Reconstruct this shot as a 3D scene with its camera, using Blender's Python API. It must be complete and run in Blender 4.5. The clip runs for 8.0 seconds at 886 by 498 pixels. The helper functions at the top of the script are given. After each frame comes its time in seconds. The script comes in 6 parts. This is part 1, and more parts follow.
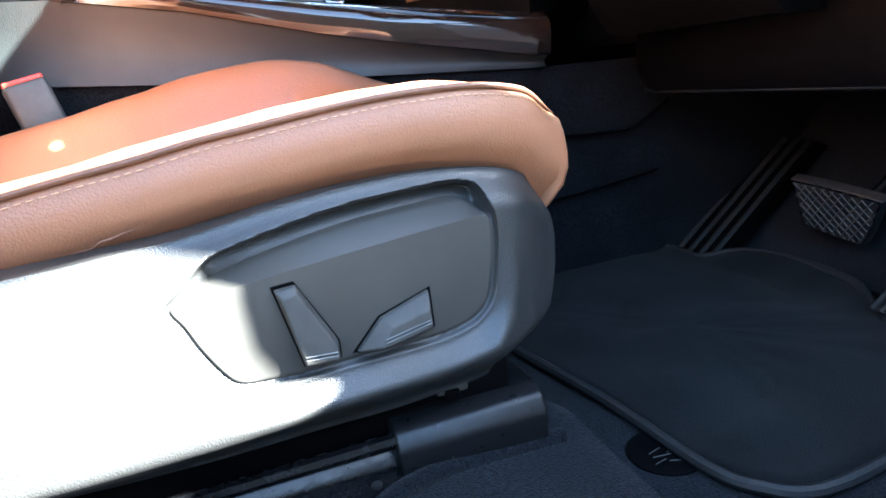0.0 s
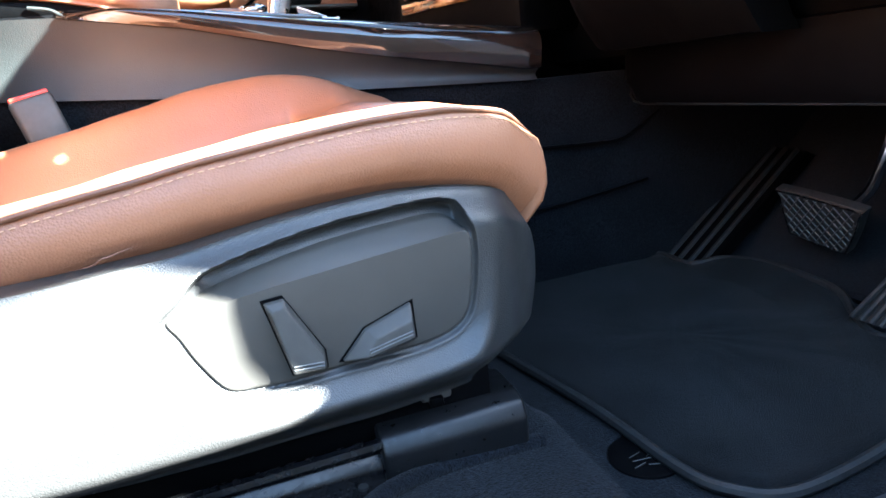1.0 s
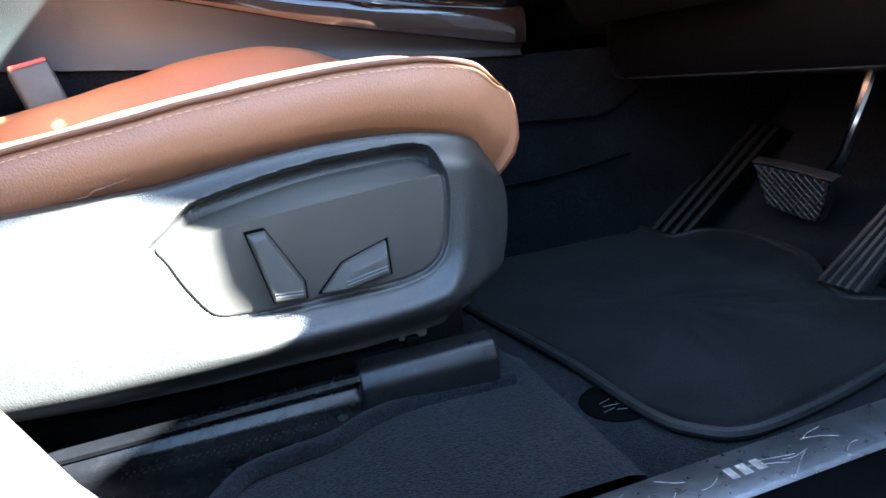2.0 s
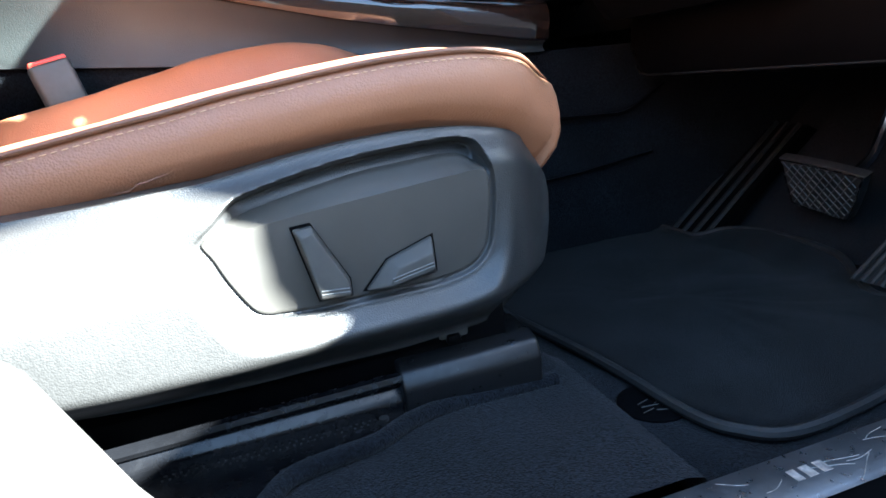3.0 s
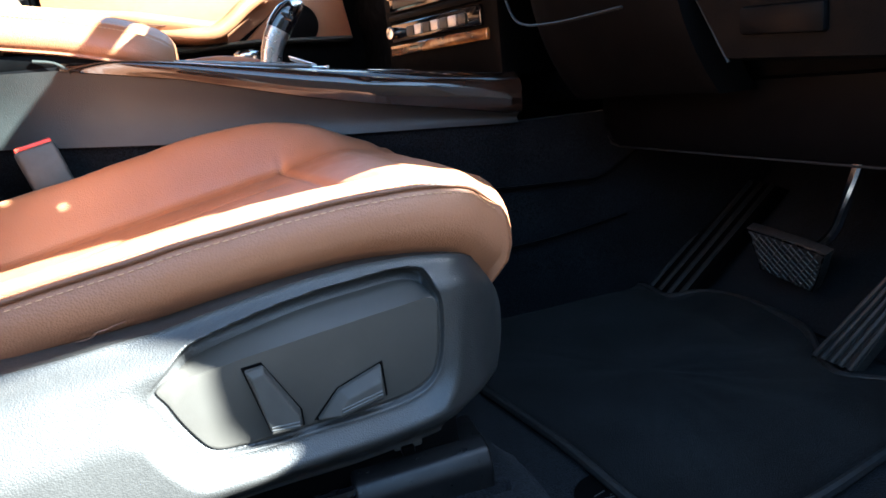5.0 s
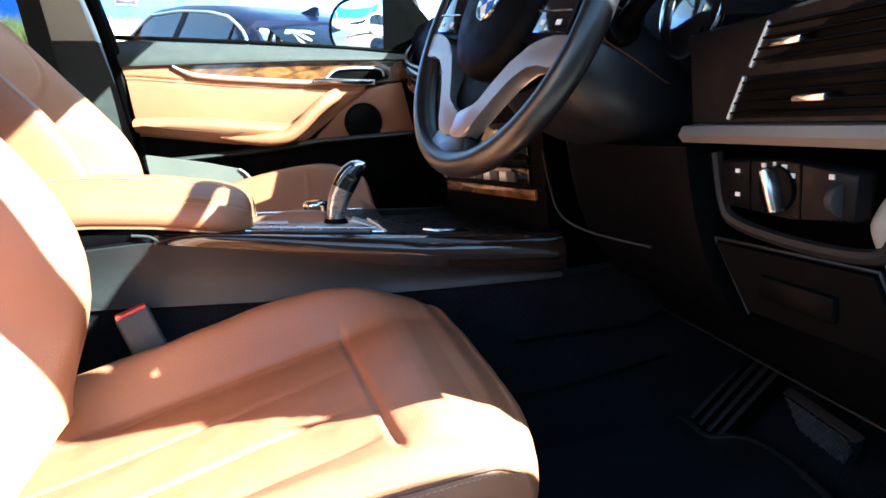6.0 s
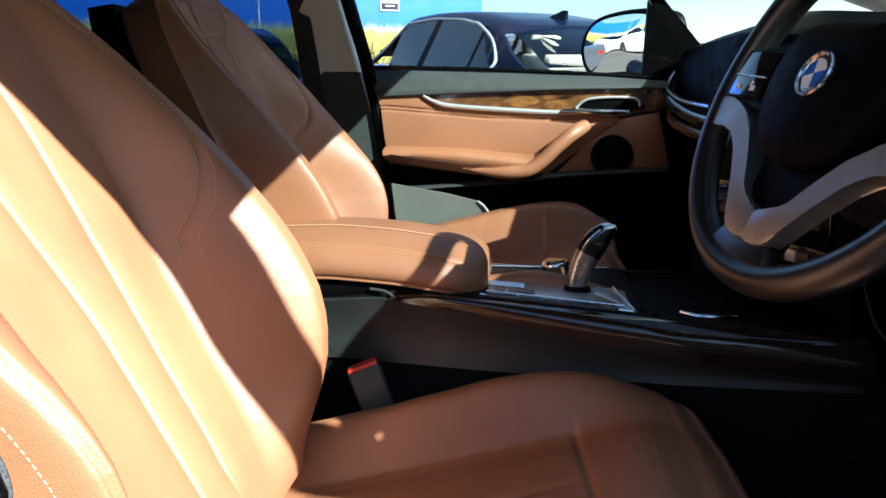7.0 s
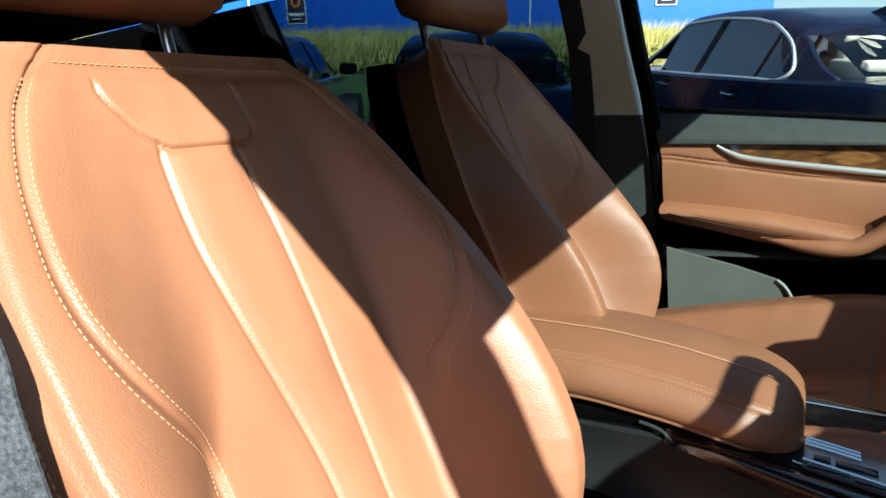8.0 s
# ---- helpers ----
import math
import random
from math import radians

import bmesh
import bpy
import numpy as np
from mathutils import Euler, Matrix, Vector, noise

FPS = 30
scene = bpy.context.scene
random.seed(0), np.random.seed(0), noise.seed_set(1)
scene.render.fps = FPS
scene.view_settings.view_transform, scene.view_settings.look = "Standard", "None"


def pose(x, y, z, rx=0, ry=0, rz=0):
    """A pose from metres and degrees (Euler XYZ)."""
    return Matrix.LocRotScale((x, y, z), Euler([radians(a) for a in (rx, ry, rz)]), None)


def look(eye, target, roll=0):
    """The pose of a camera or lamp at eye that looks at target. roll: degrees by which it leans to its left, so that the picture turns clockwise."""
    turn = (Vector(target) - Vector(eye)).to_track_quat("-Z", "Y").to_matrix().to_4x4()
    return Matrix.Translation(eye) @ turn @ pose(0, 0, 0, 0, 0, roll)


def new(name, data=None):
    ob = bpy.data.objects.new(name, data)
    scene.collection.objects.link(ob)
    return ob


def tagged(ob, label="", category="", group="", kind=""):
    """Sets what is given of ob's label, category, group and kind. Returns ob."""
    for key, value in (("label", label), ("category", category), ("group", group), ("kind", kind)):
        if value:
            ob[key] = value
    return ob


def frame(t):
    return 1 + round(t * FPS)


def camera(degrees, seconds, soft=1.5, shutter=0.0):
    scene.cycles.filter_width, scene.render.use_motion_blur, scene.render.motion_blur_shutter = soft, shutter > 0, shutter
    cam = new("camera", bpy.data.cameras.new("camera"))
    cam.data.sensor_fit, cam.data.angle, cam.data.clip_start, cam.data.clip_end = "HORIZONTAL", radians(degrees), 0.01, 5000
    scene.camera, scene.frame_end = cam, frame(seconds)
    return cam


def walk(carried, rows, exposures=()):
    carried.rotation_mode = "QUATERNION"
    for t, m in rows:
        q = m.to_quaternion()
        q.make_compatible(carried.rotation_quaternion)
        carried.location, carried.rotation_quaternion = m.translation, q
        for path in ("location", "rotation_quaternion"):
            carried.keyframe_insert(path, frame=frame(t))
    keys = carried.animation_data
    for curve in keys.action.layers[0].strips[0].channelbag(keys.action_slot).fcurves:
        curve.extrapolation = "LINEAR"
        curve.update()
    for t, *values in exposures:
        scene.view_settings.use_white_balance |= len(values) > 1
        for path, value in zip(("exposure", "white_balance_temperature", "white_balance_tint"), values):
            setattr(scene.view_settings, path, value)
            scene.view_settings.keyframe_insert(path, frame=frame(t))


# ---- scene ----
cam = camera(69.0, 8.0, soft=1.6)
PATH = [
    (0, (-0.032, -0.287, 0.756), (0.567, 1.55, 0.241), -5.9),
    (0.5, (-0.038, -0.29, 0.76), (0.561, 1.549, 0.25), -5.9),
    (1, (-0.024, -0.311, 0.768), (0.566, 1.532, 0.262), -6.0),
    (1.5, (-0.021, -0.352, 0.745), (0.568, 1.49, 0.235), -6.0),
    (1.7, (-0.0167, -0.3562, 0.7417), (0.5734, 1.4818, 0.2187), -5.7),
    (2.8, (-0.0489, -0.3276, 0.7245), (0.5489, 1.5147, 0.2257), -6.05),
    (3, (-0.049, -0.33, 0.733), (0.542, 1.51, 0.22), -5.9),
    (3.5, (-0.036, -0.329, 0.727), (0.548, 1.513, 0.21), -5.9),
    (4, (-0.037, -0.33, 0.73), (0.545, 1.513, 0.214), -5.8),
    (4.2, (-0.031, -0.332, 0.728), (0.549, 1.512, 0.218), -5.9),
    (5.3, (0.007, -0.365, 0.913), (0.596, 1.486, 0.435), -6.1),
    (5.5, (0.017, -0.376, 0.993), (0.58, 1.479, 0.498), -6.3),
    (6, (0.037, -0.374, 1.066), (0.434, 1.526, 0.581), -6.1),
    (6.5, (0.055, -0.323, 1.101), (0.178, 1.62, 0.643), -5.8),
    (7, (0.029, -0.248, 1.15), (-0.258, 1.684, 0.721), -5.6),
    (7.5, (-0.012, -0.172, 1.216), (-0.706, 1.661, 0.818), -5.4),
    (8, (-0.042, -0.085, 1.265), (-1.038, 1.607, 0.886), -4.6),
]
EXPOSURES = [(t, stops, kelvin, tint) for t, stops, kelvin, tint in (
    (0, 5.55, 5900, 3), (1.0, 5.5, 5900, 3), (1.5, 5.55, 5900, 3), (1.7, 5.5, 5900, 3), (2.8, 5.0, 5850, 2), (3.5, 5.1, 5850, 2), (4.2, 5.1, 5850, 2),
    (5.3, 4.3, 5850, 0), (5.5, 4.2, 5850, 0), (6.0, 3.9, 5800, -1), (6.5, 3.25, 5850, -1), (7.0, 2.25, 5850, -1), (7.5, 1.65, 5850, -1), (8.0, 1.65, 5850, -2))]
walk(cam, [(t, look(eye, target, roll)) for t, eye, target, roll in PATH], EXPOSURES)

# ---- daylight ----
SUN = Vector((-1.43, 0.97, -1.0)).normalized()
world = bpy.data.worlds.new("sky")
scene.world = world
world.use_nodes = True
wt = world.node_tree
wt.nodes.clear()
sky = wt.nodes.new("ShaderNodeTexSky")
sky.sky_type = "NISHITA"
sky.sun_disc = False
sky.sun_elevation = math.asin(-SUN.z)
sky.sun_rotation = math.atan2(-SUN.x, -SUN.y)
sky.dust_density = 0.5
sky.air_density = 1.0
back = wt.nodes.new("ShaderNodeBackground")
back.inputs["Strength"].default_value = 0.052
wout = wt.nodes.new("ShaderNodeOutputWorld")
wt.links.new(sky.outputs[0], back.inputs[0])
wt.links.new(back.outputs[0], wout.inputs[0])
sun_data = bpy.data.lights.new("sun", "SUN")
sun_data.energy = 5.0
sun_data.angle = radians(0.55)
sun_data.color = (1.0, 0.985, 0.95)
sun = new("sun", sun_data)
sun.matrix_world = Matrix.Translation((0.9, -1.5, 4)) @ SUN.to_track_quat("-Z", "Y").to_matrix().to_4x4()

# ---- tools ----
def ss(a, b, x):
    t = min(1.0, max(0.0, (x - a) / (b - a)))
    return t * t * (3 - 2 * t)


def lerp(table, x):
    """Smooth interpolation in a table of (x, value)."""
    if x <= table[0][0]:
        return table[0][1]
    for (xa, va), (xb, vb) in zip(table, table[1:]):
        if x <= xb:
            t = (x - xa) / (xb - xa)
            return va + (vb - va) * t
    return table[-1][1]


def soft(table, x, h=0.035):
    """lerp with its corners rounded."""
    return sum(lerp(table, x + h * k) * w for k, w in ((-1, 0.1), (-0.6, 0.2), (0, 0.4), (0.6, 0.2), (1, 0.1)))


def bump(x, c, w):
    return math.exp(-((x - c) / w) ** 2)


def finish(bm, name, material, smooth=40.0, normals=True):
    if normals:
        bmesh.ops.recalc_face_normals(bm, faces=bm.faces[:])
    me = bpy.data.meshes.new(name)
    bm.to_mesh(me)
    bm.free()
    me.materials.append(material)
    if smooth:
        me.polygons.foreach_set("use_smooth", [True] * len(me.polygons))
        me.set_sharp_from_angle(angle=radians(smooth))
    return me


def part(name, bm, material, parent=None, label="", smooth=40.0, normals=True):
    ob = new(name, finish(bm, name, material, smooth, normals))
    if parent:
        ob.parent = parent
        ob.matrix_parent_inverse = parent.matrix_basis.inverted()
    if label:
        ob["label"] = label
    return ob


def thing(name, at, label, category, group="", kind=""):
    ob = new(name)
    ob.empty_display_size = 0.05
    ob.matrix_basis = Matrix.Translation(at)
    return tagged(ob, label, category, group, kind)


def solid(name, bm, material, label, category, group="", kind="", smooth=40.0):
    """One thing made of one mesh."""
    return tagged(part(name, bm, material, None, "", smooth), label, category, group, kind)


def box(x0, x1, y0, y1, z0, z1, bevel=0.0, seg=2):
    bm = bmesh.new()
    bmesh.ops.create_cube(bm, size=1.0)
    for v in bm.verts:
        v.co = Vector(((x0 + x1) / 2 + v.co.x * (x1 - x0), (y0 + y1) / 2 + v.co.y * (y1 - y0), (z0 + z1) / 2 + v.co.z * (z1 - z0)))
    if bevel:
        bmesh.ops.bevel(bm, geom=bm.edges[:], offset=bevel, segments=seg, profile=0.5, affect="EDGES")
    return bm


def moved(bm, m):
    bm.transform(m)
    return bm


def loft(rings, closed=True, caps=True):
    """Skin through rings of equal length."""
    bm = bmesh.new()
    vs = [[bm.verts.new(p) for p in r] for r in rings]
    n = len(rings[0])
    for a, b in zip(vs, vs[1:]):
        for i in range(n if closed else n - 1):
            j = (i + 1) % n
            bm.faces.new((a[i], a[j], b[j], b[i]))
    if caps and closed:
        bm.faces.new(vs[0][::-1])
        bm.faces.new(vs[-1])
    return bm


def spline(points, n, closed=False):
    """Catmull-Rom through points."""
    pts = [Vector(p) for p in points]
    out = []
    m = len(pts)
    segs = m if closed else m - 1
    for s in range(segs):
        if closed:
            p0, p1, p2, p3 = pts[(s - 1) % m], pts[s], pts[(s + 1) % m], pts[(s + 2) % m]
        else:
            p0, p1, p2, p3 = pts[max(s - 1, 0)], pts[s], pts[s + 1], pts[min(s + 2, m - 1)]
        for k in range(n):
            t = k / n
            out.append(0.5 * ((2 * p1) + (p2 - p0) * t + (2 * p0 - 5 * p1 + 4 * p2 - p3) * t * t + (3 * p1 - p0 - 3 * p2 + p3) * t ** 3))
    if not closed:
        out.append(pts[-1])
    return out


def tube(path, r, n=10, closed=False, section=None):
    """A round or shaped bar along a path. r: a number or one for each point."""
    path = [Vector(p) for p in path]
    rings = []
    m = len(path)
    up = Vector((0, 0, 1))
    for i, p in enumerate(path):
        a = path[(i - 1) % m] if closed or i else p
        b = path[(i + 1) % m] if closed or i < m - 1 else p
        d = (b - a).normalized()
        side = d.cross(up)
        if side.length < 0.05:
            side = d.cross(Vector((0, 1, 0)))
        side.normalize()
        nrm = side.cross(d).normalized()
        ri = r[i] if isinstance(r, (list, tuple)) else r
        sec = section or [(math.cos(2 * math.pi * k / n), math.sin(2 * math.pi * k / n)) for k in range(n)]
        rings.append([p + side * ri * c + nrm * ri * s for c, s in sec])
    if closed:
        rings.append(rings[0])
        bm = loft(rings, True, False)
        bmesh.ops.remove_doubles(bm, verts=bm.verts[:], dist=1e-6)
        return bm
    return loft(rings)


def prism(poly, axis, a, b, bevel=0.0, seg=2):
    """A flat outline, pushed along an axis from a to b. The outline's two numbers are the other two axes, in xyz order."""
    def at(p, d):
        return {"x": (d, p[0], p[1]), "y": (p[0], d, p[1]), "z": (p[0], p[1], d)}[axis]
    bm = loft([[at(p, a) for p in poly], [at(p, b) for p in poly]])
    if bevel:
        bmesh.ops.bevel(bm, geom=bm.edges[:], offset=bevel, segments=seg, profile=0.5, affect="EDGES", clamp_overlap=True)
    return bm


def disc(c, axis, r, depth, n=32, bevel=0.0):
    """A round plate with its middle at c, its axis along a vector."""
    bm = bmesh.new()
    bmesh.ops.create_cone(bm, cap_ends=True, segments=n, radius1=r, radius2=r, depth=depth)
    if bevel:
        bmesh.ops.bevel(bm, geom=[e for e in bm.edges if len(e.link_faces) == 2 and abs(e.calc_face_angle(0)) > 1], offset=bevel, segments=2, profile=0.5, affect="EDGES")
    return moved(bm, Matrix.Translation(c) @ Vector(axis).to_track_quat("Z", "Y").to_matrix().to_4x4())


def lathe(profile, c, axis=(0, 0, 1), n=40):
    rings = [[(r * math.cos(2 * math.pi * k / n), r * math.sin(2 * math.pi * k / n), h) for k in range(n)] for r, h in profile]
    return moved(loft(rings), Matrix.Translation(c) @ Vector(axis).to_track_quat("Z", "Y").to_matrix().to_4x4())


def sheet(f, us, vs):
    """An open sheet through f(u, v)."""
    bm = bmesh.new()
    g = [[bm.verts.new(f(u, v)) for v in vs] for u in us]
    for i in range(len(us) - 1):
        for j in range(len(vs) - 1):
            bm.faces.new((g[i][j], g[i + 1][j], g[i + 1][j + 1], g[i][j + 1]))
    return bm


def slab(f, us, vs, back):
    """A sheet through f(u, v) with a rim and a back, which lies off by the vector back."""
    bm = bmesh.new()
    g = [[bm.verts.new(f(u, v)) for v in vs] for u in us]
    back = Vector(back)
    n, m = len(us), len(vs)
    for i in range(n - 1):
        for j in range(m - 1):
            bm.faces.new((g[i][j], g[i + 1][j], g[i + 1][j + 1], g[i][j + 1]))
    rim = [g[i][0] for i in range(n)] + [g[n - 1][j] for j in range(1, m)] + [g[i][m - 1] for i in range(n - 2, -1, -1)] + [g[0][j] for j in range(m - 2, 0, -1)]
    low = [bm.verts.new(v.co + back) for v in rim]
    for k in range(len(rim)):
        j = (k + 1) % len(rim)
        bm.faces.new((rim[k], rim[j], low[j], low[k]))
    bm.faces.new(low)
    return bm


def steps(a, b, n):
    return [a + (b - a) * i / n for i in range(n + 1)]


def stitches(path, material, parent, length=0.0035, gap=0.0025, r=0.0007, lift=0.0):
    """A row of short threads along a path, as one part."""
    bm = bmesh.new()
    pts = [Vector(p) for p in path]
    acc, on = 0.0, True
    start = pts[0]
    for a, b in zip(pts, pts[1:]):
        seg = (b - a).length
        if seg < 1e-7:
            continue
        d = (b - a) / seg
        pos = 0.0
        while pos < seg:
            need = (length if on else gap) - acc
            if pos + need > seg:
                acc += seg - pos
                break
            pos += need
            acc = 0.0
            p = a + d * pos
            if on:
                side = d.cross(Vector((0, 0, 1)))
                if side.length < 0.1:
                    side = d.cross(Vector((0, 1, 0)))
                side.normalize()
                nrm = side.cross(d)
                q = p - d * length
                rings = []
                for c, k in ((q, 0.5), (q + d * length * 0.25, 1), (p - d * length * 0.25, 1), (p, 0.5)):
                    rings.append([bm.verts.new(c + (side * x + nrm * y) * r * k) for x, y in ((1, 0), (0, 1), (-1, 0), (0, -1))])
                for ra, rb in zip(rings, rings[1:]):
                    for k in range(4):
                        bm.faces.new((ra[k], ra[(k + 1) % 4], rb[(k + 1) % 4], rb[k]))
            on = not on
    return part("stitching", bm, material, parent, "", 80, False)


# ---- materials ----
def mat(name, color, rough=0.5, metal=0.0, vary=0.12, scale=6.0, grain=0.0, grain_scale=600.0, grain_kind="NOISE", rough_vary=0.1, spec=0.5, sheen=0.0, coat=0.0, relief=0.0, depth=0.0006, speck=0.0):
    """A surface with stains and wear at a large scale and a grain at a fine one."""
    m = bpy.data.materials.new(name)
    m.use_nodes = True
    nt = m.node_tree
    b = nt.nodes["Principled BSDF"]
    b.inputs["Metallic"].default_value = metal
    b.inputs["Specular IOR Level"].default_value = spec
    b.inputs["Sheen Weight"].default_value = sheen
    b.inputs["Coat Weight"].default_value = coat
    b.inputs["Coat Roughness"].default_value = 0.04
    tc = nt.nodes.new("ShaderNodeTexCoord")
    big = nt.nodes.new("ShaderNodeTexNoise")
    big.inputs["Scale"].default_value = scale
    big.inputs["Detail"].default_value = 6
    nt.links.new(tc.outputs["Object"], big.inputs["Vector"])
    ramp = nt.nodes.new("ShaderNodeMapRange")
    ramp.inputs["From Min"].default_value = 0.3
    ramp.inputs["From Max"].default_value = 0.7
    ramp.inputs["To Min"].default_value = 1 - vary
    ramp.inputs["To Max"].default_value = 1 + vary
    nt.links.new(big.outputs["Fac"], ramp.inputs["Value"])
    mul = nt.nodes.new("ShaderNodeVectorMath")
    mul.operation = "SCALE"
    mul.inputs[0].default_value = color
    nt.links.new(ramp.outputs[0], mul.inputs["Scale"])
    nt.links.new(mul.outputs[0], b.inputs["Base Color"])
    if speck:
        fine = nt.nodes.new("ShaderNodeTexNoise")
        fine.inputs["Scale"].default_value = 420
        fine.inputs["Detail"].default_value = 4
        nt.links.new(tc.outputs["Object"], fine.inputs["Vector"])
        fr = nt.nodes.new("ShaderNodeMapRange")
        fr.inputs["From Min"].default_value = 0.35
        fr.inputs["From Max"].default_value = 0.68
        fr.inputs["To Min"].default_value = 1 - speck
        fr.inputs["To Max"].default_value = 1 + speck
        nt.links.new(fine.outputs["Fac"], fr.inputs["Value"])
        m2 = nt.nodes.new("ShaderNodeVectorMath")
        m2.operation = "SCALE"
        nt.links.new(mul.outputs[0], m2.inputs[0])
        nt.links.new(fr.outputs[0], m2.inputs["Scale"])
        nt.links.new(m2.outputs[0], b.inputs["Base Color"])
    rr = nt.nodes.new("ShaderNodeMapRange")
    rr.inputs["From Min"].default_value = 0.3
    rr.inputs["From Max"].default_value = 0.7
    rr.inputs["To Min"].default_value = max(0.02, rough - rough_vary)
    rr.inputs["To Max"].default_value = min(1.0, rough + rough_vary)
    mid = nt.nodes.new("ShaderNodeTexNoise")
    mid.inputs["Scale"].default_value = scale * 5
    mid.inputs["Detail"].default_value = 4
    nt.links.new(tc.outputs["Object"], mid.inputs["Vector"])
    nt.links.new(mid.outputs["Fac"], rr.inputs["Value"])
    nt.links.new(rr.outputs[0], b.inputs["Roughness"])
    if grain:
        if grain_kind == "CELLS":
            g = nt.nodes.new("ShaderNodeTexVoronoi")
            g.feature = "F1"
            out = g.outputs["Distance"]
        else:
            g = nt.nodes.new("ShaderNodeTexNoise")
            g.inputs["Detail"].default_value = 3
            out = g.outputs["Fac"]
        g.inputs["Scale"].default_value = grain_scale
        nt.links.new(tc.outputs["Object"], g.inputs["Vector"])
        bp = nt.nodes.new("ShaderNodeBump")
        bp.inputs["Strength"].default_value = grain
        bp.inputs["Distance"].default_value = depth
        bp.invert = grain_kind == "CELLS"
        nt.links.new(out, bp.inputs["Height"])
        if relief:
            b2 = nt.nodes.new("ShaderNodeBump")
            b2.inputs["Strength"].default_value = relief
            b2.inputs["Distance"].default_value = 0.006
            w = nt.nodes.new("ShaderNodeTexNoise")
            w.inputs["Scale"].default_value = 22
            w.inputs["Detail"].default_value = 3
            w.inputs["Distortion"].default_value = 0.8
            nt.links.new(tc.outputs["Object"], w.inputs["Vector"])
            nt.links.new(w.outputs["Fac"], b2.inputs["Height"])
            nt.links.new(b2.outputs["Normal"], bp.inputs["Normal"])
        nt.links.new(bp.outputs["Normal"], b.inputs["Normal"])
    return m


LEATHER = mat("tan_leather", (0.290, 0.119, 0.057), 0.46, 0, 0.12, 5, 0.40, 640, "CELLS", 0.06, relief=0.06, depth=0.0006, spec=0.60)
STITCH = mat("thread", (0.52, 0.29, 0.15), 0.7, 0, 0.1, 40)
SEAMLEATHER = mat("seam_leather", (0.17, 0.070, 0.036), 0.5, 0, 0.2, 30, 0.3, 500, "CELLS")
SEAM = mat("dark_seam", (0.05, 0.02, 0.012), 0.8, 0, 0.1, 40)
GRAINED = mat("grained_charcoal_plastic", (0.0255, 0.0250, 0.0240), 0.42, 0, 0.10, 8, 0.45, 950, "CELLS", 0.05, depth=0.0004, spec=0.5, speck=0.10)
SIDEPANEL = mat("charcoal_side_panel", (0.027, 0.0285, 0.029), 0.46, 0, 0.12, 8, 0.35, 700, "CELLS", 0.05, spec=0.4)
PLASTIC = mat("satin_charcoal_plastic", (0.046, 0.0425, 0.037), 0.46, 0, 0.15, 14, 0.10, 1200, "NOISE", 0.06, spec=0.5)
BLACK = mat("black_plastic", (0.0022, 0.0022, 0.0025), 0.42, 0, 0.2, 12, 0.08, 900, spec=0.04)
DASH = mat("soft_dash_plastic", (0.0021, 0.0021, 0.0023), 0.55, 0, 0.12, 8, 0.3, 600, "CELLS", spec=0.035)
SATIN = mat("satin_black_panel", (0.005, 0.005, 0.0058), 0.34, 0, 0.15, 14, 0.05, 900, spec=0.10)
EDGE = mat("dash_edge", (0.007, 0.007, 0.007), 0.5, 0, 0.15, 14, spec=0.3)
GLOSSBLACK = mat("piano_black", (0.006, 0.006, 0.007), 0.08, 0, 0.1, 10, 0, rough_vary=0.04, coat=0.6)
PAINTMETAL = mat("black_painted_steel", (0.004, 0.0042, 0.005), 0.24, 0.0, 0.3, 30, 0.1, 300, spec=0.25)
CAP = mat("moulded_black_plastic", (0.006, 0.0063, 0.007), 0.36, 0, 0.25, 30, 0.15, 500, spec=0.3)
CHROME = mat("satin_chrome", (0.72, 0.72, 0.74), 0.20, 1.0, 0.03, 8, 0, rough_vary=0.02)
SILVER = mat("satin_silver_trim", (0.64, 0.63, 0.62), 0.36, 0.6, 0.03, 8, 0, rough_vary=0.02)
SPOKE = mat("brushed_spoke_metal", (0.40, 0.37, 0.34), 0.42, 0.85, 0.03, 30, 0, rough_vary=0.02)
SCUFF = mat("scratched_scuff_plate", (0.10, 0.103, 0.11), 0.34, 0.8, 0.25, 30, 0.3, 200)
CARPET = mat("charcoal_carpet", (0.0066, 0.0078, 0.0100), 0.95, 0, 0.30, 14, 1.0, 700, "NOISE", 0.03, spec=0.05, sheen=0.05, depth=0.002, speck=0.75)
MATCARPET = mat("velour_floor_mat", (0.0038, 0.0043, 0.0048), 0.95, 0, 0.95, 9, 1.0, 900, "NOISE", 0.03, spec=0.05, sheen=0.05, depth=0.0015, speck=0.35)
RUBBER = mat("black_rubber", (0.012, 0.012, 0.012), 0.6, 0, 0.3, 60, 0.2, 400)
PEDAL = mat("worn_pedal_rubber", (0.020, 0.020, 0.020), 0.55, 0, 0.5, 60, 0.3, 300)
TREAD = mat("worn_tread_rubber", (0.045, 0.045, 0.043), 0.5, 0, 0.4, 60, 0.3, 300)
CREAM = mat("cream_pillar_trim", (0.72, 0.68, 0.58), 0.6, 0, 0.05, 8, 0.2, 900)
GREYTRIM = mat("grey_trim", (0.040, 0.044, 0.042), 0.55, 0, 0.08, 10, 0.25, 600, "CELLS")
PALETRIM = mat("pale_grey_trim", (0.27, 0.27, 0.24), 0.55, 0, 0.08, 10, 0.35, 500, "CELLS")
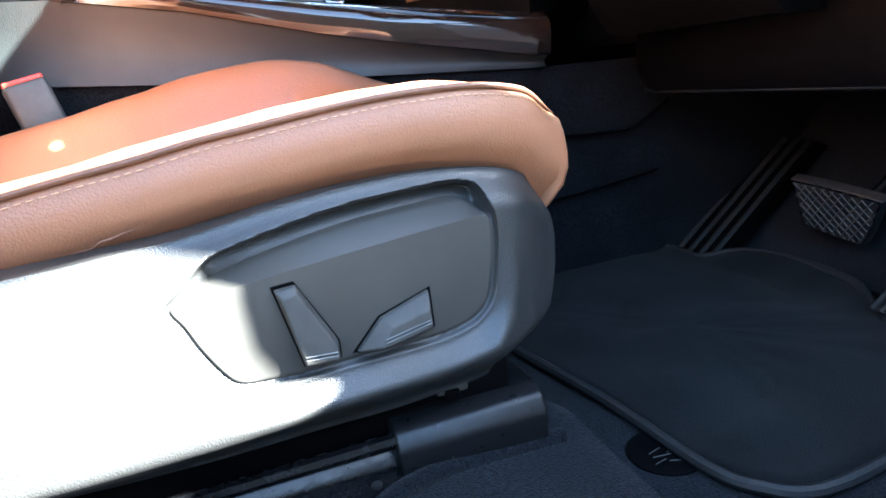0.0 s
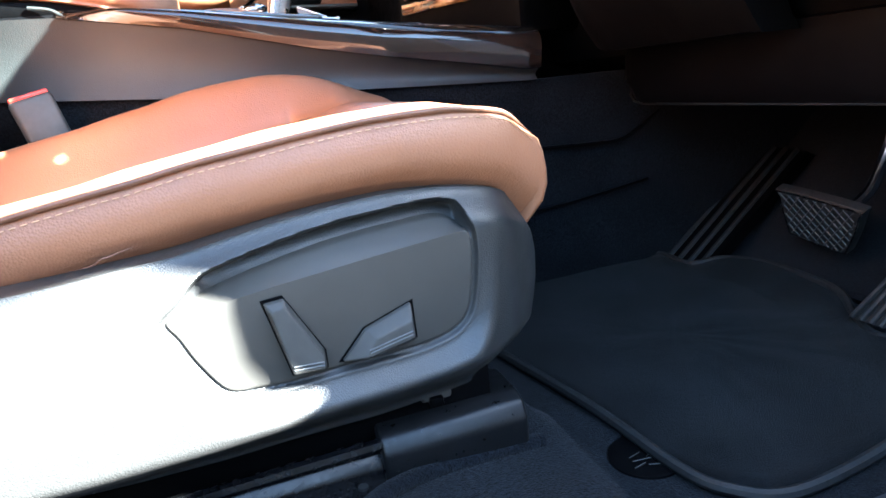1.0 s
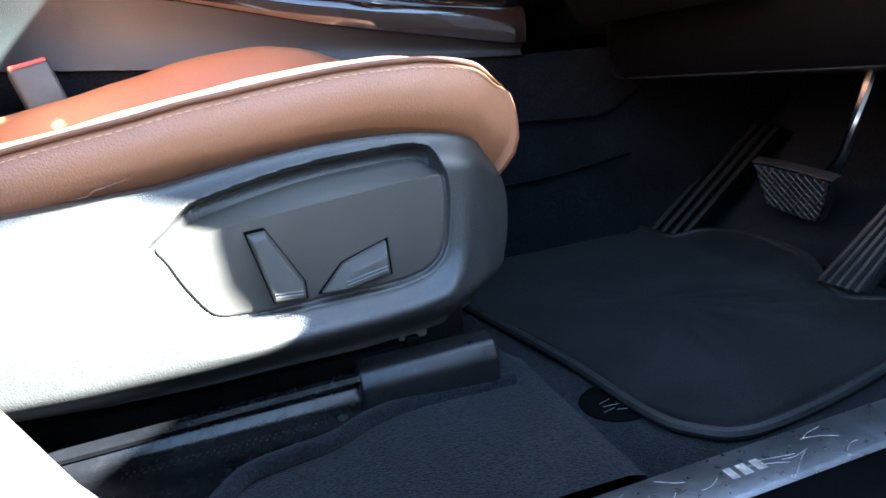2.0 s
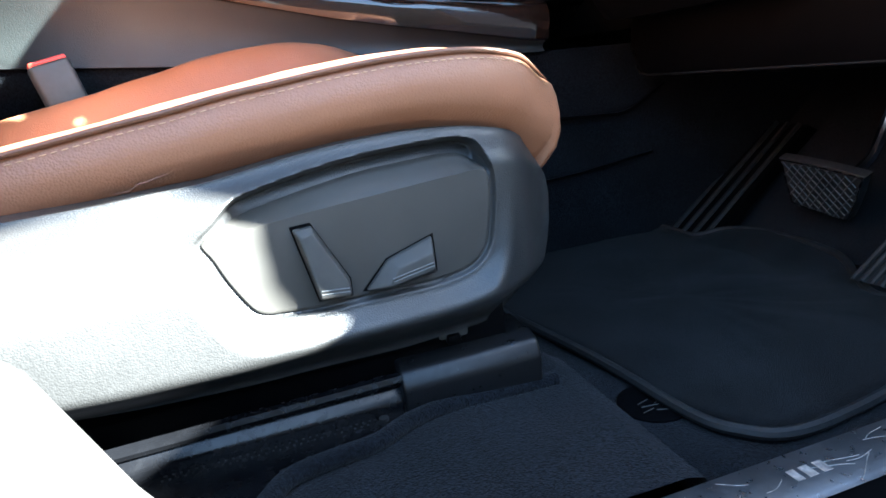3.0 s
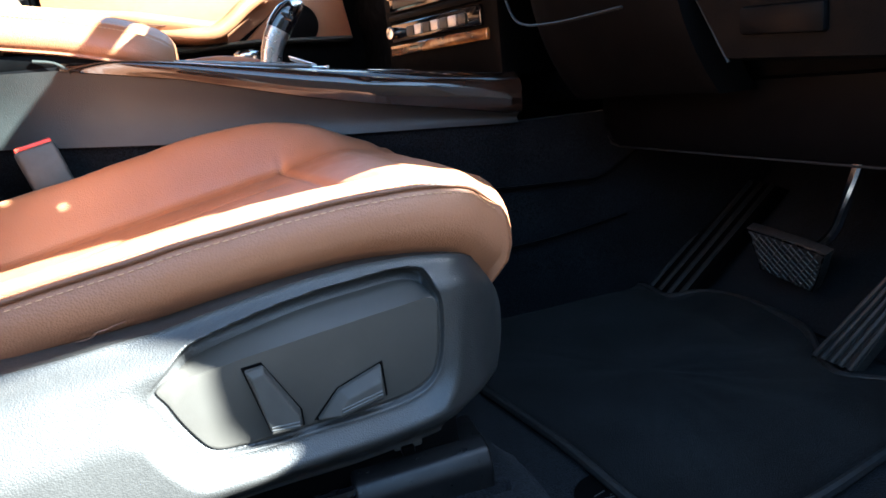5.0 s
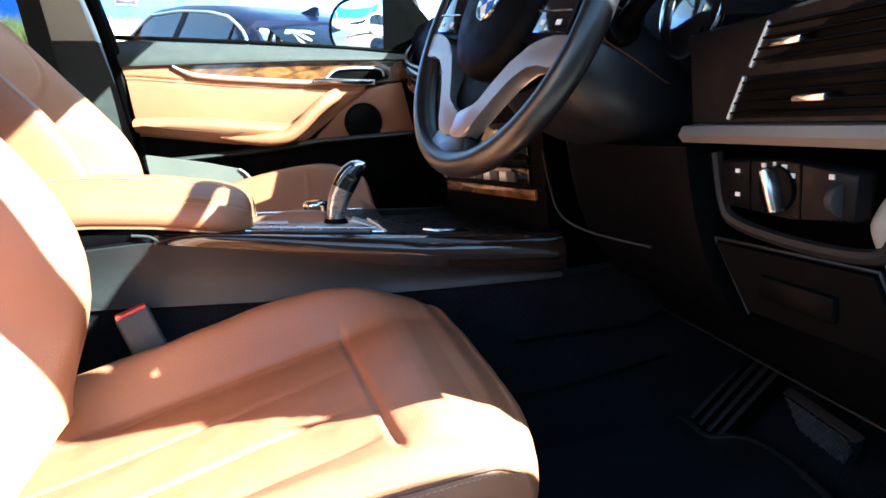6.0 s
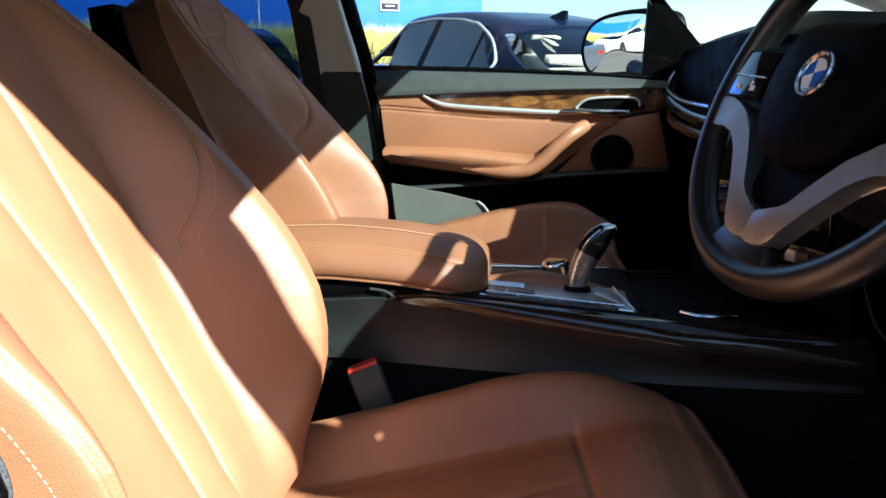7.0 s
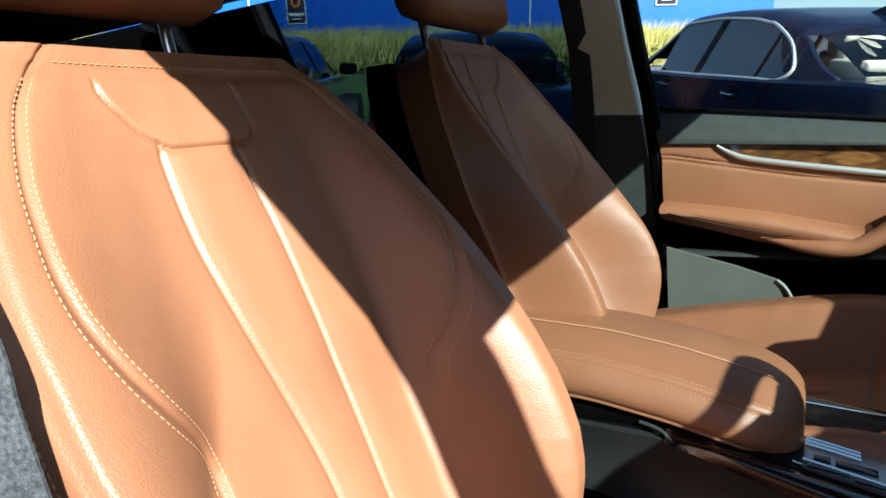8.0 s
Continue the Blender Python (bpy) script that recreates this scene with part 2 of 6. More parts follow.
KNOB = mat("dull_switch_plastic", (0.050, 0.047, 0.042), 0.5, 0, 0.15, 60, 0.10, 1200, "NOISE", 0.06, spec=0.3)
LINE = mat("dull_silver_line", (0.09, 0.09, 0.09), 0.45, 0, 0.05, 30)
PRINT = mat("worn_print", (0.24, 0.22, 0.20), 0.6, 0, 0.5, 200)
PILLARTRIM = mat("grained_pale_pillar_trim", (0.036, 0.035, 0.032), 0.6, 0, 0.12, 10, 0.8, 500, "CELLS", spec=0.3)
RED = mat("red_release_button", (0.70, 0.045, 0.025), 0.35, 0, 0.08, 30)
WEB = mat("seat_belt_webbing", (0.055, 0.056, 0.060), 0.8, 0, 0.25, 60, 0.7, 900, depth=0.001, speck=0.5)
POCKET = mat("grey_olive_pocket", (0.125, 0.128, 0.110), 0.6, 0, 0.08, 10, 0.25, 600, "CELLS")
BODY = mat("car_body_shell", (0.30, 0.30, 0.31), 0.35, 0.2, 0.05, 4)
HEADLINER = mat("anthracite_headliner", (0.05, 0.05, 0.05), 0.9, 0, 0.06, 8, 0.4, 700)
WHITE = mat("white_print", (0.75, 0.75, 0.75), 0.5, 0, 0.02, 8)


def wood():
    m = mat("burr_walnut", (0.22, 0.10, 0.035), 0.15, 0, 0.1, 10, coat=0.8)
    nt = m.node_tree
    b = nt.nodes["Principled BSDF"]
    tc = nt.nodes.new("ShaderNodeTexCoord")
    mp = nt.nodes.new("ShaderNodeMapping")
    mp.inputs["Scale"].default_value = (7, 7, 22)
    n = nt.nodes.new("ShaderNodeTexNoise")
    n.inputs["Scale"].default_value = 2.2
    n.inputs["Detail"].default_value = 10
    n.inputs["Distortion"].default_value = 1.2
    r = nt.nodes.new("ShaderNodeValToRGB")
    r.color_ramp.elements[0].position = 0.3
    r.color_ramp.elements[0].color = (0.02, 0.009, 0.004, 1)
    r.color_ramp.elements[1].position = 0.68
    r.color_ramp.elements[1].color = (0.26, 0.115, 0.035, 1)
    e = r.color_ramp.elements.new(0.5)
    e.color = (0.11, 0.046, 0.015, 1)
    nt.links.new(tc.outputs["Object"], mp.inputs["Vector"])
    nt.links.new(mp.outputs[0], n.inputs["Vector"])
    nt.links.new(n.outputs["Fac"], r.inputs["Fac"])
    nt.links.new(r.outputs["Color"], b.inputs["Base Color"])
    return m


WOOD = wood()


def darkwood():
    m = mat("dark_gloss_veneer", (0.02, 0.012, 0.009), 0.10, 0, 0.4, 14, coat=0.5, rough_vary=0.04)
    return m


VENEER = darkwood()


def glass(name, tint=(1, 1, 1), ior=1.45):
    m = bpy.data.materials.new(name)
    m.use_nodes = True
    nt = m.node_tree
    nt.nodes.clear()
    out = nt.nodes.new("ShaderNodeOutputMaterial")
    tr = nt.nodes.new("ShaderNodeBsdfTransparent")
    tr.inputs["Color"].default_value = (*tint, 1)
    gl = nt.nodes.new("ShaderNodeBsdfGlossy")
    gl.inputs["Roughness"].default_value = 0.02
    fr = nt.nodes.new("ShaderNodeFresnel")
    fr.inputs["IOR"].default_value = ior
    mx = nt.nodes.new("ShaderNodeMixShader")
    nt.links.new(fr.outputs[0], mx.inputs[0])
    nt.links.new(tr.outputs[0], mx.inputs[1])
    nt.links.new(gl.outputs[0], mx.inputs[2])
    nt.links.new(mx.outputs[0], out.inputs[0])
    return m


GLASS = glass("clear_window_glass", (0.94, 0.96, 0.95), 1.30)
SCREEN = glass("windscreen_glass", (0.75, 0.78, 0.76))
TINTED = glass("tinted_car_glass", (0.24, 0.30, 0.33))
MIRROR = mat("mirror_glass", (0.9, 0.9, 0.9), 0.01, 1.0, 0.0, 5, rough_vary=0.0)

# ---- the car's shell ----
# the floor falls gently away from the door: what stands on it is built level and then set to that slope
SLOPE = Matrix.Translation((0.0168, 0.0548, -0.0653)) @ Matrix(((0.9999, 0.0060, -0.0139), (-0.0063, 0.9996, -0.0273), (0.0137, 0.0274, 0.9995))).to_4x4() @ Matrix.Scale(1.065, 4)


def settle(*obs):
    for ob in obs:
        for o in (ob, *ob.children_recursive):
            if o.type == "MESH":
                o.data.transform(SLOPE)


def floor_z(x, y):
    z = 0.45
    z += 0.072 * (1 - ss(0.165, 0.215, x + 0.25 * max(0, y - 0.08))) * (1 - ss(0.16, 0.24, y))
    z += 0.22 * ss(0.66, 1.0, x)
    z += 0.004 * noise.noise(Vector((x * 9, y * 9, 0.3)))
    return z


car = thing("car_interior", (0.3, 0.6, 0.42), "interior shell of a parked car with dark carpet", "car interior", kind="structure")
xs = steps(-0.75, 1.0, 150)
ys = steps(-0.085, 0.60, 60)
settle(part("carpet", sheet(lambda x, y: (x, y, floor_z(x, y)), xs, ys), CARPET, car))
part("floor_pan", box(-2.3, 1.1, -0.2, 1.5, 0.33, 0.385), BLACK, car)
part("passenger_carpet", sheet(lambda x, y: (x, y, 0.45 + 0.22 * ss(0.66, 1.0, x)), steps(-0.75, 1.0, 40), steps(0.76, 1.40, 10)), CARPET, car)
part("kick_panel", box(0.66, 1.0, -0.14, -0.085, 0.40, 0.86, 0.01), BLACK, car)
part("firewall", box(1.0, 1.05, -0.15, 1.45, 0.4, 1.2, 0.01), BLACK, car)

# door sill with its scuff plate
sill = thing("door_sill", (0.1, -0.12, 0.5), "black door sill with a worn metal scuff plate", "door sill", kind="structure")
part("sill_trim", prism([(-0.075, 0.43), (-0.082, 0.505), (-0.095, 0.515), (-0.15, 0.515), (-0.22, 0.50), (-0.24, 0.40), (-0.20, 0.30), (-0.1, 0.30)], "x", -0.9, 0.9, 0.004), BLACK, sill)
part("scuff_plate", prism([(-0.095, 0.5165), (-0.092, 0.519), (-0.124, 0.519), (-0.127, 0.5165)], "x", -0.30, 0.62), SCUFF, sill, "scratched silver scuff plate")
rng = random.Random(12)
for k in range(26):
    xa, ya, ln, lean = rng.uniform(0.12, 0.46), -0.109 + rng.uniform(-0.011, 0.011), rng.uniform(0.006, 0.03), rng.uniform(-0.5, 0.5)
    pts = [(xa + ln * (t - 0.5), ya + lean * ln * (t - 0.5) + 0.002 * math.sin(3 * t + k), 0.5191) for t in steps(0, 1, 6)]
    part("scratch", tube(pts, 0.00025, 4), PRINT, sill)
for xa, w in ((0.212, 0.005), (0.221, 0.006), (0.231, 0.006)):
    part("worn_mark", box(xa - w / 2, xa + w / 2, -0.1135, -0.1045, 0.519, 0.5194), PRINT, sill)
settle(sill)

# roof, header, windscreen and pillars
roof = thing("car_roof", (-0.8, 0.65, 1.62), "car roof with dark headliner", "car roof", kind="structure")
part("roof_panel", prism([(0.09, 1.62), (0.16, 1.66), (0.4, 1.69), (0.9, 1.69), (1.12, 1.66), (1.20, 1.62), (1.12, 1.615), (0.65, 1.645), (0.16, 1.615)], "x", -2.2, 0.27), HEADLINER, roof)
part("windscreen", loft([[(0.27, 0.12, 1.63), (0.27, 1.18, 1.63), (0.267, 1.18, 1.625), (0.267, 0.12, 1.625)], [(1.0, -0.06, 1.16), (1.0, 1.34, 1.16), (0.995, 1.34, 1.155), (0.995, -0.06, 1.155)]]), SCREEN, roof, "clear windscreen")


def post(path, r, name, material, parent, section=None):
    return part(name, tube(spline(path, 6), r, 10, section=section), material, parent)


# near pillar is unseen: bent to lay its shadow edges on the driver seat
post([(-2.0, 0.10, 1.60), (-0.6, 0.10, 1.60), (-0.23, 0.10, 1.597), (0.02, 0.08, 1.552), (0.24, 0.04, 1.465), (0.40, -0.015, 1.355), (0.62, -0.06, 1.252), (0.75, -0.075, 1.222), (1.0, -0.12, 1.10), (1.0, -0.12, 0.5)], 0.043, "front_pillar", BODY, roof)
post([(0.24, 1.20, 1.61), (0.60, 1.31, 1.40), (1.0, 1.40, 1.15), (1.0, 1.42, 0.5)], 0.045, "front_pillar", CREAM, roof)
# far centre post: cream above, dark trim below
post_l = thing("centre_pillar", (-0.42, 1.38, 0.45), "centre pillar with cream upper trim and dark lower trim", "car pillar", kind="structure")
part("upper_trim", loft([[(-0.478, 1.335, 1.262), (-0.373, 1.335, 1.252), (-0.37, 1.43, 1.25), (-0.48, 1.43, 1.26)], [(-0.50, 1.25, 1.62), (-0.42, 1.25, 1.62), (-0.42, 1.32, 1.62), (-0.51, 1.32, 1.62)]]), CREAM, post_l, "cream trim")
part("lower_trim", loft([[(-0.52, 1.36, 0.45), (-0.318, 1.36, 0.45), (-0.318, 1.44, 0.45), (-0.52, 1.44, 0.45)], [(-0.50, 1.345, 1.0), (-0.328, 1.345, 1.0), (-0.328, 1.44, 1.0), (-0.50, 1.44, 1.0)], [(-0.482, 1.333, 1.258), (-0.368, 1.333, 1.249), (-0.366, 1.44, 1.249), (-0.482, 1.44, 1.258)]]), GREYTRIM, post_l, "grey trim")
part("door_seal", tube(spline([(-0.395, 1.27, 1.62), (-0.368, 1.315, 1.40), (-0.345, 1.335, 1.25), (-0.326, 1.34, 1.05), (-0.318, 1.34, 0.8), (-0.31, 1.34, 0.5)], 8), 0.017, 8), BLACK, post_l)
# near centre post and body side behind the door opening
post_r = thing("centre_pillar", (-0.75, -0.14, 0.45), "pale trimmed pillar beside the driver seat", "car pillar", kind="structure")
foot = [(-0.42, 1.15), (-0.33, 0.95), (-0.22, 0.77), (-0.128, 0.672), (-0.104, 0.618), (-0.07, 0.562), (0.0, 0.532), (0.08, 0.522), (0.08, 0.43), (-0.62, 0.43), (-0.62, 1.15)]
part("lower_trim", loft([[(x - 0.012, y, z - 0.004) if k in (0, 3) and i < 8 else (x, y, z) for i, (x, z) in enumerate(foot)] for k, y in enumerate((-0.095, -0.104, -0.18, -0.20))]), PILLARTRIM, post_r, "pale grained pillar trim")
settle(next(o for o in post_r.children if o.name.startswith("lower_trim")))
part("upper_trim", loft([[(-0.45, -0.11, 1.15), (-0.62, -0.11, 1.15), (-0.62, -0.2, 1.15), (-0.45, -0.2, 1.15)], [(-0.72, 0.06, 1.62), (-0.86, 0.06, 1.62), (-0.86, 0.0, 1.62), (-0.72, 0.0, 1.62)]]), CREAM, post_r)
part("rear_side", box(-2.2, -0.86, -0.22, -0.16, 0.36, 1.08, 0.01), BODY, post_r)
part("rear_wall", box(-2.24, -2.2, -0.22, 1.5, 0.36, 1.64, 0.01), BLACK, post_r)
part("rear_pillar", loft([[(-2.2, -0.2, 1.08), (-1.9, -0.2, 1.08), (-1.9, -0.14, 1.08), (-2.2, -0.14, 1.08)], [(-2.2, 0.05, 1.62), (-1.8, 0.05, 1.62), (-1.8, 0.1, 1.62), (-2.2, 0.1, 1.62)]]), BODY, post_r)
PRIVACY = glass("privacy_glass", (0.10, 0.11, 0.11))
part("rear_side_window", loft([[(-0.80, -0.19, 1.08), (-2.0, -0.19, 1.08), (-2.0, -0.186, 1.08), (-0.80, -0.186, 1.08)], [(-0.84, 0.05, 1.62), (-1.85, 0.05, 1.62), (-1.85, 0.054, 1.62), (-0.84, 0.054, 1.62)]]), PRIVACY, post_r, "dark privacy glass")
# far side behind the centre post
side = thing("rear_door", (-0.95, 1.44, 0.45), "closed rear passenger door with dark trim and window", "car door", kind="structure")
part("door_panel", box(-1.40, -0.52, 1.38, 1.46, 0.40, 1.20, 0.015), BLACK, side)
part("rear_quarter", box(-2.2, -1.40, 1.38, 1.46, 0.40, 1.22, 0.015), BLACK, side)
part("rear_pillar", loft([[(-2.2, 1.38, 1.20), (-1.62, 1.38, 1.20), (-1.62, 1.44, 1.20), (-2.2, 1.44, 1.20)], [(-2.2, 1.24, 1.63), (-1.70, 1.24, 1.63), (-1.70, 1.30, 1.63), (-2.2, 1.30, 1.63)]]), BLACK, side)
part("window_bar", tube([(-1.30, 1.42, 1.18), (-1.36, 1.28, 1.62)], 0.028, 8), BLACK, side)
part("rear_bar", tube([(-1.95, 1.42, 1.18), (-1.75, 1.28, 1.62)], 0.07, 8), BLACK, side)
part("pane", loft([[(-0.5, 1.425, 1.19), (-2.0, 1.425, 1.19), (-2.0, 1.421, 1.19), (-0.5, 1.421, 1.19)], [(-0.52, 1.27, 1.62), (-1.8, 1.27, 1.62), (-1.8, 1.266, 1.62), (-0.52, 1.266, 1.62)]]), TINTED, side, "tinted glass").visible_shadow = False
# black instead of leather: the rear cabin's shade is put into the colour
bench = thing("rear_bench", (-1.3, 0.65, 0.45), "rear bench seat coloured black to stand for shade", "car seat")
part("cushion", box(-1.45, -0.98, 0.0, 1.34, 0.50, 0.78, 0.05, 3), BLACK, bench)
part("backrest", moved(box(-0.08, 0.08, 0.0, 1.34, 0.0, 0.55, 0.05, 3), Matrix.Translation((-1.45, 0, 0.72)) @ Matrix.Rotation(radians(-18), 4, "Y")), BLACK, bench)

# unseen header, drawn back towards the far side to shift its shadow
HEADER = ((0.15, 1.64), (0.27, 1.628), (0.358, 1.572), (0.340, 1.562), (0.15, 1.60))
part("windscreen_header", loft([[(0.15 + (x - 0.15) * (1 - 0.84 * max(0.0, y - 0.23)), y, z) for x, z in HEADER] for y in steps(0.0, 1.25, 20)]), HEADLINER, roof)
far_belt = thing("seat_belt", (-0.49, 1.30, 1.3), "black passenger seat belt hanging before the centre pillar", "seat belt")
part("webbing", loft([[(-0.52, 1.24, 1.58), (-0.478, 1.245, 1.58), (-0.478, 1.249, 1.58), (-0.52, 1.244, 1.58)], [(-0.508, 1.30, 1.40), (-0.464, 1.305, 1.40), (-0.464, 1.309, 1.40), (-0.508, 1.304, 1.40)], [(-0.50, 1.325, 1.0), (-0.452, 1.327, 1.0), (-0.452, 1.331, 1.0), (-0.50, 1.329, 1.0)], [(-0.50, 1.325, 0.6), (-0.452, 1.327, 0.6), (-0.452, 1.331, 0.6), (-0.50, 1.329, 0.6)]]), RUBBER, far_belt)
part("belt_guide", tube(spline([(-0.455, 1.235, 1.62), (-0.450, 1.243, 1.585), (-0.462, 1.245, 1.565), (-0.49, 1.245, 1.56), (-0.515, 1.243, 1.57)], 6), 0.009, 8), CREAM, far_belt, "cream belt guide")
# unseen filler added to block sun between pillar and header
part("roof_corner", loft([[(0.0, -0.01, 1.60), (0.30, -0.01, 1.47), (0.345, 0.14, 1.555), (0.0, 0.14, 1.62)], [(0.0, -0.01, 1.64), (0.30, -0.01, 1.50), (0.355, 0.14, 1.58), (0.0, 0.14, 1.65)]]), HEADLINER, roof)

# ---- front seats ----
PIPE = [(-0.42, 0.672), (-0.30, 0.690), (-0.14, 0.720), (-0.09, 0.728), (-0.06, 0.733), (-0.03, 0.738), (0.005, 0.743), (0.05, 0.748), (0.105, 0.7505), (0.14, 0.7488), (0.166, 0.743), (0.18, 0.7395), (0.20, 0.732)]
INNER = [(-0.42, 0.712), (-0.30, 0.731), (-0.16, 0.760), (-0.05, 0.786), (0.03, 0.797), (0.09, 0.793), (0.14, 0.775), (0.18, 0.755)]
CENTRE = [(-0.42, 0.645), (-0.30, 0.66), (-0.15, 0.69), (0.0, 0.722), (0.08, 0.738), (0.12, 0.752), (0.15, 0.753), (0.18, 0.742)]
BACK = [(0.70, -0.295), (0.80, -0.325), (0.90, -0.365), (1.0, -0.405), (1.15, -0.455), (1.30, -0.51), (1.36, -0.53)]
PROUD = [(0.70, -0.01), (0.78, 0.045), (0.85, 0.10), (0.94, 0.135), (1.0, 0.135), (1.09, 0.105), (1.18, 0.065), (1.27, 0.03), (1.34, 0.0)]
HALF = [(0.70, 0.195), (0.78, 0.222), (0.85, 0.238), (1.0, 0.25), (1.10, 0.255), (1.18, 0.245), (1.25, 0.225), (1.30, 0.195), (1.33, 0.165), (1.345, 0.13)]


# how the cushion's side swells below its piping and tucks in behind the cover
SIDE_CURVE = ((0.002, -0.003), (0.005, -0.009), (0.007, -0.018), (0.007, -0.027), (0.003, -0.036), (-0.006, -0.044), (-0.018, -0.053), (-0.026, -0.070), (-0.030, -0.12))


def seat(yc, side, at, label, details, lift=0.0, wide=1.0, y0=-0.25, bolster=0.0):
    """A powered leather seat. side: +1 with its outer side at low y, -1 mirrored."""
    root = thing("car_seat", at, label, "car seat", "front seats")
    dx, dy, dz = at

    def W(x, o, z):
        """o: metres from the seat's middle towards its inner side."""
        return Vector((dx + x, dy + side * o, dz + z))

    y1 = 0.27

    def across(v, x):
        """The cushion narrows on its outer side towards the front."""
        return y0 + (y1 - y0) * v + 0.022 * max(0.0, (x - 0.085) / 0.095) ** 2 * (1 - v) ** 3

    def front(v):
        return 0.224 - 0.034 * abs(2 * v - 1) ** 5

    def top(v, x):
        o = y0 + (y1 - y0) * v
        c = soft(CENTRE, x, 0.025) + lift
        zo, zi = soft(PIPE, x, 0.02) + lift + bolster, soft(INNER, x, 0.03) + lift
        fo = 1 - ss(0.10, 0.25, v)
        fi = ss(0.815, 0.94, v)
        z = c + (zo - c) * fo + (zi - c) * fi
        z -= 0.030 * ss(0.955, 1.0, v) ** 1.5
        z += 0.0045 * bump(v, 0.075, 0.055) * (1 - bump(v, 0, 0.02)) * (1 - ss(0.10, 0.17, x))
        panel = ss(0.205, 0.245, v) * (1 - ss(0.805, 0.845, v)) * (1 - ss(0.060, 0.080, x + 0.09 * o))
        z -= 0.0015 * panel
        for g in (0.415, 0.635):
            z -= 0.0052 * panel * (1 - ss(0.02, 0.07, x)) * bump(v, g + 0.09 * x, 0.009)
        z += 0.0012 * panel * math.cos((v - 0.525) / 0.11 * math.pi)
        z -= 0.0048 * bump(x, 0.078 - 0.09 * o, 0.0048) * ss(0.10, 0.20, v) * (1 - ss(0.84, 0.87, v))
        z -= 0.0025 * bump(v, 0.225, 0.016) * (1 - ss(0.03, 0.08, x)) + 0.0055 * bump(v, 0.842, 0.010) * (1 - ss(0.045, 0.075, x))
        z += 0.0012 * noise.noise(Vector((x * 25, o * 25, yc)))
        return z

    nx, ny = 230, 150
    grid = [[None] * (ny + 1) for _ in range(nx + 1)]
    bm = bmesh.new()
    for i in range(nx + 1):
        for j in range(ny + 1):
            v = j / ny
            xf = front(v)
            x = -0.42 + (xf + 0.42) * (1 - (1 - i / nx) ** 1.25)
            z = top(v, x) - 0.012 * ss(xf - 0.03, xf, x)
            grid[i][j] = bm.verts.new(W(x, across(v, x), z))
    for i in range(nx):
        for j in range(ny):
            bm.faces.new((grid[i][j], grid[i + 1][j], grid[i + 1][j + 1], grid[i][j + 1]))
    rim = [grid[i][0] for i in range(nx + 1)] + [grid[nx][j] for j in range(1, ny + 1)] + [grid[i][ny] for i in range(nx - 1, -1, -1)] + [grid[0][j] for j in range(ny - 1, 0, -1)]
    pts = [v.co.copy() for v in rim]
    n = len(rim)
    outs = []
    for k in range(n):
        d = pts[(k + 2) % n] - pts[(k - 2) % n]
        outs.append(Vector((d.y, -d.x, 0)).normalized() * side)
    prev = rim
    for do, dzz in SIDE_CURVE:
        ring = [bm.verts.new(p + o * (do + 0.004 * max(0.0, o.x)) + Vector((0, 0, (dzz * (1 + 0.5 * max(0.0, o.x)) if dzz > -0.06 else dzz - 0.022 * max(0.0, o.x))))) for p, o in zip(pts, outs)]
        for k in range(n):
            j = (k + 1) % n
            bm.faces.new((prev[k], prev[j], ring[j], ring[k]))
        prev = ring
    bm.faces.new(prev)
    cushion = part("cushion", bm, LEATHER, root, "tan leather cushion", 60)
    seam_o = [p + o * 0.0035 + Vector((0, 0, -0.0005)) for p, o in zip(pts[: nx - 1], outs)]
    for _ in range(12):
        seam_o = [seam_o[0]] + [(a + b * 2 + c) / 4 for a, b, c in zip(seam_o, seam_o[1:], seam_o[2:])] + [seam_o[-1]]
    part("piping", tube(seam_o[::2], [0.0019 * min(1.0, 0.15 + 0.1 * (len(seam_o[::2]) - 1 - i)) for i in range(len(seam_o[::2]))], 8), SEAMLEATHER, cushion)
    if details:
        stitches([p + o * 0.0058 + Vector((0, 0, -0.0062)) for p, o in zip(pts[: nx - 1], outs)], STITCH, cushion, 0.004, 0.002, 0.0004)
        stitches([p - o * 0.006 + Vector((0, 0, 0.0006)) for p, o in zip(pts[: nx - 1], outs)], STITCH, cushion, 0.004, 0.002, 0.0004)

    # backrest
    def seam_w(z):
        return lerp([(0.90, 0.60), (1.0, 0.56), (1.03, 0.58), (1.06, 0.64), (1.11, 0.72), (1.17, 0.80), (1.247, 0.82), (1.296, 0.80), (1.32, 0.80), (1.345, 0.8)], z)

    OUTER = [(0.80, 0.50), (0.95, 0.46), (1.0, 0.445), (1.03, 0.45), (1.055, 0.49), (1.075, 0.55), (1.10, 0.627), (1.132, 0.713), (1.165, 0.77), (1.20, 0.795), (1.30, 0.80), (1.345, 0.79)]

    def outer_seam(z):
        return soft(OUTER, z, 0.012)

    def back_x(z, w):
        a = abs(w)
        outer = ss(0.92, 1.14, z) * (w < 0)
        low = 0.12 * (1 - outer) * (w < 0)
        q = ss(0.46 + low - 0.20 * outer, 0.80 + 0.6 * low + 0.06 * outer, a) * (1 - 0.15 * outer) - 0.9 * ss(0.86, 1.0, a) ** 2
        x = soft(BACK, z, 0.05) + soft(PROUD, z, 0.06) * q
        fade = ss(0.74, 0.80, z) * (1 - ss(1.255, 1.275, z))
        g = 0.115 + 0.070 * ss(0.95, 1.22, z)
        mid = 0.070 - 0.125 * ss(0.95, 1.27, z) if details else 0.0
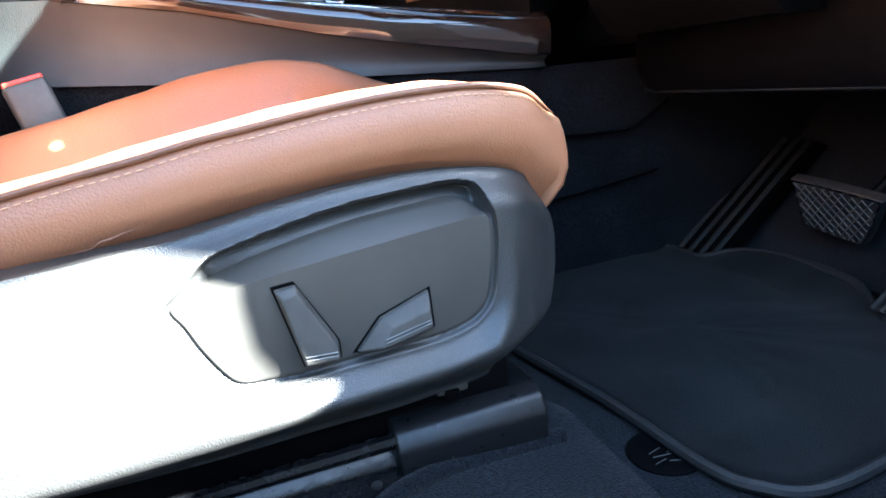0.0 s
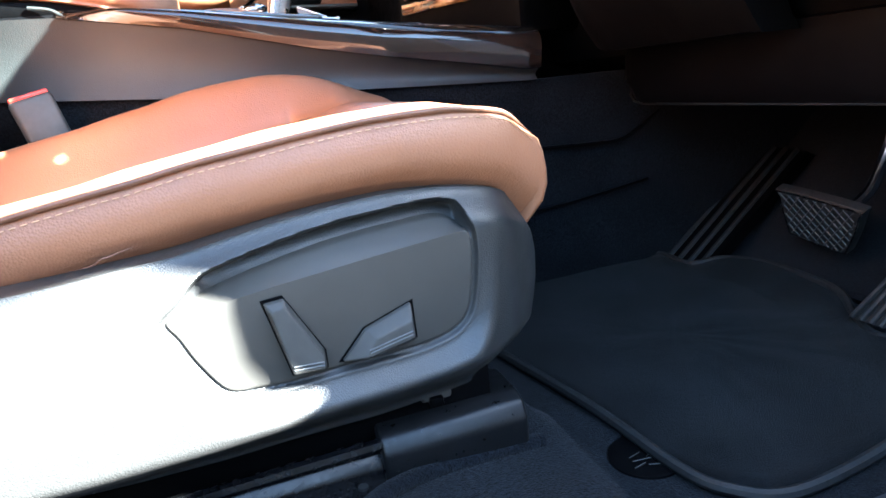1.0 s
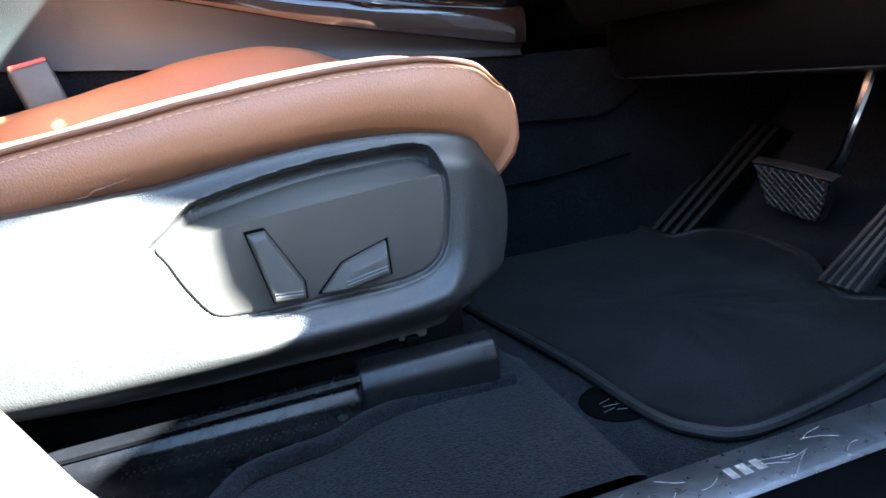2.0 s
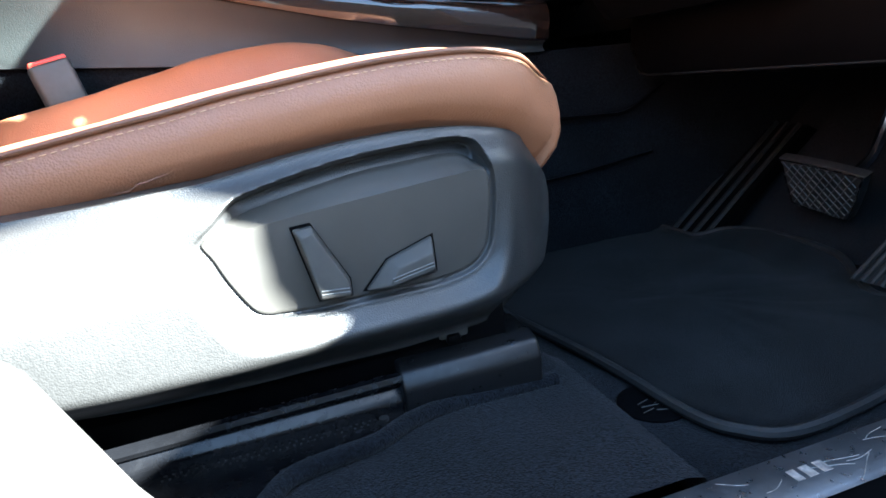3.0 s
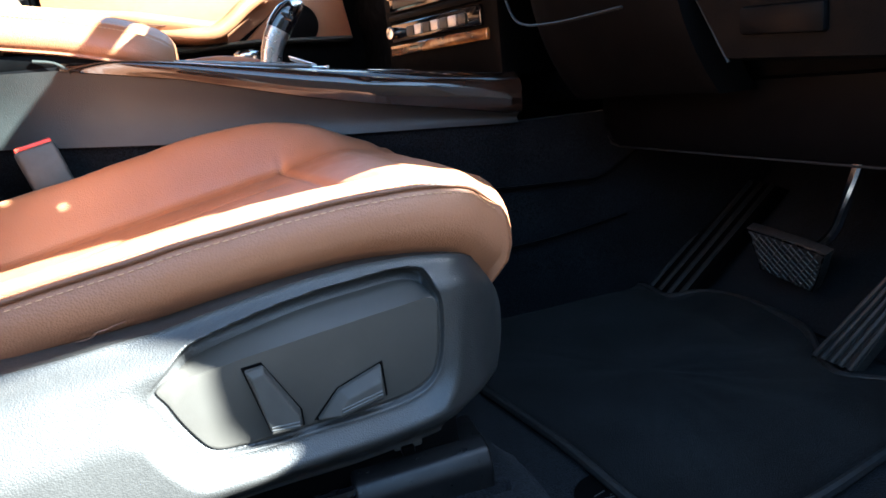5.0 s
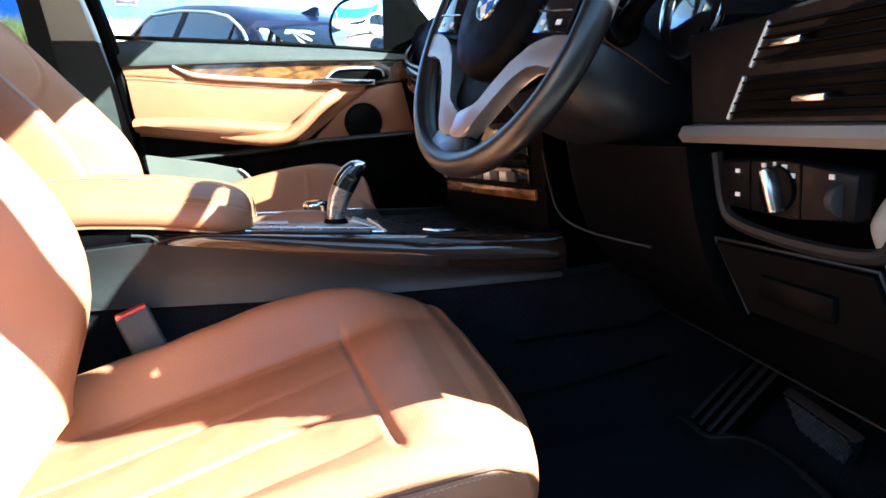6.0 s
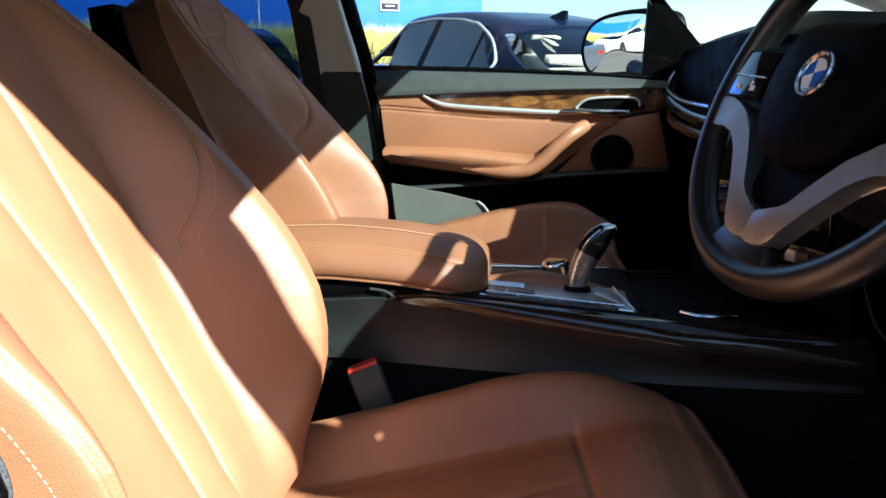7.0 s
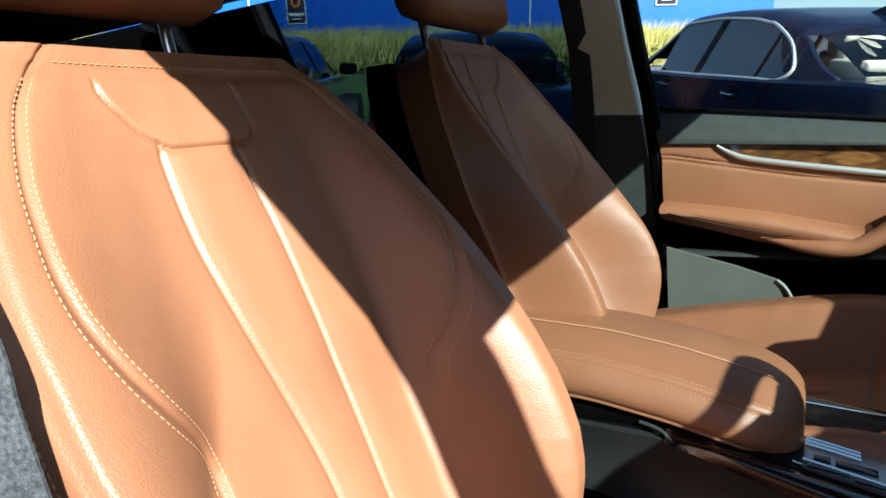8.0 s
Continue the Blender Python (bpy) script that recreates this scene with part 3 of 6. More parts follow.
        for s in (-1, 1):
            x -= 0.0030 * fade * bump(w, mid + s * g, 0.012)
            x -= 0.0035 * fade * bump(w, mid + s * g, 0.055)
        x -= 0.0045 * bump(a, seam_w(z) if w > 0 else outer_seam(z), 0.018) * (ss(0.99, 1.03, z) if w > 0 else ss(0.94, 0.99, z))
        x -= 0.004 * bump(w, -0.905 + 0.12 * (1.10 - z), 0.012) * ss(0.80, 0.90, z) * ss(1.22, 1.12, z)
        x -= 0.010 * ss(1.31, 1.345, z)
        ax, az = max(0.0, a * 0.225 - 0.036 - (0.058 * ss(1.255, 1.325, z) if w < 0 else 0.0)), max(0.0, 1.284 - z)
        d = math.hypot(ax, az) - 0.022
        x -= 0.0038 * bump(d, 0, 0.0026) * (1 - ss(1.31, 1.325, z))
        x -= 0.004 * bump(z, 1.325, 0.005) * (1 - ss(0.7, 0.9, a))
        x += 0.0015 * noise.noise(Vector((w * 6, z * 14, yc)))
        return x

    rows = [0.70 + 0.645 * i / 320 for i in range(321)] if details else [0.70 + 0.645 * i / 230 for i in range(231)]
    nw = 340 if details else 220
    rings = []
    for z in rows:
        h = soft(HALF, z, 0.02) * wide
        thick = 0.10 * (1 - 0.75 * ss(1.29, 1.345, z))
        ring = [W(back_x(z, -1 + 2 * j / nw), h * (-1 + 2 * j / nw), z - 0.0) for j in range(nw + 1)]
        xb = lerp(BACK, z) - thick
        ring += [W(xb + 0.03 * (abs(k / 6 - 1) ** 3), h * (1 - k / 6), z) for k in range(1, 12)]
        rings.append(ring)
    backrest = part("backrest", loft(rings), LEATHER, root, "tan leather backrest with stitched flutes", 50)
    shell = []
    for z in steps(0.62, 1.31, 14):
        h = lerp(HALF, z) * 0.97 * wide
        xb = lerp(BACK, z)
        shell.append([W(xb - 0.075, -h, z), W(xb - 0.075, h, z), W(xb - 0.125, h * 0.96, z), W(xb - 0.135, 0, z), W(xb - 0.125, -h * 0.96, z)])
    part("back_shell", loft(shell), BLACK, root, "black plastic back shell")
    for o in (-0.185, 0.040):
        post_bm = tube(spline([W(-0.575, o, 1.30), W(-0.59, o, 1.38), W(-0.60, o, 1.46)], 5), 0.007, 12)
        part("headrest_post", post_bm, CHROME, root, "chrome post")
    hr = []
    for k in range(13):
        t = k / 12
        z = 1.378 + 0.20 * t
        e = math.sqrt(max(0.05, 1 - (2 * t - 1) ** 8))
        hw, d0 = 0.165 * (0.75 + 0.25 * e), 0.055 * e
        cx = -0.575 - 0.10 * t * 0.3
        hr.append([W(cx + d0 * math.copysign(abs(math.cos(a)) ** 0.6, math.cos(a)), -0.07 + hw * math.copysign(abs(math.sin(a)) ** 0.6, math.sin(a)), z) for a in [2 * math.pi * i / 28 for i in range(28)]])
    part("headrest", loft(hr), LEATHER, root, "tan leather headrest", 60)
    for off in (-0.022, 0.022):
        path = [W(back_x(z, seam_w(z) + off) + 0.0008, soft(HALF, z, 0.02) * wide * (seam_w(z) + off), z) for z in steps(1.005, 1.318, 60)]
        stitches(path, STITCH, backrest, 0.0040, 0.0022, 0.0005)
    if details:
        for off in (-0.022, 0.022):
            curl = [(outer_seam(z + off * 0.25) + off, z) for z in steps(1.318, 0.97, 90)]
            path = [W(back_x(z, -w) + 0.0008, soft(HALF, z, 0.02) * -w, z) for w, z in curl]
            stitches(path, STITCH, backrest, 0.0036, 0.0018, 0.00042)
        path = [W(back_x(z, -0.935) + 0.001, soft(HALF, z, 0.02) * -0.935, z) for z in steps(0.80, 1.25, 80)]
        stitches(path, STITCH, backrest, 0.0040, 0.0020, 0.0006)
        path = [W(back_x(1.331, w) + 0.001, lerp(HALF, 1.331) * w, 1.331) for w in steps(-0.7, 0.7, 60)]
        stitches(path, STITCH, backrest, 0.0038, 0.0022, 0.00045)
    return root


driver = seat(0.31, 1, (0, 0.31, 0), "tan leather driver seat with power switches and stitched bolsters", True, y0=-0.215)
passenger = seat(0.95, -1, (-0.04, 0.945, 0.055), "tan leather passenger seat beside the console", False, 0.045, 0.86, bolster=0.070)

# side cover of the driver seat
TOPZ = [(-0.46, 0.672), (-0.30, 0.679), (-0.15, 0.683), (-0.12, 0.6835), (-0.082, 0.686), (-0.061, 0.687), (-0.039, 0.6907), (-0.006, 0.6957), (0.03, 0.6994), (0.068, 0.7012), (0.108, 0.6995), (0.14, 0.6945), (0.158, 0.6890), (0.172, 0.6805), (0.19, 0.664)]
LOWZ = [(-0.46, 0.585), (-0.30, 0.572), (-0.166, 0.562), (-0.124, 0.556), (-0.062, 0.551), (0.0, 0.549), (0.05, 0.546), (0.095, 0.547), (0.13, 0.549), (0.16, 0.555), (0.19, 0.565)]
PLATE_CORNERS = [(-0.0717, 0.6543), (-0.0578, 0.6625), (-0.0435, 0.668), (-0.0075, 0.6756), (0.0323, 0.6812), (0.0754, 0.6836), (0.1043, 0.6833), (0.118, 0.6775), (0.1246, 0.6637), (0.1238, 0.6414), (0.1187, 0.6162), (0.1092, 0.6045), (0.0953, 0.5993), (0.0712, 0.5971), (0.0229, 0.598), (-0.0054, 0.598), (-0.028, 0.600), (-0.0414, 0.602), (-0.0497, 0.6082), (-0.06, 0.6261), (-0.0665, 0.6418)]
LEDGE = [(-0.0717, 0.6543), (-0.0456, 0.6575), (-0.01, 0.661), (0.03, 0.664), (0.073, 0.667), (0.12, 0.670)]

PLATE = [(p.x, p.y) for p in spline([(a, b, 0) for a, b in PLATE_CORNERS], 4, True)]


def face_y(x):
    """The switch plate's face: it leans out towards the rear."""
    return 0.067 + 0.14 * x


def over(x, z):
    """1 along the plate's upper edge, 0 along its other sides."""
    return ss(0.0, 0.009, z - 0.6545 - 0.06 * (x + 0.0717)) * ss(-0.07, -0.045, x) * (1 - 0.9 * ss(0.117, 0.125, x))


def edge_distance(px, pz):
    """Metres from the switch plate's outline: minus inside."""
    best, inside = 9.0, False
    n = len(PLATE)
    for i in range(n):
        ax, az = PLATE[i]
        bx, bz = PLATE[(i + 1) % n]
        ux, uz = bx - ax, bz - az
        t = max(0.0, min(1.0, ((px - ax) * ux + (pz - az) * uz) / (ux * ux + uz * uz)))
        best = min(best, math.hypot(px - ax - ux * t, pz - az - uz * t))
        if (az > pz) != (bz > pz) and px < ax + (pz - az) / (bz - az) * ux:
            inside = not inside
    return -best if inside else best


COVER_END = [(-0.1, 0.128), (0.0, 0.152), (0.1, 0.168), (0.2, 0.177), (0.35, 0.184), (0.5, 0.1875), (0.7, 0.1885), (0.82, 0.186), (0.92, 0.180), (1.0, 0.169), (1.1, 0.150)]


def cover_point(u, t):
    xe = soft(COVER_END, t, 0.04)
    x = -0.46 + (xe + 0.46) * u
    za, zb = soft(LOWZ, x, 0.02), soft(TOPZ, x, 0.012)
    z = za + (zb - za) * t
    d = edge_distance(x, z)
    y = face_y(x) - 0.002
    y -= 0.012 * ss(-0.04, -0.22, x) * math.sin(math.pi * t)
    # a swelling lip round the lower side and the rear of the plate
    y -= 0.0115 * ss(0.002, 0.022, d) * (1 - ss(0.625, 0.668, z)) * (1 - ss(0.115, 0.15, x))
    y += 0.016 * ss(0.80, 1.0, t) ** 1.6 + 0.036 * ss(0.26, 0.0, t) ** 1.5
    y += 0.032 * ss(0.120, 0.193, x) ** 2
    top = over(x, z + 0.004)
    y += (0.004 + 0.016 * top) * (1 - ss(0.0, 0.0025 + 0.0035 * top, d - 0.004 * top))
    return (x, y, z)


cover = part("side_cover", slab(cover_point, steps(0, 0.585, 70)[:-1] + steps(0.585, 0.91, 270)[:-1] + steps(0.91, 1, 36), steps(0, 1, 170), (0, 0.035, 0)), GRAINED, driver, "charcoal grained plastic side cover", 50)


def inset(poly, d):
    c = Vector((0.03, 0.64))
    out = []
    n = len(poly)
    for i, p in enumerate(poly):
        a, b = Vector(poly[i - 1]), Vector(poly[(i + 1) % n])
        t = (b - a).normalized()
        nrm = Vector((t.y, -t.x))
        if (Vector(p) - c).dot(nrm) > 0:
            nrm = -nrm
        out.append(Vector(p) + nrm * d)
    return out


def plate_ring(d, ridge, step, deep, back):
    """d: inset; ridge: drop of the upper edge; step: 1 where the upper edge has come down to the ledge; deep: how far the upper edge lies back; back: how far all of it does."""
    out = []
    for p in inset(PLATE, d):
        k = over(p.x, p.y)
        z = p.y - ridge * k
        z += step * k * (min(z, lerp(LEDGE, p.x)) - z)
        out.append((p.x, face_y(p.x) + back + deep * k, z))
    return out


plate = part("switch_plate", loft([plate_ring(0.0012, 0, 0, 0, 0.024), plate_ring(0.0012, 0.003, 0, 0.013, 0.0022), plate_ring(0.0018, 0.0036, 0, 0.0112, 0.0008), plate_ring(0.0026, 0.004, 0.93, 0.0008, 0.0002), plate_ring(0.0040, 0.004, 1.0, 0.0, 0.0)]), PLASTIC, driver, "smooth charcoal switch plate", 30)


def knob(base, face, name):
    """A wedge-like switch: its foot on the plate, its smaller face standing proud."""
    bm = loft([[(x, face_y(x) + 0.004, z) for x, z in base], [(x, face_y(x) - 0.004, z) for x, z in base], [(x, face_y(x) - 0.0125 + 0.0055 * ss(0.606, 0.650, z), z) for x, z in face]])
    bmesh.ops.bevel(bm, geom=bm.edges[:], offset=0.0012, segments=3, profile=0.5, affect="EDGES", clamp_overlap=True)
    body = part(name, bm, KNOB, plate, "charcoal seat switch", 12)
    # black ring wider than the foot: joint and contact shade put into colour
    cx, cz = sum(p[0] for p in base) / len(base), sum(p[1] for p in base) / len(base)
    gap = [(cx + (x - cx) * 1.09, cz + (z - cz) * 1.07) for x, z in base]
    part("gap", loft([[(x, face_y(x) + 0.003, z) for x, z in gap], [(x, face_y(x) - 0.0006, z) for x, z in gap]]), BLACK, body, "dark gap and painted shade round the switch")
    return body


knob1 = knob([(-0.0175, 0.6525), (-0.0055, 0.6530), (0.0138, 0.6150), (0.0138, 0.6040), (-0.0070, 0.6050)], [(-0.0135, 0.6470), (-0.0065, 0.6495), (0.0120, 0.6145), (0.0120, 0.6065), (-0.0070, 0.6085)], "backrest_switch")
knob2 = knob([(0.0240, 0.6040), (0.0410, 0.6212), (0.0735, 0.6308), (0.0742, 0.6055), (0.0385, 0.6015)], [(0.0385, 0.6065), (0.0462, 0.6165), (0.0715, 0.6212), (0.0713, 0.6100), (0.0400, 0.6050)], "cushion_switch")
for a, b, k in (((-0.0066, 0.6112), (0.0116, 0.6092), knob1), ((0.0408, 0.6082), (0.0708, 0.6128), knob2)):
    for dz in (0, 0.0022):
        part("chrome_line", tube([(a[0], face_y(a[0]) - 0.0124, a[1] + dz), (b[0], face_y(b[0]) - 0.0124, b[1] + dz)], 0.0005, 6), LINE, k)
# worn tear in the side leather
tear = spline([(-0.112, 0.0862, 0.6862), (-0.104, 0.0858, 0.6870), (-0.099, 0.0854, 0.6900), (-0.094, 0.0853, 0.6907), (-0.088, 0.0850, 0.6925), (-0.081, 0.0848, 0.6940)], 5)
part("tear", tube(tear, [0.0002 + 0.0004 * math.sin(math.pi * i / 25) * (1 + 0.5 * math.sin(i * 2.3)) for i in range(26)], 6), SEAMLEATHER, driver, "small tear in the leather")

# runners under the seat
runner = thing("seat_runner", (0.0, 0.08, 0.46), "black steel seat runner with a plastic end cap", "seat rail")
part("lower_rail", prism([(0.052, 0.46), (0.050, 0.535), (0.056, 0.545), (0.098, 0.545), (0.104, 0.535), (0.104, 0.46)], "x", -0.55, 0.035, 0.002), PAINTMETAL, runner)
part("rail_lip", tube([(-0.55, 0.055, 0.5415), (0.036, 0.055, 0.5505)], 0.005, 8), PAINTMETAL, runner)
part("floor_plate", prism([(0.10, 0.060), (0.079, 0.052), (0.036, 0.042), (0.007, 0.026), (-0.021, 0.022), (-0.048, 0.016), (-0.061, 0.005), (-0.075, -0.02), (-0.085, -0.070), (-0.52, -0.070), (-0.52, 0.060)], "z", 0.505, 0.5275, 0.001), PAINTMETAL, runner, "black steel floor plate")
holes = bmesh.new()
for k in range(30):
    for row in (0.0445, 0.0490):
        cx = -0.125 + 0.0045 * k + (0.002 if row > 0.046 else 0)
        bmesh.ops.create_cube(holes, size=1, matrix=Matrix.Translation((cx, row, 0.5278)) @ Matrix.Diagonal((0.0014, 0.0012, 0.0012, 1)))
part("perforation", holes, RUBBER, runner)
part("screw", tube([(0.017, 0.046, 0.527), (0.017, 0.046, 0.5295)], 0.0035, 12), RUBBER, runner)
part("upper_rail", prism([(0.066, 0.545), (0.066, 0.585), (0.092, 0.585), (0.092, 0.545)], "x", -0.5, 0.12, 0.002), BLACK, runner)
part("seat_frame", box(-0.45, 0.09, 0.066, 0.085, 0.56, 0.61, 0.003), BLACK, runner)
part("crossbar", tube([(-0.2, 0.07, 0.562), (0.09, 0.07, 0.564)], 0.0022, 8), PAINTMETAL, runner)
part("end_cap", prism([(0.046, 0.512), (0.046, 0.545), (0.052, 0.556), (0.064, 0.560), (0.10, 0.560), (0.108, 0.55), (0.108, 0.512)], "x", 0.033, 0.139, 0.003, 3), CAP, runner, "black plastic end cap")
part("cable_clip", box(0.068, 0.090, 0.064, 0.078, 0.566, 0.577, 0.002), PLASTIC, runner, "grey plug clip")
part("cable_plug", box(0.073, 0.083, 0.060, 0.070, 0.563, 0.570, 0.0015), BLACK, runner)
settle(runner)
far_runner = thing("seat_runner", (0.0, 0.50, 0.46), "black steel seat runner in the shade under the seat", "seat rail")
part("lower_rail", box(-0.5, 0.10, 0.50, 0.55, 0.45, 0.55, 0.003), PAINTMETAL, far_runner)
part("seat_pan", box(-0.40, 0.10, 0.11, 0.50, 0.575, 0.62, 0.01), BLACK, driver)
for yy in (0.80, 1.12):
    r2 = thing("seat_runner", (-0.05, yy, 0.46), "black steel seat runner under the passenger seat", "seat rail")
    part("lower_rail", box(-0.55, 0.08, yy, yy + 0.05, 0.45, 0.62, 0.003), PAINTMETAL, r2)
part("seat_pan", box(-0.45, 0.06, 0.76, 1.15, 0.62, 0.69, 0.01), BLACK, passenger)

# buckle
BUCKLE = mat("dusty_buckle_plastic", (0.050, 0.048, 0.046), 0.5, 0, 0.25, 40, 0.2, 500)
buckle = thing("seat_belt_buckle", (-0.24, 0.60, 0.72), "dark seat belt buckle with a red button beside the driver seat", "seat belt")
bmx = Matrix.Translation((-0.222, 0.598, 0.765)) @ Matrix.Rotation(radians(-14), 4, "Y") @ Matrix.Rotation(radians(16), 4, "Z")
part("housing", moved(box(-0.024, 0.024, -0.013, 0.013, -0.06, 0.034, 0.006, 3), bmx), BUCKLE, buckle)
part("button", moved(box(-0.022, 0.022, -0.011, 0.011, 0.030, 0.0375, 0.003), bmx), RED, buckle, "red release button")

# ---- centre console ----
console = thing("centre_console", (0.0, 0.70, 0.45), "dark centre console with glossy veneer side trims", "car console")
CT = [(-0.60, 0.640, 0.905), (-0.18, 0.637, 0.897), (-0.02, 0.613, 0.880), (0.156, 0.584, 0.858), (0.25, 0.570, 0.845), (0.40, 0.552, 0.828)]
CL = [(-0.60, 0.632, 0.895), (-0.19, 0.622, 0.888), (-0.04, 0.592, 0.862), (0.116, 0.566, 0.823), (0.20, 0.552, 0.806), (0.40, 0.535, 0.772)]
CS = [(-0.60, 0.640, 0.81), (-0.286, 0.635, 0.797), (-0.056, 0.605, 0.778), (0.192, 0.566, 0.765), (0.40, 0.545, 0.755)]


def on(table, x):
    return lerp([(p[0], p[1]) for p in table], x), lerp([(p[0], p[2]) for p in table], x)


YC = 0.705


def mirrored(f):
    def g(*a):
        p = f(*a)
        return (p[0], 2 * YC - p[1], p[2])
    return g


def panel_side(x, t):
    (ya, za), (yb, zb) = on(CL, x), on(CS, x)
    return (x, ya + (yb - ya) * t + 0.004 + 0.010 * math.sin(math.pi * t), za + (zb - za) * t)


def carpet_side(x, t):
    ya, za = on(CS, x)
    return (x, ya + 0.012 + 0.008 * t, za + (0.44 - za) * t)


def trim_side(x, t):
    (ya, za), (yb, zb) = on(CT, x), on(CL, x)
    k = math.sin(math.pi * t)
    taper = ss(-0.19, -0.10, x)
    return (x, ya + (yb - ya) * t - 0.012 * k * taper, za + (zb - za) * t + 0.010 * k * taper)


for f, who in ((lambda g: g, "near"), (mirrored, "far")):
    s = 1 if who == "near" else -1
    part("side_panel", slab(f(panel_side), steps(-0.60, 0.42, 60), steps(0, 1, 10), (0, 0.02 * s, 0)), SIDEPANEL, console, "charcoal soft side panel")
    part("carpet_side", slab(f(carpet_side), steps(-0.75, 1.0, 40), steps(0, 1, 8), (0, 0.03 * s, 0)), CARPET, console)
    part("veneer_trim", slab(f(trim_side), steps(-0.185, 0.42, 80), steps(0, 1, 14), (0, 0.008 * s, -0.002)), VENEER, console, "glossy dark veneer trim")
part("side_bevel", tube(spline([(-0.215, 0.634, 0.902), (-0.19, 0.630, 0.897), (-0.172, 0.622, 0.884)], 6), 0.0022, 8), GREYTRIM, console, "grey trim end")
part("core", prism([(0.665, 0.45), (0.665, 0.80), (0.745, 0.80), (0.745, 0.45)], "x", -0.6, 0.95), BLACK, console)


def top_z(x):
    return on(CT, x)[1]


def top_sheet(x, t):
    y, z = on(CT, x)
    return (x, y + 0.002 + (2 * (YC - y) - 0.004) * t, z + 0.001 - 0.035 * ss(0.165, 0.185, x) * ss(0.06, 0.12, t) * (1 - ss(0.88, 0.94, t)) * (1 - ss(0.36, 0.40, x)))


part("top_panel", slab(top_sheet, steps(-0.60, 0.42, 160), steps(0, 1, 50), (0, 0, -0.01)), SATIN, console, "satin black top panel")


def tilted(x0, x1, y0, y1, h0, h1, bevel=0.002):
    """A block on the sloping top, heights over the top's surface."""
    bm = box(x0, x1, y0, y1, h0, h1, bevel)
    for v in bm.verts:
        v.co.z += top_z(v.co.x)
    return bm


def flank(x, d):
    """A line along the console, d metres in from the near trim."""
    return on(CT, x)[0] + d


shift_plate = part("shift_plate", prism([(-0.045, flank(-0.045, 0.014)), (0.150, flank(0.150, 0.012)), (0.152, flank(0.15, 0.10)), (0.135, flank(0.15, 0.112)), (-0.045, flank(-0.045, 0.075))], "z", 0, 0.003, 0.0008), SILVER, console, "satin silver plate round the gear selector")
for v in shift_plate.data.vertices:
    v.co.z += top_z(v.co.x) + 0.0005
ROW = mat("button_field", (0.055, 0.058, 0.062), 0.25, 0.0, 0.1, 20, coat=0.3, rough_vary=0.03)
row = part("button_strip", prism([(-0.046, flank(-0.046, 0.004)), (0.128, flank(0.128, 0.004)), (0.134, flank(0.134, 0.011)), (0.128, flank(0.128, 0.0165)), (-0.046, flank(-0.046, 0.0165))], "z", 0, 0.0045, 0.0012), ROW, console, "dark strip under the console buttons")
for v in row.data.vertices:
    v.co.z += top_z(v.co.x) + 0.0005
for x0, x1 in ((-0.042, -0.004), (0.0, 0.030), (0.033, 0.054), (0.058, 0.096), (0.100, 0.124)):
    part("button", tilted(x0, x1, flank(x0, 0.0055), flank(x0, 0.0150), 0.0035, 0.0062, 0.001), GLOSSBLACK, row, "black console button")
part("row_line", tube([(x, flank(x, 0.0178), top_z(x) + 0.0062) for x in steps(-0.046, 0.140, 12)], 0.0013, 6), CHROME, row)
for x0, x1, d0, d1 in ((-0.036, -0.020, 0.026, 0.038), (-0.016, 0.022, 0.027, 0.039)):
    part("button", tilted(x0, x1, flank(x0, d0), flank(x0, d1), 0.003, 0.006, 0.001), GLOSSBLACK, console, "black console button")
for k in range(3):
    part("slat", tube([(x, flank(x, 0.056 + 0.008 * k), top_z(x) + 0.0055) for x in steps(-0.043, 0.008, 6)], 0.0018, 6), CHROME, console, "chrome slat")
fan_bm = prism([(0.104, flank(0.104, 0.024)), (0.140, flank(0.14, 0.020)), (0.143, flank(0.143, 0.048)), (0.132, flank(0.13, 0.070)), (0.110, flank(0.11, 0.066))], "z", 0.0035, 0.006, 0.001)
for v in fan_bm.verts:
    v.co.z += top_z(v.co.x) + 0.012 * ss(0.15, 0.10, v.co.x)
part("lever_surround", fan_bm, SILVER, console, "silver wedge before the gear selector")
part("chrome_edge", tube([(0.153, flank(0.153, 0.008), top_z(0.153) + 0.003), (0.138, flank(0.15, 0.118), top_z(0.138) + 0.003)], 0.0022, 8), CHROME, console)
part("chrome_edge", tube([(-0.055, flank(-0.055, 0.014), top_z(-0.055) + 0.002), (0.153, flank(0.153, 0.010), top_z(0.153) + 0.002)], 0.0016, 8), CHROME, console)
part("chrome_edge", tube([(-0.05, 0.79, top_z(-0.05) + 0.003), (0.14, 0.815, top_z(0.14) + 0.003)], 0.0016, 8), CHROME, console)
part("cup_holder_edge", tube(spline([(0.215, 0.612, 0.851), (0.235, 0.600, 0.848), (0.262, 0.598, 0.846), (0.285, 0.604, 0.842)], 5), 0.0028, 8), CHROME, console)
for cy in (0.665, 0.75):
    part("cup_holder", lathe([(0.038, -0.004), (0.036, -0.004), (0.034, -0.034), (0.002, -0.036)], (0.26, cy, 0.83)), BLACK, console)

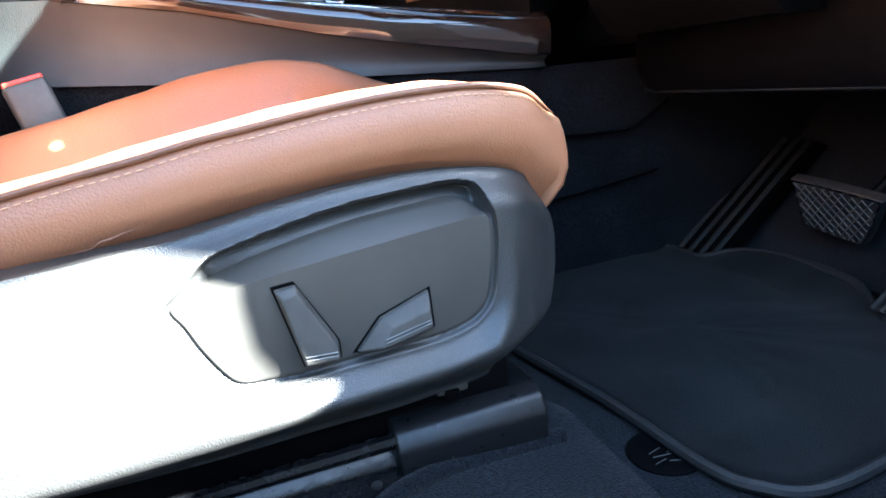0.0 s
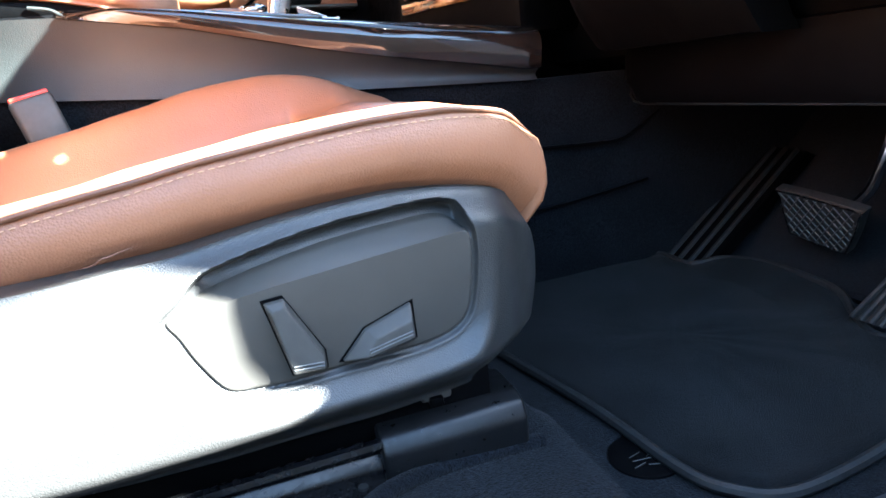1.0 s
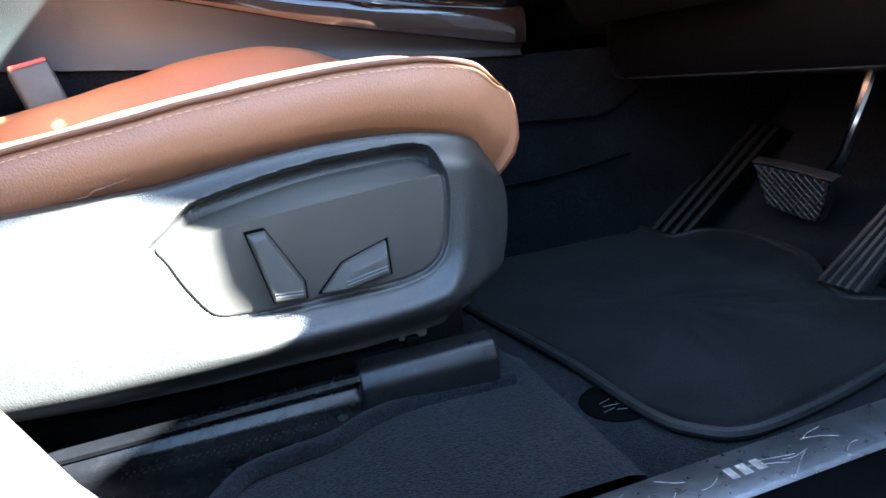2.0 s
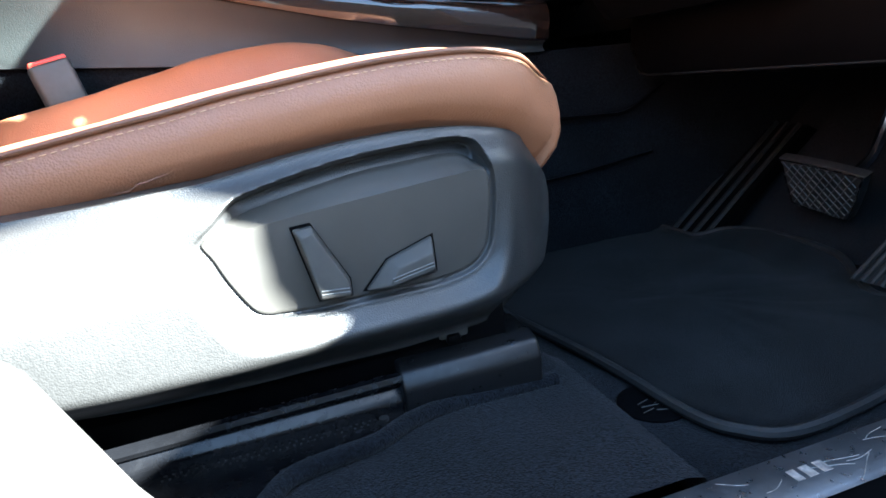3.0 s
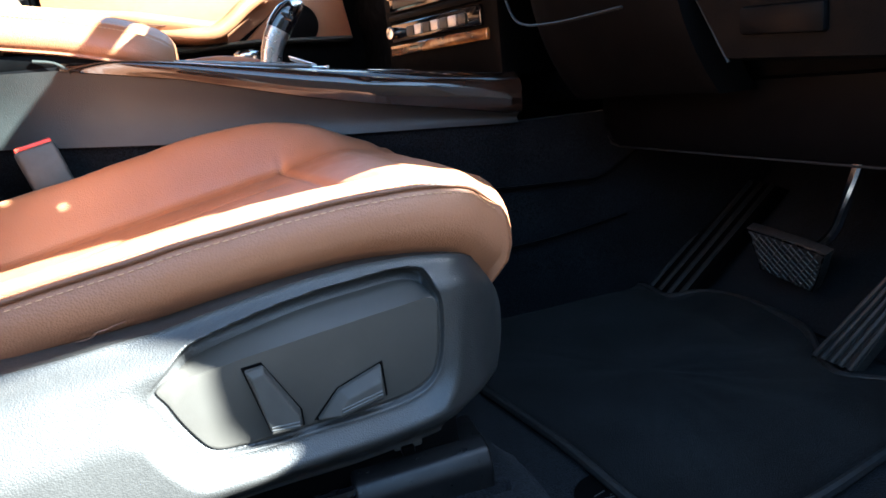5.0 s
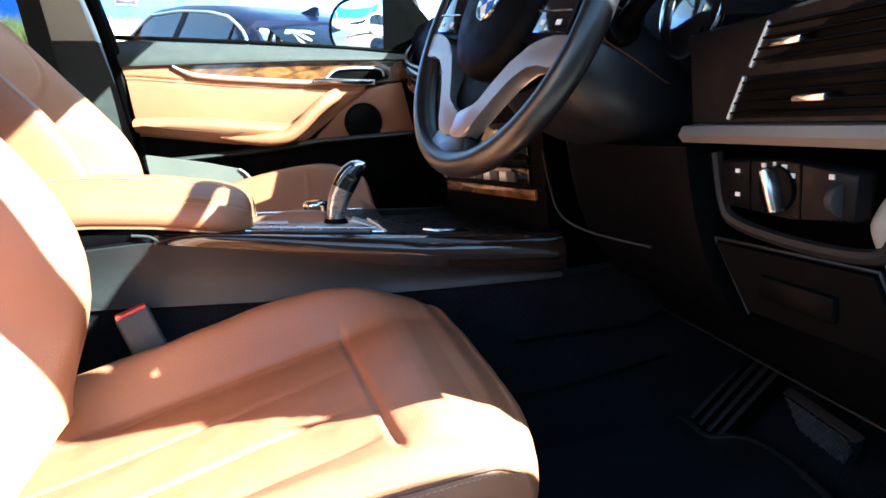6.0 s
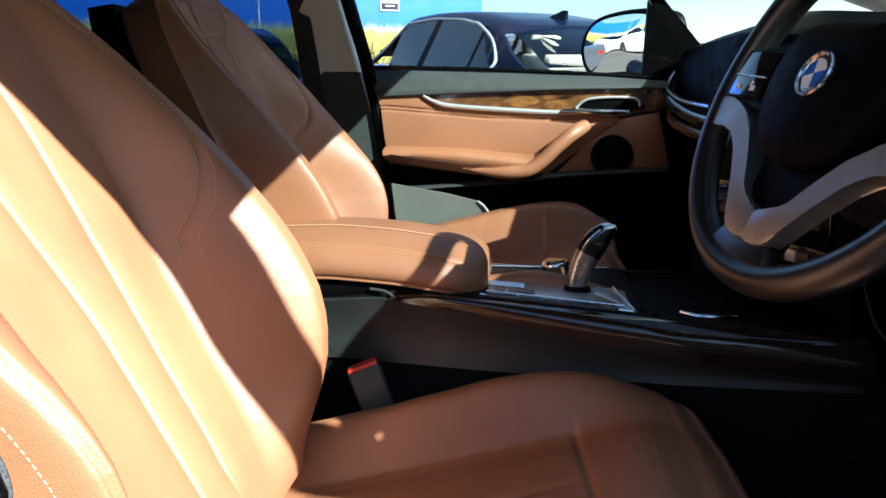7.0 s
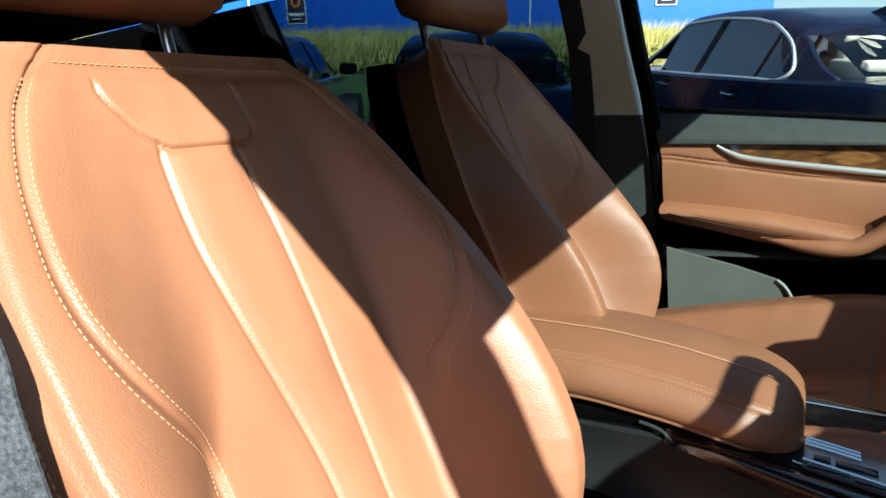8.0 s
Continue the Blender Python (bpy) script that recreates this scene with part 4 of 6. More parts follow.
controller = thing("control_knob", (0.055, 0.735, 0.885), "round silver and black control knob on the console", "control knob")
part("ring", lathe([(0.030, 0), (0.030, 0.004), (0.026, 0.006)], (0.056, 0.738, top_z(0.056) + 0.002)), GLOSSBLACK, controller)
part("knob", lathe([(0.020, 0.004), (0.0195, 0.018), (0.021, 0.020), (0.021, 0.025), (0.0185, 0.028), (0.002, 0.0285)], (0.056, 0.738, top_z(0.056) + 0.002)), CHROME, controller)
part("cap", lathe([(0.016, 0.028), (0.015, 0.0305), (0.002, 0.031)], (0.056, 0.738, top_z(0.056) + 0.002)), GLOSSBLACK, controller)

shifter = thing("gear_selector", (0.075, 0.675, 0.875), "curved gear selector in silver and gloss black", "gear lever")
zt = top_z(0.077)


def sel_ring(c, rx, ry, tilt):
    m = Matrix.Translation(c) @ Matrix.Rotation(tilt, 4, "Y")
    return [m @ Vector((rx * math.copysign(abs(math.cos(a)) ** 0.75, math.cos(a)), ry * math.copysign(abs(math.sin(a)) ** 0.75, math.sin(a)), 0)) for a in [2 * math.pi * i / 24 for i in range(24)]]


LEVERSILVER = mat("lever_satin_silver", (0.36, 0.34, 0.32), 0.28, 0.85, 0.03, 8, 0, rough_vary=0.02)
part("gaiter", loft([sel_ring((0.083, 0.678, zt), 0.021, 0.018, 0), sel_ring((0.084, 0.678, zt + 0.010), 0.0165, 0.0145, 0.1)]), BLACK, shifter)
part("neck", loft([sel_ring((0.083, 0.678, zt + 0.006), 0.0152, 0.0130, 0.12), sel_ring((0.088, 0.678, zt + 0.026), 0.0158, 0.0135, 0.28), sel_ring((0.096, 0.679, zt + 0.045), 0.0172, 0.0150, 0.48), sel_ring((0.103, 0.680, zt + 0.056), 0.0180, 0.0158, 0.55)]), LEVERSILVER, shifter, "satin silver neck")
grip = part("grip", loft([sel_ring((0.1025, 0.680, zt + 0.0555), 0.0184, 0.0160, 0.55), sel_ring((0.110, 0.681, zt + 0.067), 0.0188, 0.0168, 0.66), sel_ring((0.119, 0.681, zt + 0.078), 0.0178, 0.0165, 0.82), sel_ring((0.129, 0.682, zt + 0.086), 0.0142, 0.0145, 1.0)]), GLOSSBLACK, shifter, "gloss black grip")
part("grip_line", tube(spline([(0.094, 0.6655, zt + 0.068), (0.106, 0.6640, zt + 0.082), (0.120, 0.6665, zt + 0.092)], 5), 0.0011, 6), CHROME, grip)
part("release_button", moved(box(-0.010, 0.010, -0.003, 0.003, -0.006, 0.006, 0.002), Matrix.Translation((0.118, 0.6655, zt + 0.074)) @ Matrix.Rotation(radians(48), 4, "Y")), GLOSSBLACK, grip)
part("cap", loft([sel_ring((0.1285, 0.682, zt + 0.0855), 0.0145, 0.0147, 1.0), sel_ring((0.137, 0.682, zt + 0.089), 0.0105, 0.012, 1.15), sel_ring((0.144, 0.682, zt + 0.090), 0.004, 0.007, 1.3)]), CHROME, shifter, "chrome cap")

armrest = thing("padded_armrest", (-0.3, 0.705, 0.91), "padded tan leather armrest over the console", "armrest")


ARM_LINE = [(-0.60, 0.998), (-0.417, 0.996), (-0.27, 0.988), (-0.18, 0.974), (-0.095, 0.954), (-0.06, 0.940), (-0.045, 0.930)]
ARM_SECTION = [(0.112, -0.045), (0.108, -0.028), (0.098, -0.014), (0.075, -0.005), (0.04, -0.001), (0.0, 0.0), (-0.02, -0.001), (-0.05, -0.007), (-0.075, -0.015), (-0.085, -0.0195), (-0.094, -0.029), (-0.100, -0.040), (-0.102, -0.052), (-0.097, -0.062), (-0.08, -0.068), (0.08, -0.068), (0.105, -0.060)]


def arm_at(x, yy, dz):
    """A point of the pad: yy across, dz under the crown, drawn in towards the nose."""
    e = min(1.0, (-0.045 - x) / 0.075)
    w = 0.42 + 0.58 * math.sqrt(max(0.0, 1 - (1 - e) ** 2))
    h = min(1.0, (-0.045 - x) / 0.022)
    deep = -0.034 + (dz + 0.034) * (0.45 + 0.55 * math.sqrt(max(0.0, 1 - (1 - h) ** 2)))
    return Vector((x, 0.727 + yy * w, soft(ARM_LINE, x, 0.02) + deep))


def arm_ring(x):
    ring = []
    for p in spline([(0, a, b) for a, b in ARM_SECTION], 5, True):
        crease = 0.0022 * bump(p.y, -0.085, 0.0025) + 0.0012 * bump(p.y, -0.02, 0.002)
        ring.append(arm_at(x, p.y, p.z - (crease if p.z > -0.04 else 0.0)))
    return ring


axs = [-0.0452, -0.0457, -0.0465, -0.048, -0.050, -0.053, -0.057, -0.062, -0.068, -0.076, -0.085] + steps(-0.095, -0.60, 60)
pad = part("pad", loft([arm_ring(x) for x in axs]), LEATHER, armrest, "", 60)
part("top_seam", tube([arm_at(x, -0.02, -0.0006) for x in steps(-0.59, -0.075, 60)], 0.0009, 6), STITCH, pad, "raised pale seam")
for yy, dz in ((-0.0795, -0.0166), (-0.0900, -0.0238)):
    stitches([arm_at(x, yy, dz + 0.0006) for x in steps(-0.58, -0.075, 90)], STITCH, pad, 0.0034, 0.0018, 0.00045)
part("lid_base", prism([(0.638, 0.892), (0.638, 0.912), (0.81, 0.918), (0.81, 0.892)], "x", -0.60, -0.075, 0.004), BLACK, armrest, "black hinge base")

# ---- far front door ----
door = thing("passenger_door", (0.0, 1.40, 0.45), "closed passenger door trimmed in tan leather and walnut", "car door")
BELT_LOW = [(-0.33, 1.190), (-0.189, 1.182), (0.098, 1.164), (0.34, 1.144)]
BELT_TOP = [(-0.37, 1.258), (-0.011, 1.214), (0.21, 1.184), (0.36, 1.158)]
STRIP = [(-0.215, 1.180), (-0.19, 1.164), (-0.154, 1.151), (-0.05, 1.133), (0.098, 1.111), (0.16, 1.108), (0.26, 1.096)]
ARM_TOP = [(-0.31, 1.067), (-0.13, 1.046), (0.024, 1.016), (0.05, 1.02)]
REAR = [(0.40, -0.305), (0.92, -0.313), (1.046, -0.319), (1.153, -0.321), (1.246, -0.338), (1.373, -0.354)]


def rear_x(z):
    return lerp(REAR, z)


def belt(x, t):
    za, zb = lerp(BELT_LOW, x), lerp(BELT_TOP, x)
    return (x if x > -0.31 else rear_x(za + (zb - za) * t), 1.315 + 0.055 * t ** 1.5 - 0.006 * math.sin(math.pi * t), za + (zb - za) * t)


part("belt_pad", slab(belt, steps(-0.325, 0.36, 50), steps(0, 1, 12), (0, 0.05, -0.01)), GREYTRIM, door, "dark grey soft belt pad")


def insert(x, t):
    za, zb = lerp(STRIP, x), lerp(BELT_LOW, x)
    return (x, 1.324 + 0.003 * t, za + (zb - za) * t - 0.002)


part("wood_insert", slab(insert, steps(-0.205, 0.34, 50), steps(0, 1, 8), (0, 0.01, 0)), WOOD, door, "glossy burr walnut insert")
part("chrome_strip", tube(spline([(x, 1.318, z) for x, z in STRIP], 8), [0.003 + 0.003 * ss(0, 0.3, k / 48) * (1 + 0.6 * ss(0.7, 0.9, k / 48)) for k in range(49)], 10), SILVER, door, "satin silver trim strip")
part("handle_recess", prism([(0.14, 1.112), (0.17, 1.138), (0.28, 1.130), (0.30, 1.105), (0.25, 1.095)], "y", 1.314, 1.33, 0.004), BLACK, door)
part("door_pull_lever", tube(spline([(0.11, 1.312, 1.113), (0.15, 1.306, 1.110), (0.20, 1.304, 1.104), (0.252, 1.310, 1.098)], 6), 0.0085, 10, section=[(math.cos(a), 0.75 * math.sin(a)) for a in [2 * math.pi * i / 12 for i in range(12)]]), CHROME, door, "chrome door handle")
part("handle_frame", tube(spline([(0.14, 1.312, 1.118), (0.175, 1.31, 1.136), (0.27, 1.312, 1.128), (0.285, 1.314, 1.108)], 6), 0.003, 8), SILVER, door)


def leather_panel(x, t):
    zb = lerp(STRIP, x) if x > -0.215 else lerp([(-0.33, 1.190), (-0.24, 1.186), (-0.215, 1.180)], x)
    za = lerp([(-0.33, 1.03), (-0.1, 0.98), (0.06, 0.965), (0.16, 1.03), (0.235, 1.075)], x)
    z = za + (zb - za) * t
    seam = lerp([(-0.33, 1.160), (-0.071, 1.114), (0.214, 1.078)], x)
    y = 1.324 - 0.008 * math.sin(math.pi * t) + 0.004 * (bump(z, seam, 0.003) + bump(z, seam + 0.008, 0.0025))
    return (x if x > -0.31 else rear_x(z), y, z)


part("leather_panel", slab(leather_panel, steps(-0.325, 0.235, 90), steps(0, 1, 70), (0, 0.02, 0)), LEATHER, door, "tan leather panel", 60)
for dz in (0.004, -0.005):
    stitches([(x, 1.315, lerp([(-0.33, 1.160), (-0.071, 1.114), (0.214, 1.078)], x) + dz + 0.004) for x in steps(-0.30, 0.20, 40)], STITCH, door, 0.003, 0.002, 0.0003)

# armrest shelf and pull
shelf = []
for x in steps(-0.318, 0.05, 24):
    zt = lerp(ARM_TOP, x)
    zb = lerp([(-0.32, 1.040), (-0.131, 0.994), (-0.005, 0.973), (0.05, 0.976)], x)
    dep = 0.055 + 0.01 * ss(-0.3, -0.1, x)
    shelf.append([(x, 1.33, zt + 0.004), (x, 1.32 - dep * 0.6, zt), (x, 1.32 - dep * 0.95, zt - 0.006), (x, 1.32 - dep, zt - 0.016), (x, 1.32 - dep * 0.95, (zt + zb) / 2), (x, 1.32 - dep * 0.7, zb), (x, 1.33, zb - 0.006)])
part("arm_shelf", loft(shelf), LEATHER, door, "tan leather arm shelf", 60)
part("grab_handle", tube(spline([(-0.13, 1.272, 1.004), (-0.06, 1.262, 0.990), (0.01, 1.258, 0.987), (0.05, 1.260, 1.004), (0.09, 1.264, 1.036), (0.13, 1.275, 1.063), (0.158, 1.305, 1.074)], 8), [0.0165 * (0.25 + 0.75 * ss(0, 14, k)) for k in range(49)], 14), LEATHER, door, "tan leather grab handle", 60)
part("shelf_seam", tube(spline([(-0.30, 1.263, 1.052), (-0.2, 1.257, 1.03), (-0.11, 1.255, 1.014), (-0.06, 1.262, 1.01)], 6), 0.0012, 6), SEAM, door)


def lower(x, t):
    zb = lerp([(-0.33, 1.035), (-0.1, 0.985), (0.06, 0.968), (0.16, 1.035), (0.235, 1.08), (0.36, 1.10)], x)
    z = 0.47 + (zb - 0.47) * t
    return (x if x > -0.30 else rear_x(z), 1.338, z)


part("lower_panel", slab(lower, steps(-0.325, 0.40, 40), steps(0, 1, 20), (0, 0.03, 0)), BLACK, door, "black lower door trim")
part("brown_surround", prism([(0.09, 0.972), (0.17, 1.04), (0.235, 1.083), (0.33, 1.09), (0.35, 0.96)], "y", 1.326, 1.337, 0.003), LEATHER, door, "brown trim round the loudspeaker")
spk = part("loudspeaker", disc((0.218, 1.322, 1.0), (0, -1, 0), 0.047, 0.012, 40, 0.002), BLACK, door, "round black loudspeaker grille")
part("speaker_ring", tube([(0.218 + 0.047 * math.cos(a), 1.316, 1.0 + 0.047 * math.sin(a)) for a in [2 * math.pi * i / 40 for i in range(40)]], 0.002, 6, True), DASH, spk)
part("pocket_rail", slab(lambda x, t: (x, 1.30 - 0.012 * math.sin(math.pi * t), lerp([(-0.3, 0.957), (-0.02, 0.957), (0.11, 0.962), (0.34, 0.955)], x) + 0.013 * t - 0.003), steps(-0.29, 0.34, 30), steps(0, 1, 6), (0, 0.03, 0)), GREYTRIM, door, "grey satin rail")


def pocket(x, t):
    zt = lerp([(-0.30, 0.984), (-0.174, 0.951), (-0.099, 0.926), (-0.085, 0.915), (-0.073, 0.889), (0.1, 0.86), (0.35, 0.85)], x)
    return (x, 1.245 + 0.025 * t, zt - (zt - 0.60) * t)


part("door_pocket", slab(pocket, steps(-0.30, -0.078, 24), steps(0, 1, 10), (0, 0.012, 0)), POCKET, door, "grey door pocket")
part("pocket_end", tube(spline([(-0.100, 1.244, 0.927), (-0.086, 1.243, 0.914), (-0.075, 1.243, 0.893), (-0.066, 1.245, 0.855)], 5), 0.003, 8), PALETRIM, door, "rounded pocket edge")
part("pocket_front", slab(pocket, steps(-0.076, 0.35, 24), steps(0, 1, 10), (0, 0.012, 0)), BLACK, door)
part("pane", loft([[(-0.34, 1.392, 1.20), (0.45, 1.392, 1.13), (0.45, 1.388, 1.13), (-0.34, 1.388, 1.20)], [(-0.40, 1.26, 1.62), (0.12, 1.22, 1.62), (0.12, 1.216, 1.62), (-0.40, 1.256, 1.62)]]), GLASS, door, "clear side window").visible_shadow = False
part("outer_skin", box(-0.32, 0.95, 1.40, 1.46, 0.36, 1.17, 0.02), BODY, door)
part("window_seal", tube(spline([(-0.345, 1.378, 1.262), (0.0, 1.378, 1.219), (0.34, 1.378, 1.168)], 8), 0.006, 6), BLACK, door)
part("corner_cover", loft([[(0.30, 1.375, 1.165), (0.50, 1.378, 1.145), (0.50, 1.39, 1.145), (0.30, 1.39, 1.165)], [(0.315, 1.345, 1.34), (0.345, 1.345, 1.345), (0.345, 1.36, 1.345), (0.315, 1.36, 1.34)]]), BLACK, door, "black mirror corner cover")

mirror = thing("wing_mirror", (0.30, 1.55, 1.25), "black wing mirror outside the passenger window", "car mirror")


def mirror_ring(k, dx):
    pts = [(1.52, 1.205), (1.56, 1.190), (1.70, 1.196), (1.745, 1.215), (1.76, 1.27), (1.735, 1.325), (1.68, 1.348), (1.58, 1.345), (1.53, 1.325), (1.515, 1.26)]
    c = (1.64, 1.268)
    sm = spline([(0, c[0] + (p[0] - c[0]) * k, c[1] + (p[1] - c[1]) * k) for p in pts], 5, True)
    return [(0.285 + dx - 0.70 * (p.y - 1.64), p.y, p.z) for p in sm]


part("housing", loft([mirror_ring(0.93, -0.004), mirror_ring(1.0, -0.006), mirror_ring(1.06, 0.0), mirror_ring(1.05, 0.03), mirror_ring(0.9, 0.08), mirror_ring(0.5, 0.11)]), BLACK, mirror)
part("mirror_glass", loft([mirror_ring(0.92, -0.001)] + [mirror_ring(k, -0.0045 - 0.0055 * (1 - (k / 0.92) ** 2)) for k in (0.92, 0.8, 0.68, 0.56, 0.44, 0.32, 0.20, 0.10, 0.01)]), MIRROR, mirror, "convex mirror glass", 60)
part("mirror_arm", tube(spline([(0.33, 1.39, 1.18), (0.32, 1.46, 1.185), (0.31, 1.54, 1.20)], 5), 0.022, 10), BLACK, mirror)

# ---- dashboard and steering wheel ----
dash = thing("dashboard", (0.6, 0.6, 0.8), "dark dashboard with silver trim strips and vents", "dashboard")


def dash_ring(y):
    far = ss(0.50, 0.95, y)
    s = 0.08 - 0.165 * far
    hood = bump(y, 0.33, 0.17)
    hi = 1.135 + 0.05 * hood + 0.075 * far + 0.014 * bump(y, 0.09, 0.05)
    return [(0.985, y, 1.175), (0.80, y, 1.185 + 0.02 * hood), (0.56 + s - 0.05 * hood, y, hi + 0.035), (0.475 + s - 0.03 * hood, y, hi + 0.012), (0.455 + s, y, hi - 0.02),
            (0.452 + s, y, 1.08), (0.448 + s, y, 1.0), (0.462 + s, y, 0.97), (0.466 + s, y, 0.92), (0.462 + s, y, 0.89), (0.46 + s, y, 0.80), (0.475 + s, y, 0.775), (0.56 + s, y, 0.745), (0.80, y, 0.73), (0.985, y, 0.72)]


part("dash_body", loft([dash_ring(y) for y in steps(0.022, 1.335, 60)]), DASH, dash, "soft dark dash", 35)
# near end: trim strip, vents, light switch, drawer
part("trim_strip", loft([[(0.418, y, 0.990), (0.413, y, 0.9975), (0.418, y, 1.006), (0.45, y, 1.008), (0.45, y, 0.988)] for y in steps(0.206, -0.03, 12)] + [[(0.418, -0.04, 0.995), (0.413, -0.042, 1.004), (0.418, -0.043, 1.013), (0.45, -0.043, 1.014), (0.45, -0.04, 0.99)], [(0.425, -0.055, 1.04), (0.42, -0.06, 1.045), (0.425, -0.066, 1.05), (0.45, -0.066, 1.05), (0.45, -0.055, 1.04)]]), SPOKE, dash, "satin silver trim strip")
part("vent_surround", loft([[(0.447, -0.045, 1.006), (0.447, 0.210, 1.006), (0.44, 0.210, 1.095), (0.44, -0.045, 1.105)], [(0.430, -0.04, 1.008), (0.430, 0.206, 1.008), (0.428, 0.204, 1.092), (0.428, -0.04, 1.10)]]), SATIN, dash, "black vent surround")
for z0, x0, hi in ((1.012, 0.145, 0.036), (1.056, 0.115, 0.034)):
    vent = part("air_vent", loft([[(0.4275, -0.035, z0), (0.4275, x0, z0), (0.4275, x0 - 0.022, z0 + hi), (0.4275, -0.035, z0 + hi)], [(0.445, -0.035, z0), (0.445, x0, z0), (0.445, x0 - 0.022, z0 + hi), (0.445, -0.035, z0 + hi)]]), BLACK, dash, "black air vent")
    part("vent_rim", tube([(0.426, x0, z0), (0.426, x0 - 0.022, z0 + hi)], 0.0024, 6), SILVER, vent)
    for k in range(4):
        z = z0 + 0.004 + k * hi / 4.2
        part("slat", box(0.418, 0.430, -0.034, x0 - 0.012 - 0.022 * (k / 4), z, z + 0.0022, 0.0006), DASH, vent)
    part("vent_tab", box(0.412, 0.424, 0.04 + (0.025 if z0 > 1.03 else 0.0) - 0.02, 0.072 + (0.025 if z0 > 1.03 else 0.0) - 0.02, z0 + 0.013, z0 + 0.0185, 0.001), CHROME, vent, "silver vent tab")
frame_pts = [(0.205, 0.975), (0.195, 0.925), (0.175, 0.905), (0.10, 0.896), (0.02, 0.898), (-0.005, 0.915), (-0.012, 0.975)]
part("switch_frame", tube([(0.458, p.x, p.y) for p in spline([(a, b, 0) for a, b in frame_pts], 6)], 0.007, 8), EDGE, dash)
lsw = part("light_switch", prism([(0.184, 0.924), (0.188, 0.945), (0.184, 0.970), (0.10, 0.972), (0.020, 0.966), (0.024, 0.926), (0.09, 0.921)], "x", 0.447, 0.466, 0.003), SATIN, dash, "satin black light switch panel")
part("panel_gap", box(0.4455, 0.448, 0.077, 0.079, 0.923, 0.971), BLACK, lsw)
part("panel_gap", box(0.4455, 0.448, 0.1405, 0.1425, 0.923, 0.971), BLACK, lsw)
part("knob_base", disc((0.445, 0.104, 0.947), (-1, 0, 0), 0.021, 0.006, 36, 0.001), BLACK, lsw)
part("rotary_knob", moved(box(-0.005, 0.009, -0.0045, 0.0045, -0.021, 0.021, 0.003, 3), Matrix.Translation((0.436, 0.102, 0.947)) @ Matrix.Rotation(radians(-20), 4, "X")), CHROME, lsw, "chrome rotary knob")
part("dimmer_wheel", disc((0.449, 0.038, 0.944), (0, 1, 0), 0.014, 0.008, 24, 0.001), RUBBER, lsw, "ribbed dimmer wheel")
for yy, zz, w in ((0.158, 0.960, 0.006), (0.158, 0.937, 0.006), (0.1225, 0.9672, 0.005), (0.1087, 0.9690, 0.003), (0.097, 0.9672, 0.006), (0.0875, 0.960, 0.006), (0.045, 0.962, 0.005)):
    part("symbol", box(0.4455, 0.4467, yy - w / 2, yy + w / 2, zz - 0.002, zz + 0.002), WHITE, lsw)
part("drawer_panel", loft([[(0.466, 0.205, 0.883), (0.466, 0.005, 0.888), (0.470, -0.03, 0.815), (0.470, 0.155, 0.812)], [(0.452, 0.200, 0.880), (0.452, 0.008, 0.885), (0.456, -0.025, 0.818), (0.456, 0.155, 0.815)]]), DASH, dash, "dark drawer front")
# lighter lines put the drawer's edge highlights into colour
part("drawer_edge", tube([(0.455, 0.205, 0.884), (0.455, 0.005, 0.889), (0.459, -0.032, 0.814)], 0.0018, 6), EDGE, dash)
part("drawer_edge", tube([(0.455, 0.205, 0.884), (0.458, 0.155, 0.811)], 0.0018, 6), EDGE, dash)
part("drawer_pull", moved(box(-0.004, 0.004, -0.045, 0.045, -0.012, 0.012, 0.003), Matrix.Translation((0.451, 0.085, 0.848))), BLACK, dash, "recessed drawer pull")
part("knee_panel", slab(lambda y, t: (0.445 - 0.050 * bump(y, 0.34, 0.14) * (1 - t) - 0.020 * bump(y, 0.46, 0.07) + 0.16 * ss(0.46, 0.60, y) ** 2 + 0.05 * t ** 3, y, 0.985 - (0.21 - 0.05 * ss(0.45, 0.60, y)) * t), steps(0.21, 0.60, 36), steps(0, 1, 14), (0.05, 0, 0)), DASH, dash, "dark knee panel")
part("knee_seam", tube(spline([(0.385, 0.51, 0.965), (0.382, 0.485, 0.92), (0.378, 0.44, 0.882), (0.385, 0.36, 0.871), (0.405, 0.25, 0.872)], 8), 0.0018, 6), EDGE, dash)
# the near end of the dash, set to the slope of the car's floor
NEAR_END = Matrix.Translation((0.0064, -0.0039, 0.0378)) @ Matrix(((1.0000, 0.0030, -0.0028), (-0.0030, 1.0000, 0.0025), (0.0028, -0.0025, 1.0000))).to_4x4() @ Matrix.Scale(0.96, 4)
# its face sweeps forward towards the door
SWEEP = Vector((0.017, -0.376, 0.993))
for ob in dash.children_recursive:
    if not ob.name.startswith("dash_body"):
        ob.data.transform(NEAR_END)
        for v in ob.data.vertices:
            v.co = SWEEP + (v.co - SWEEP) * (1 + 0.5 * max(0.0, 0.215 - v.co.y))
seal = [(0.500, -0.012, 1.03, 0.003), (0.502, 0.006, 0.985, 0.004), (0.503, 0.009, 0.970, 0.007), (0.501, 0.021, 0.950, 0.011), (0.498, 0.032, 0.918, 0.0145), (0.499, 0.024, 0.889, 0.012), (0.502, 0.011, 0.864, 0.010), (0.505, 0.004, 0.852, 0.006)]
seal_path = spline([(a, b, c) for a, b, c, _ in seal], 6)
seal_rings = []
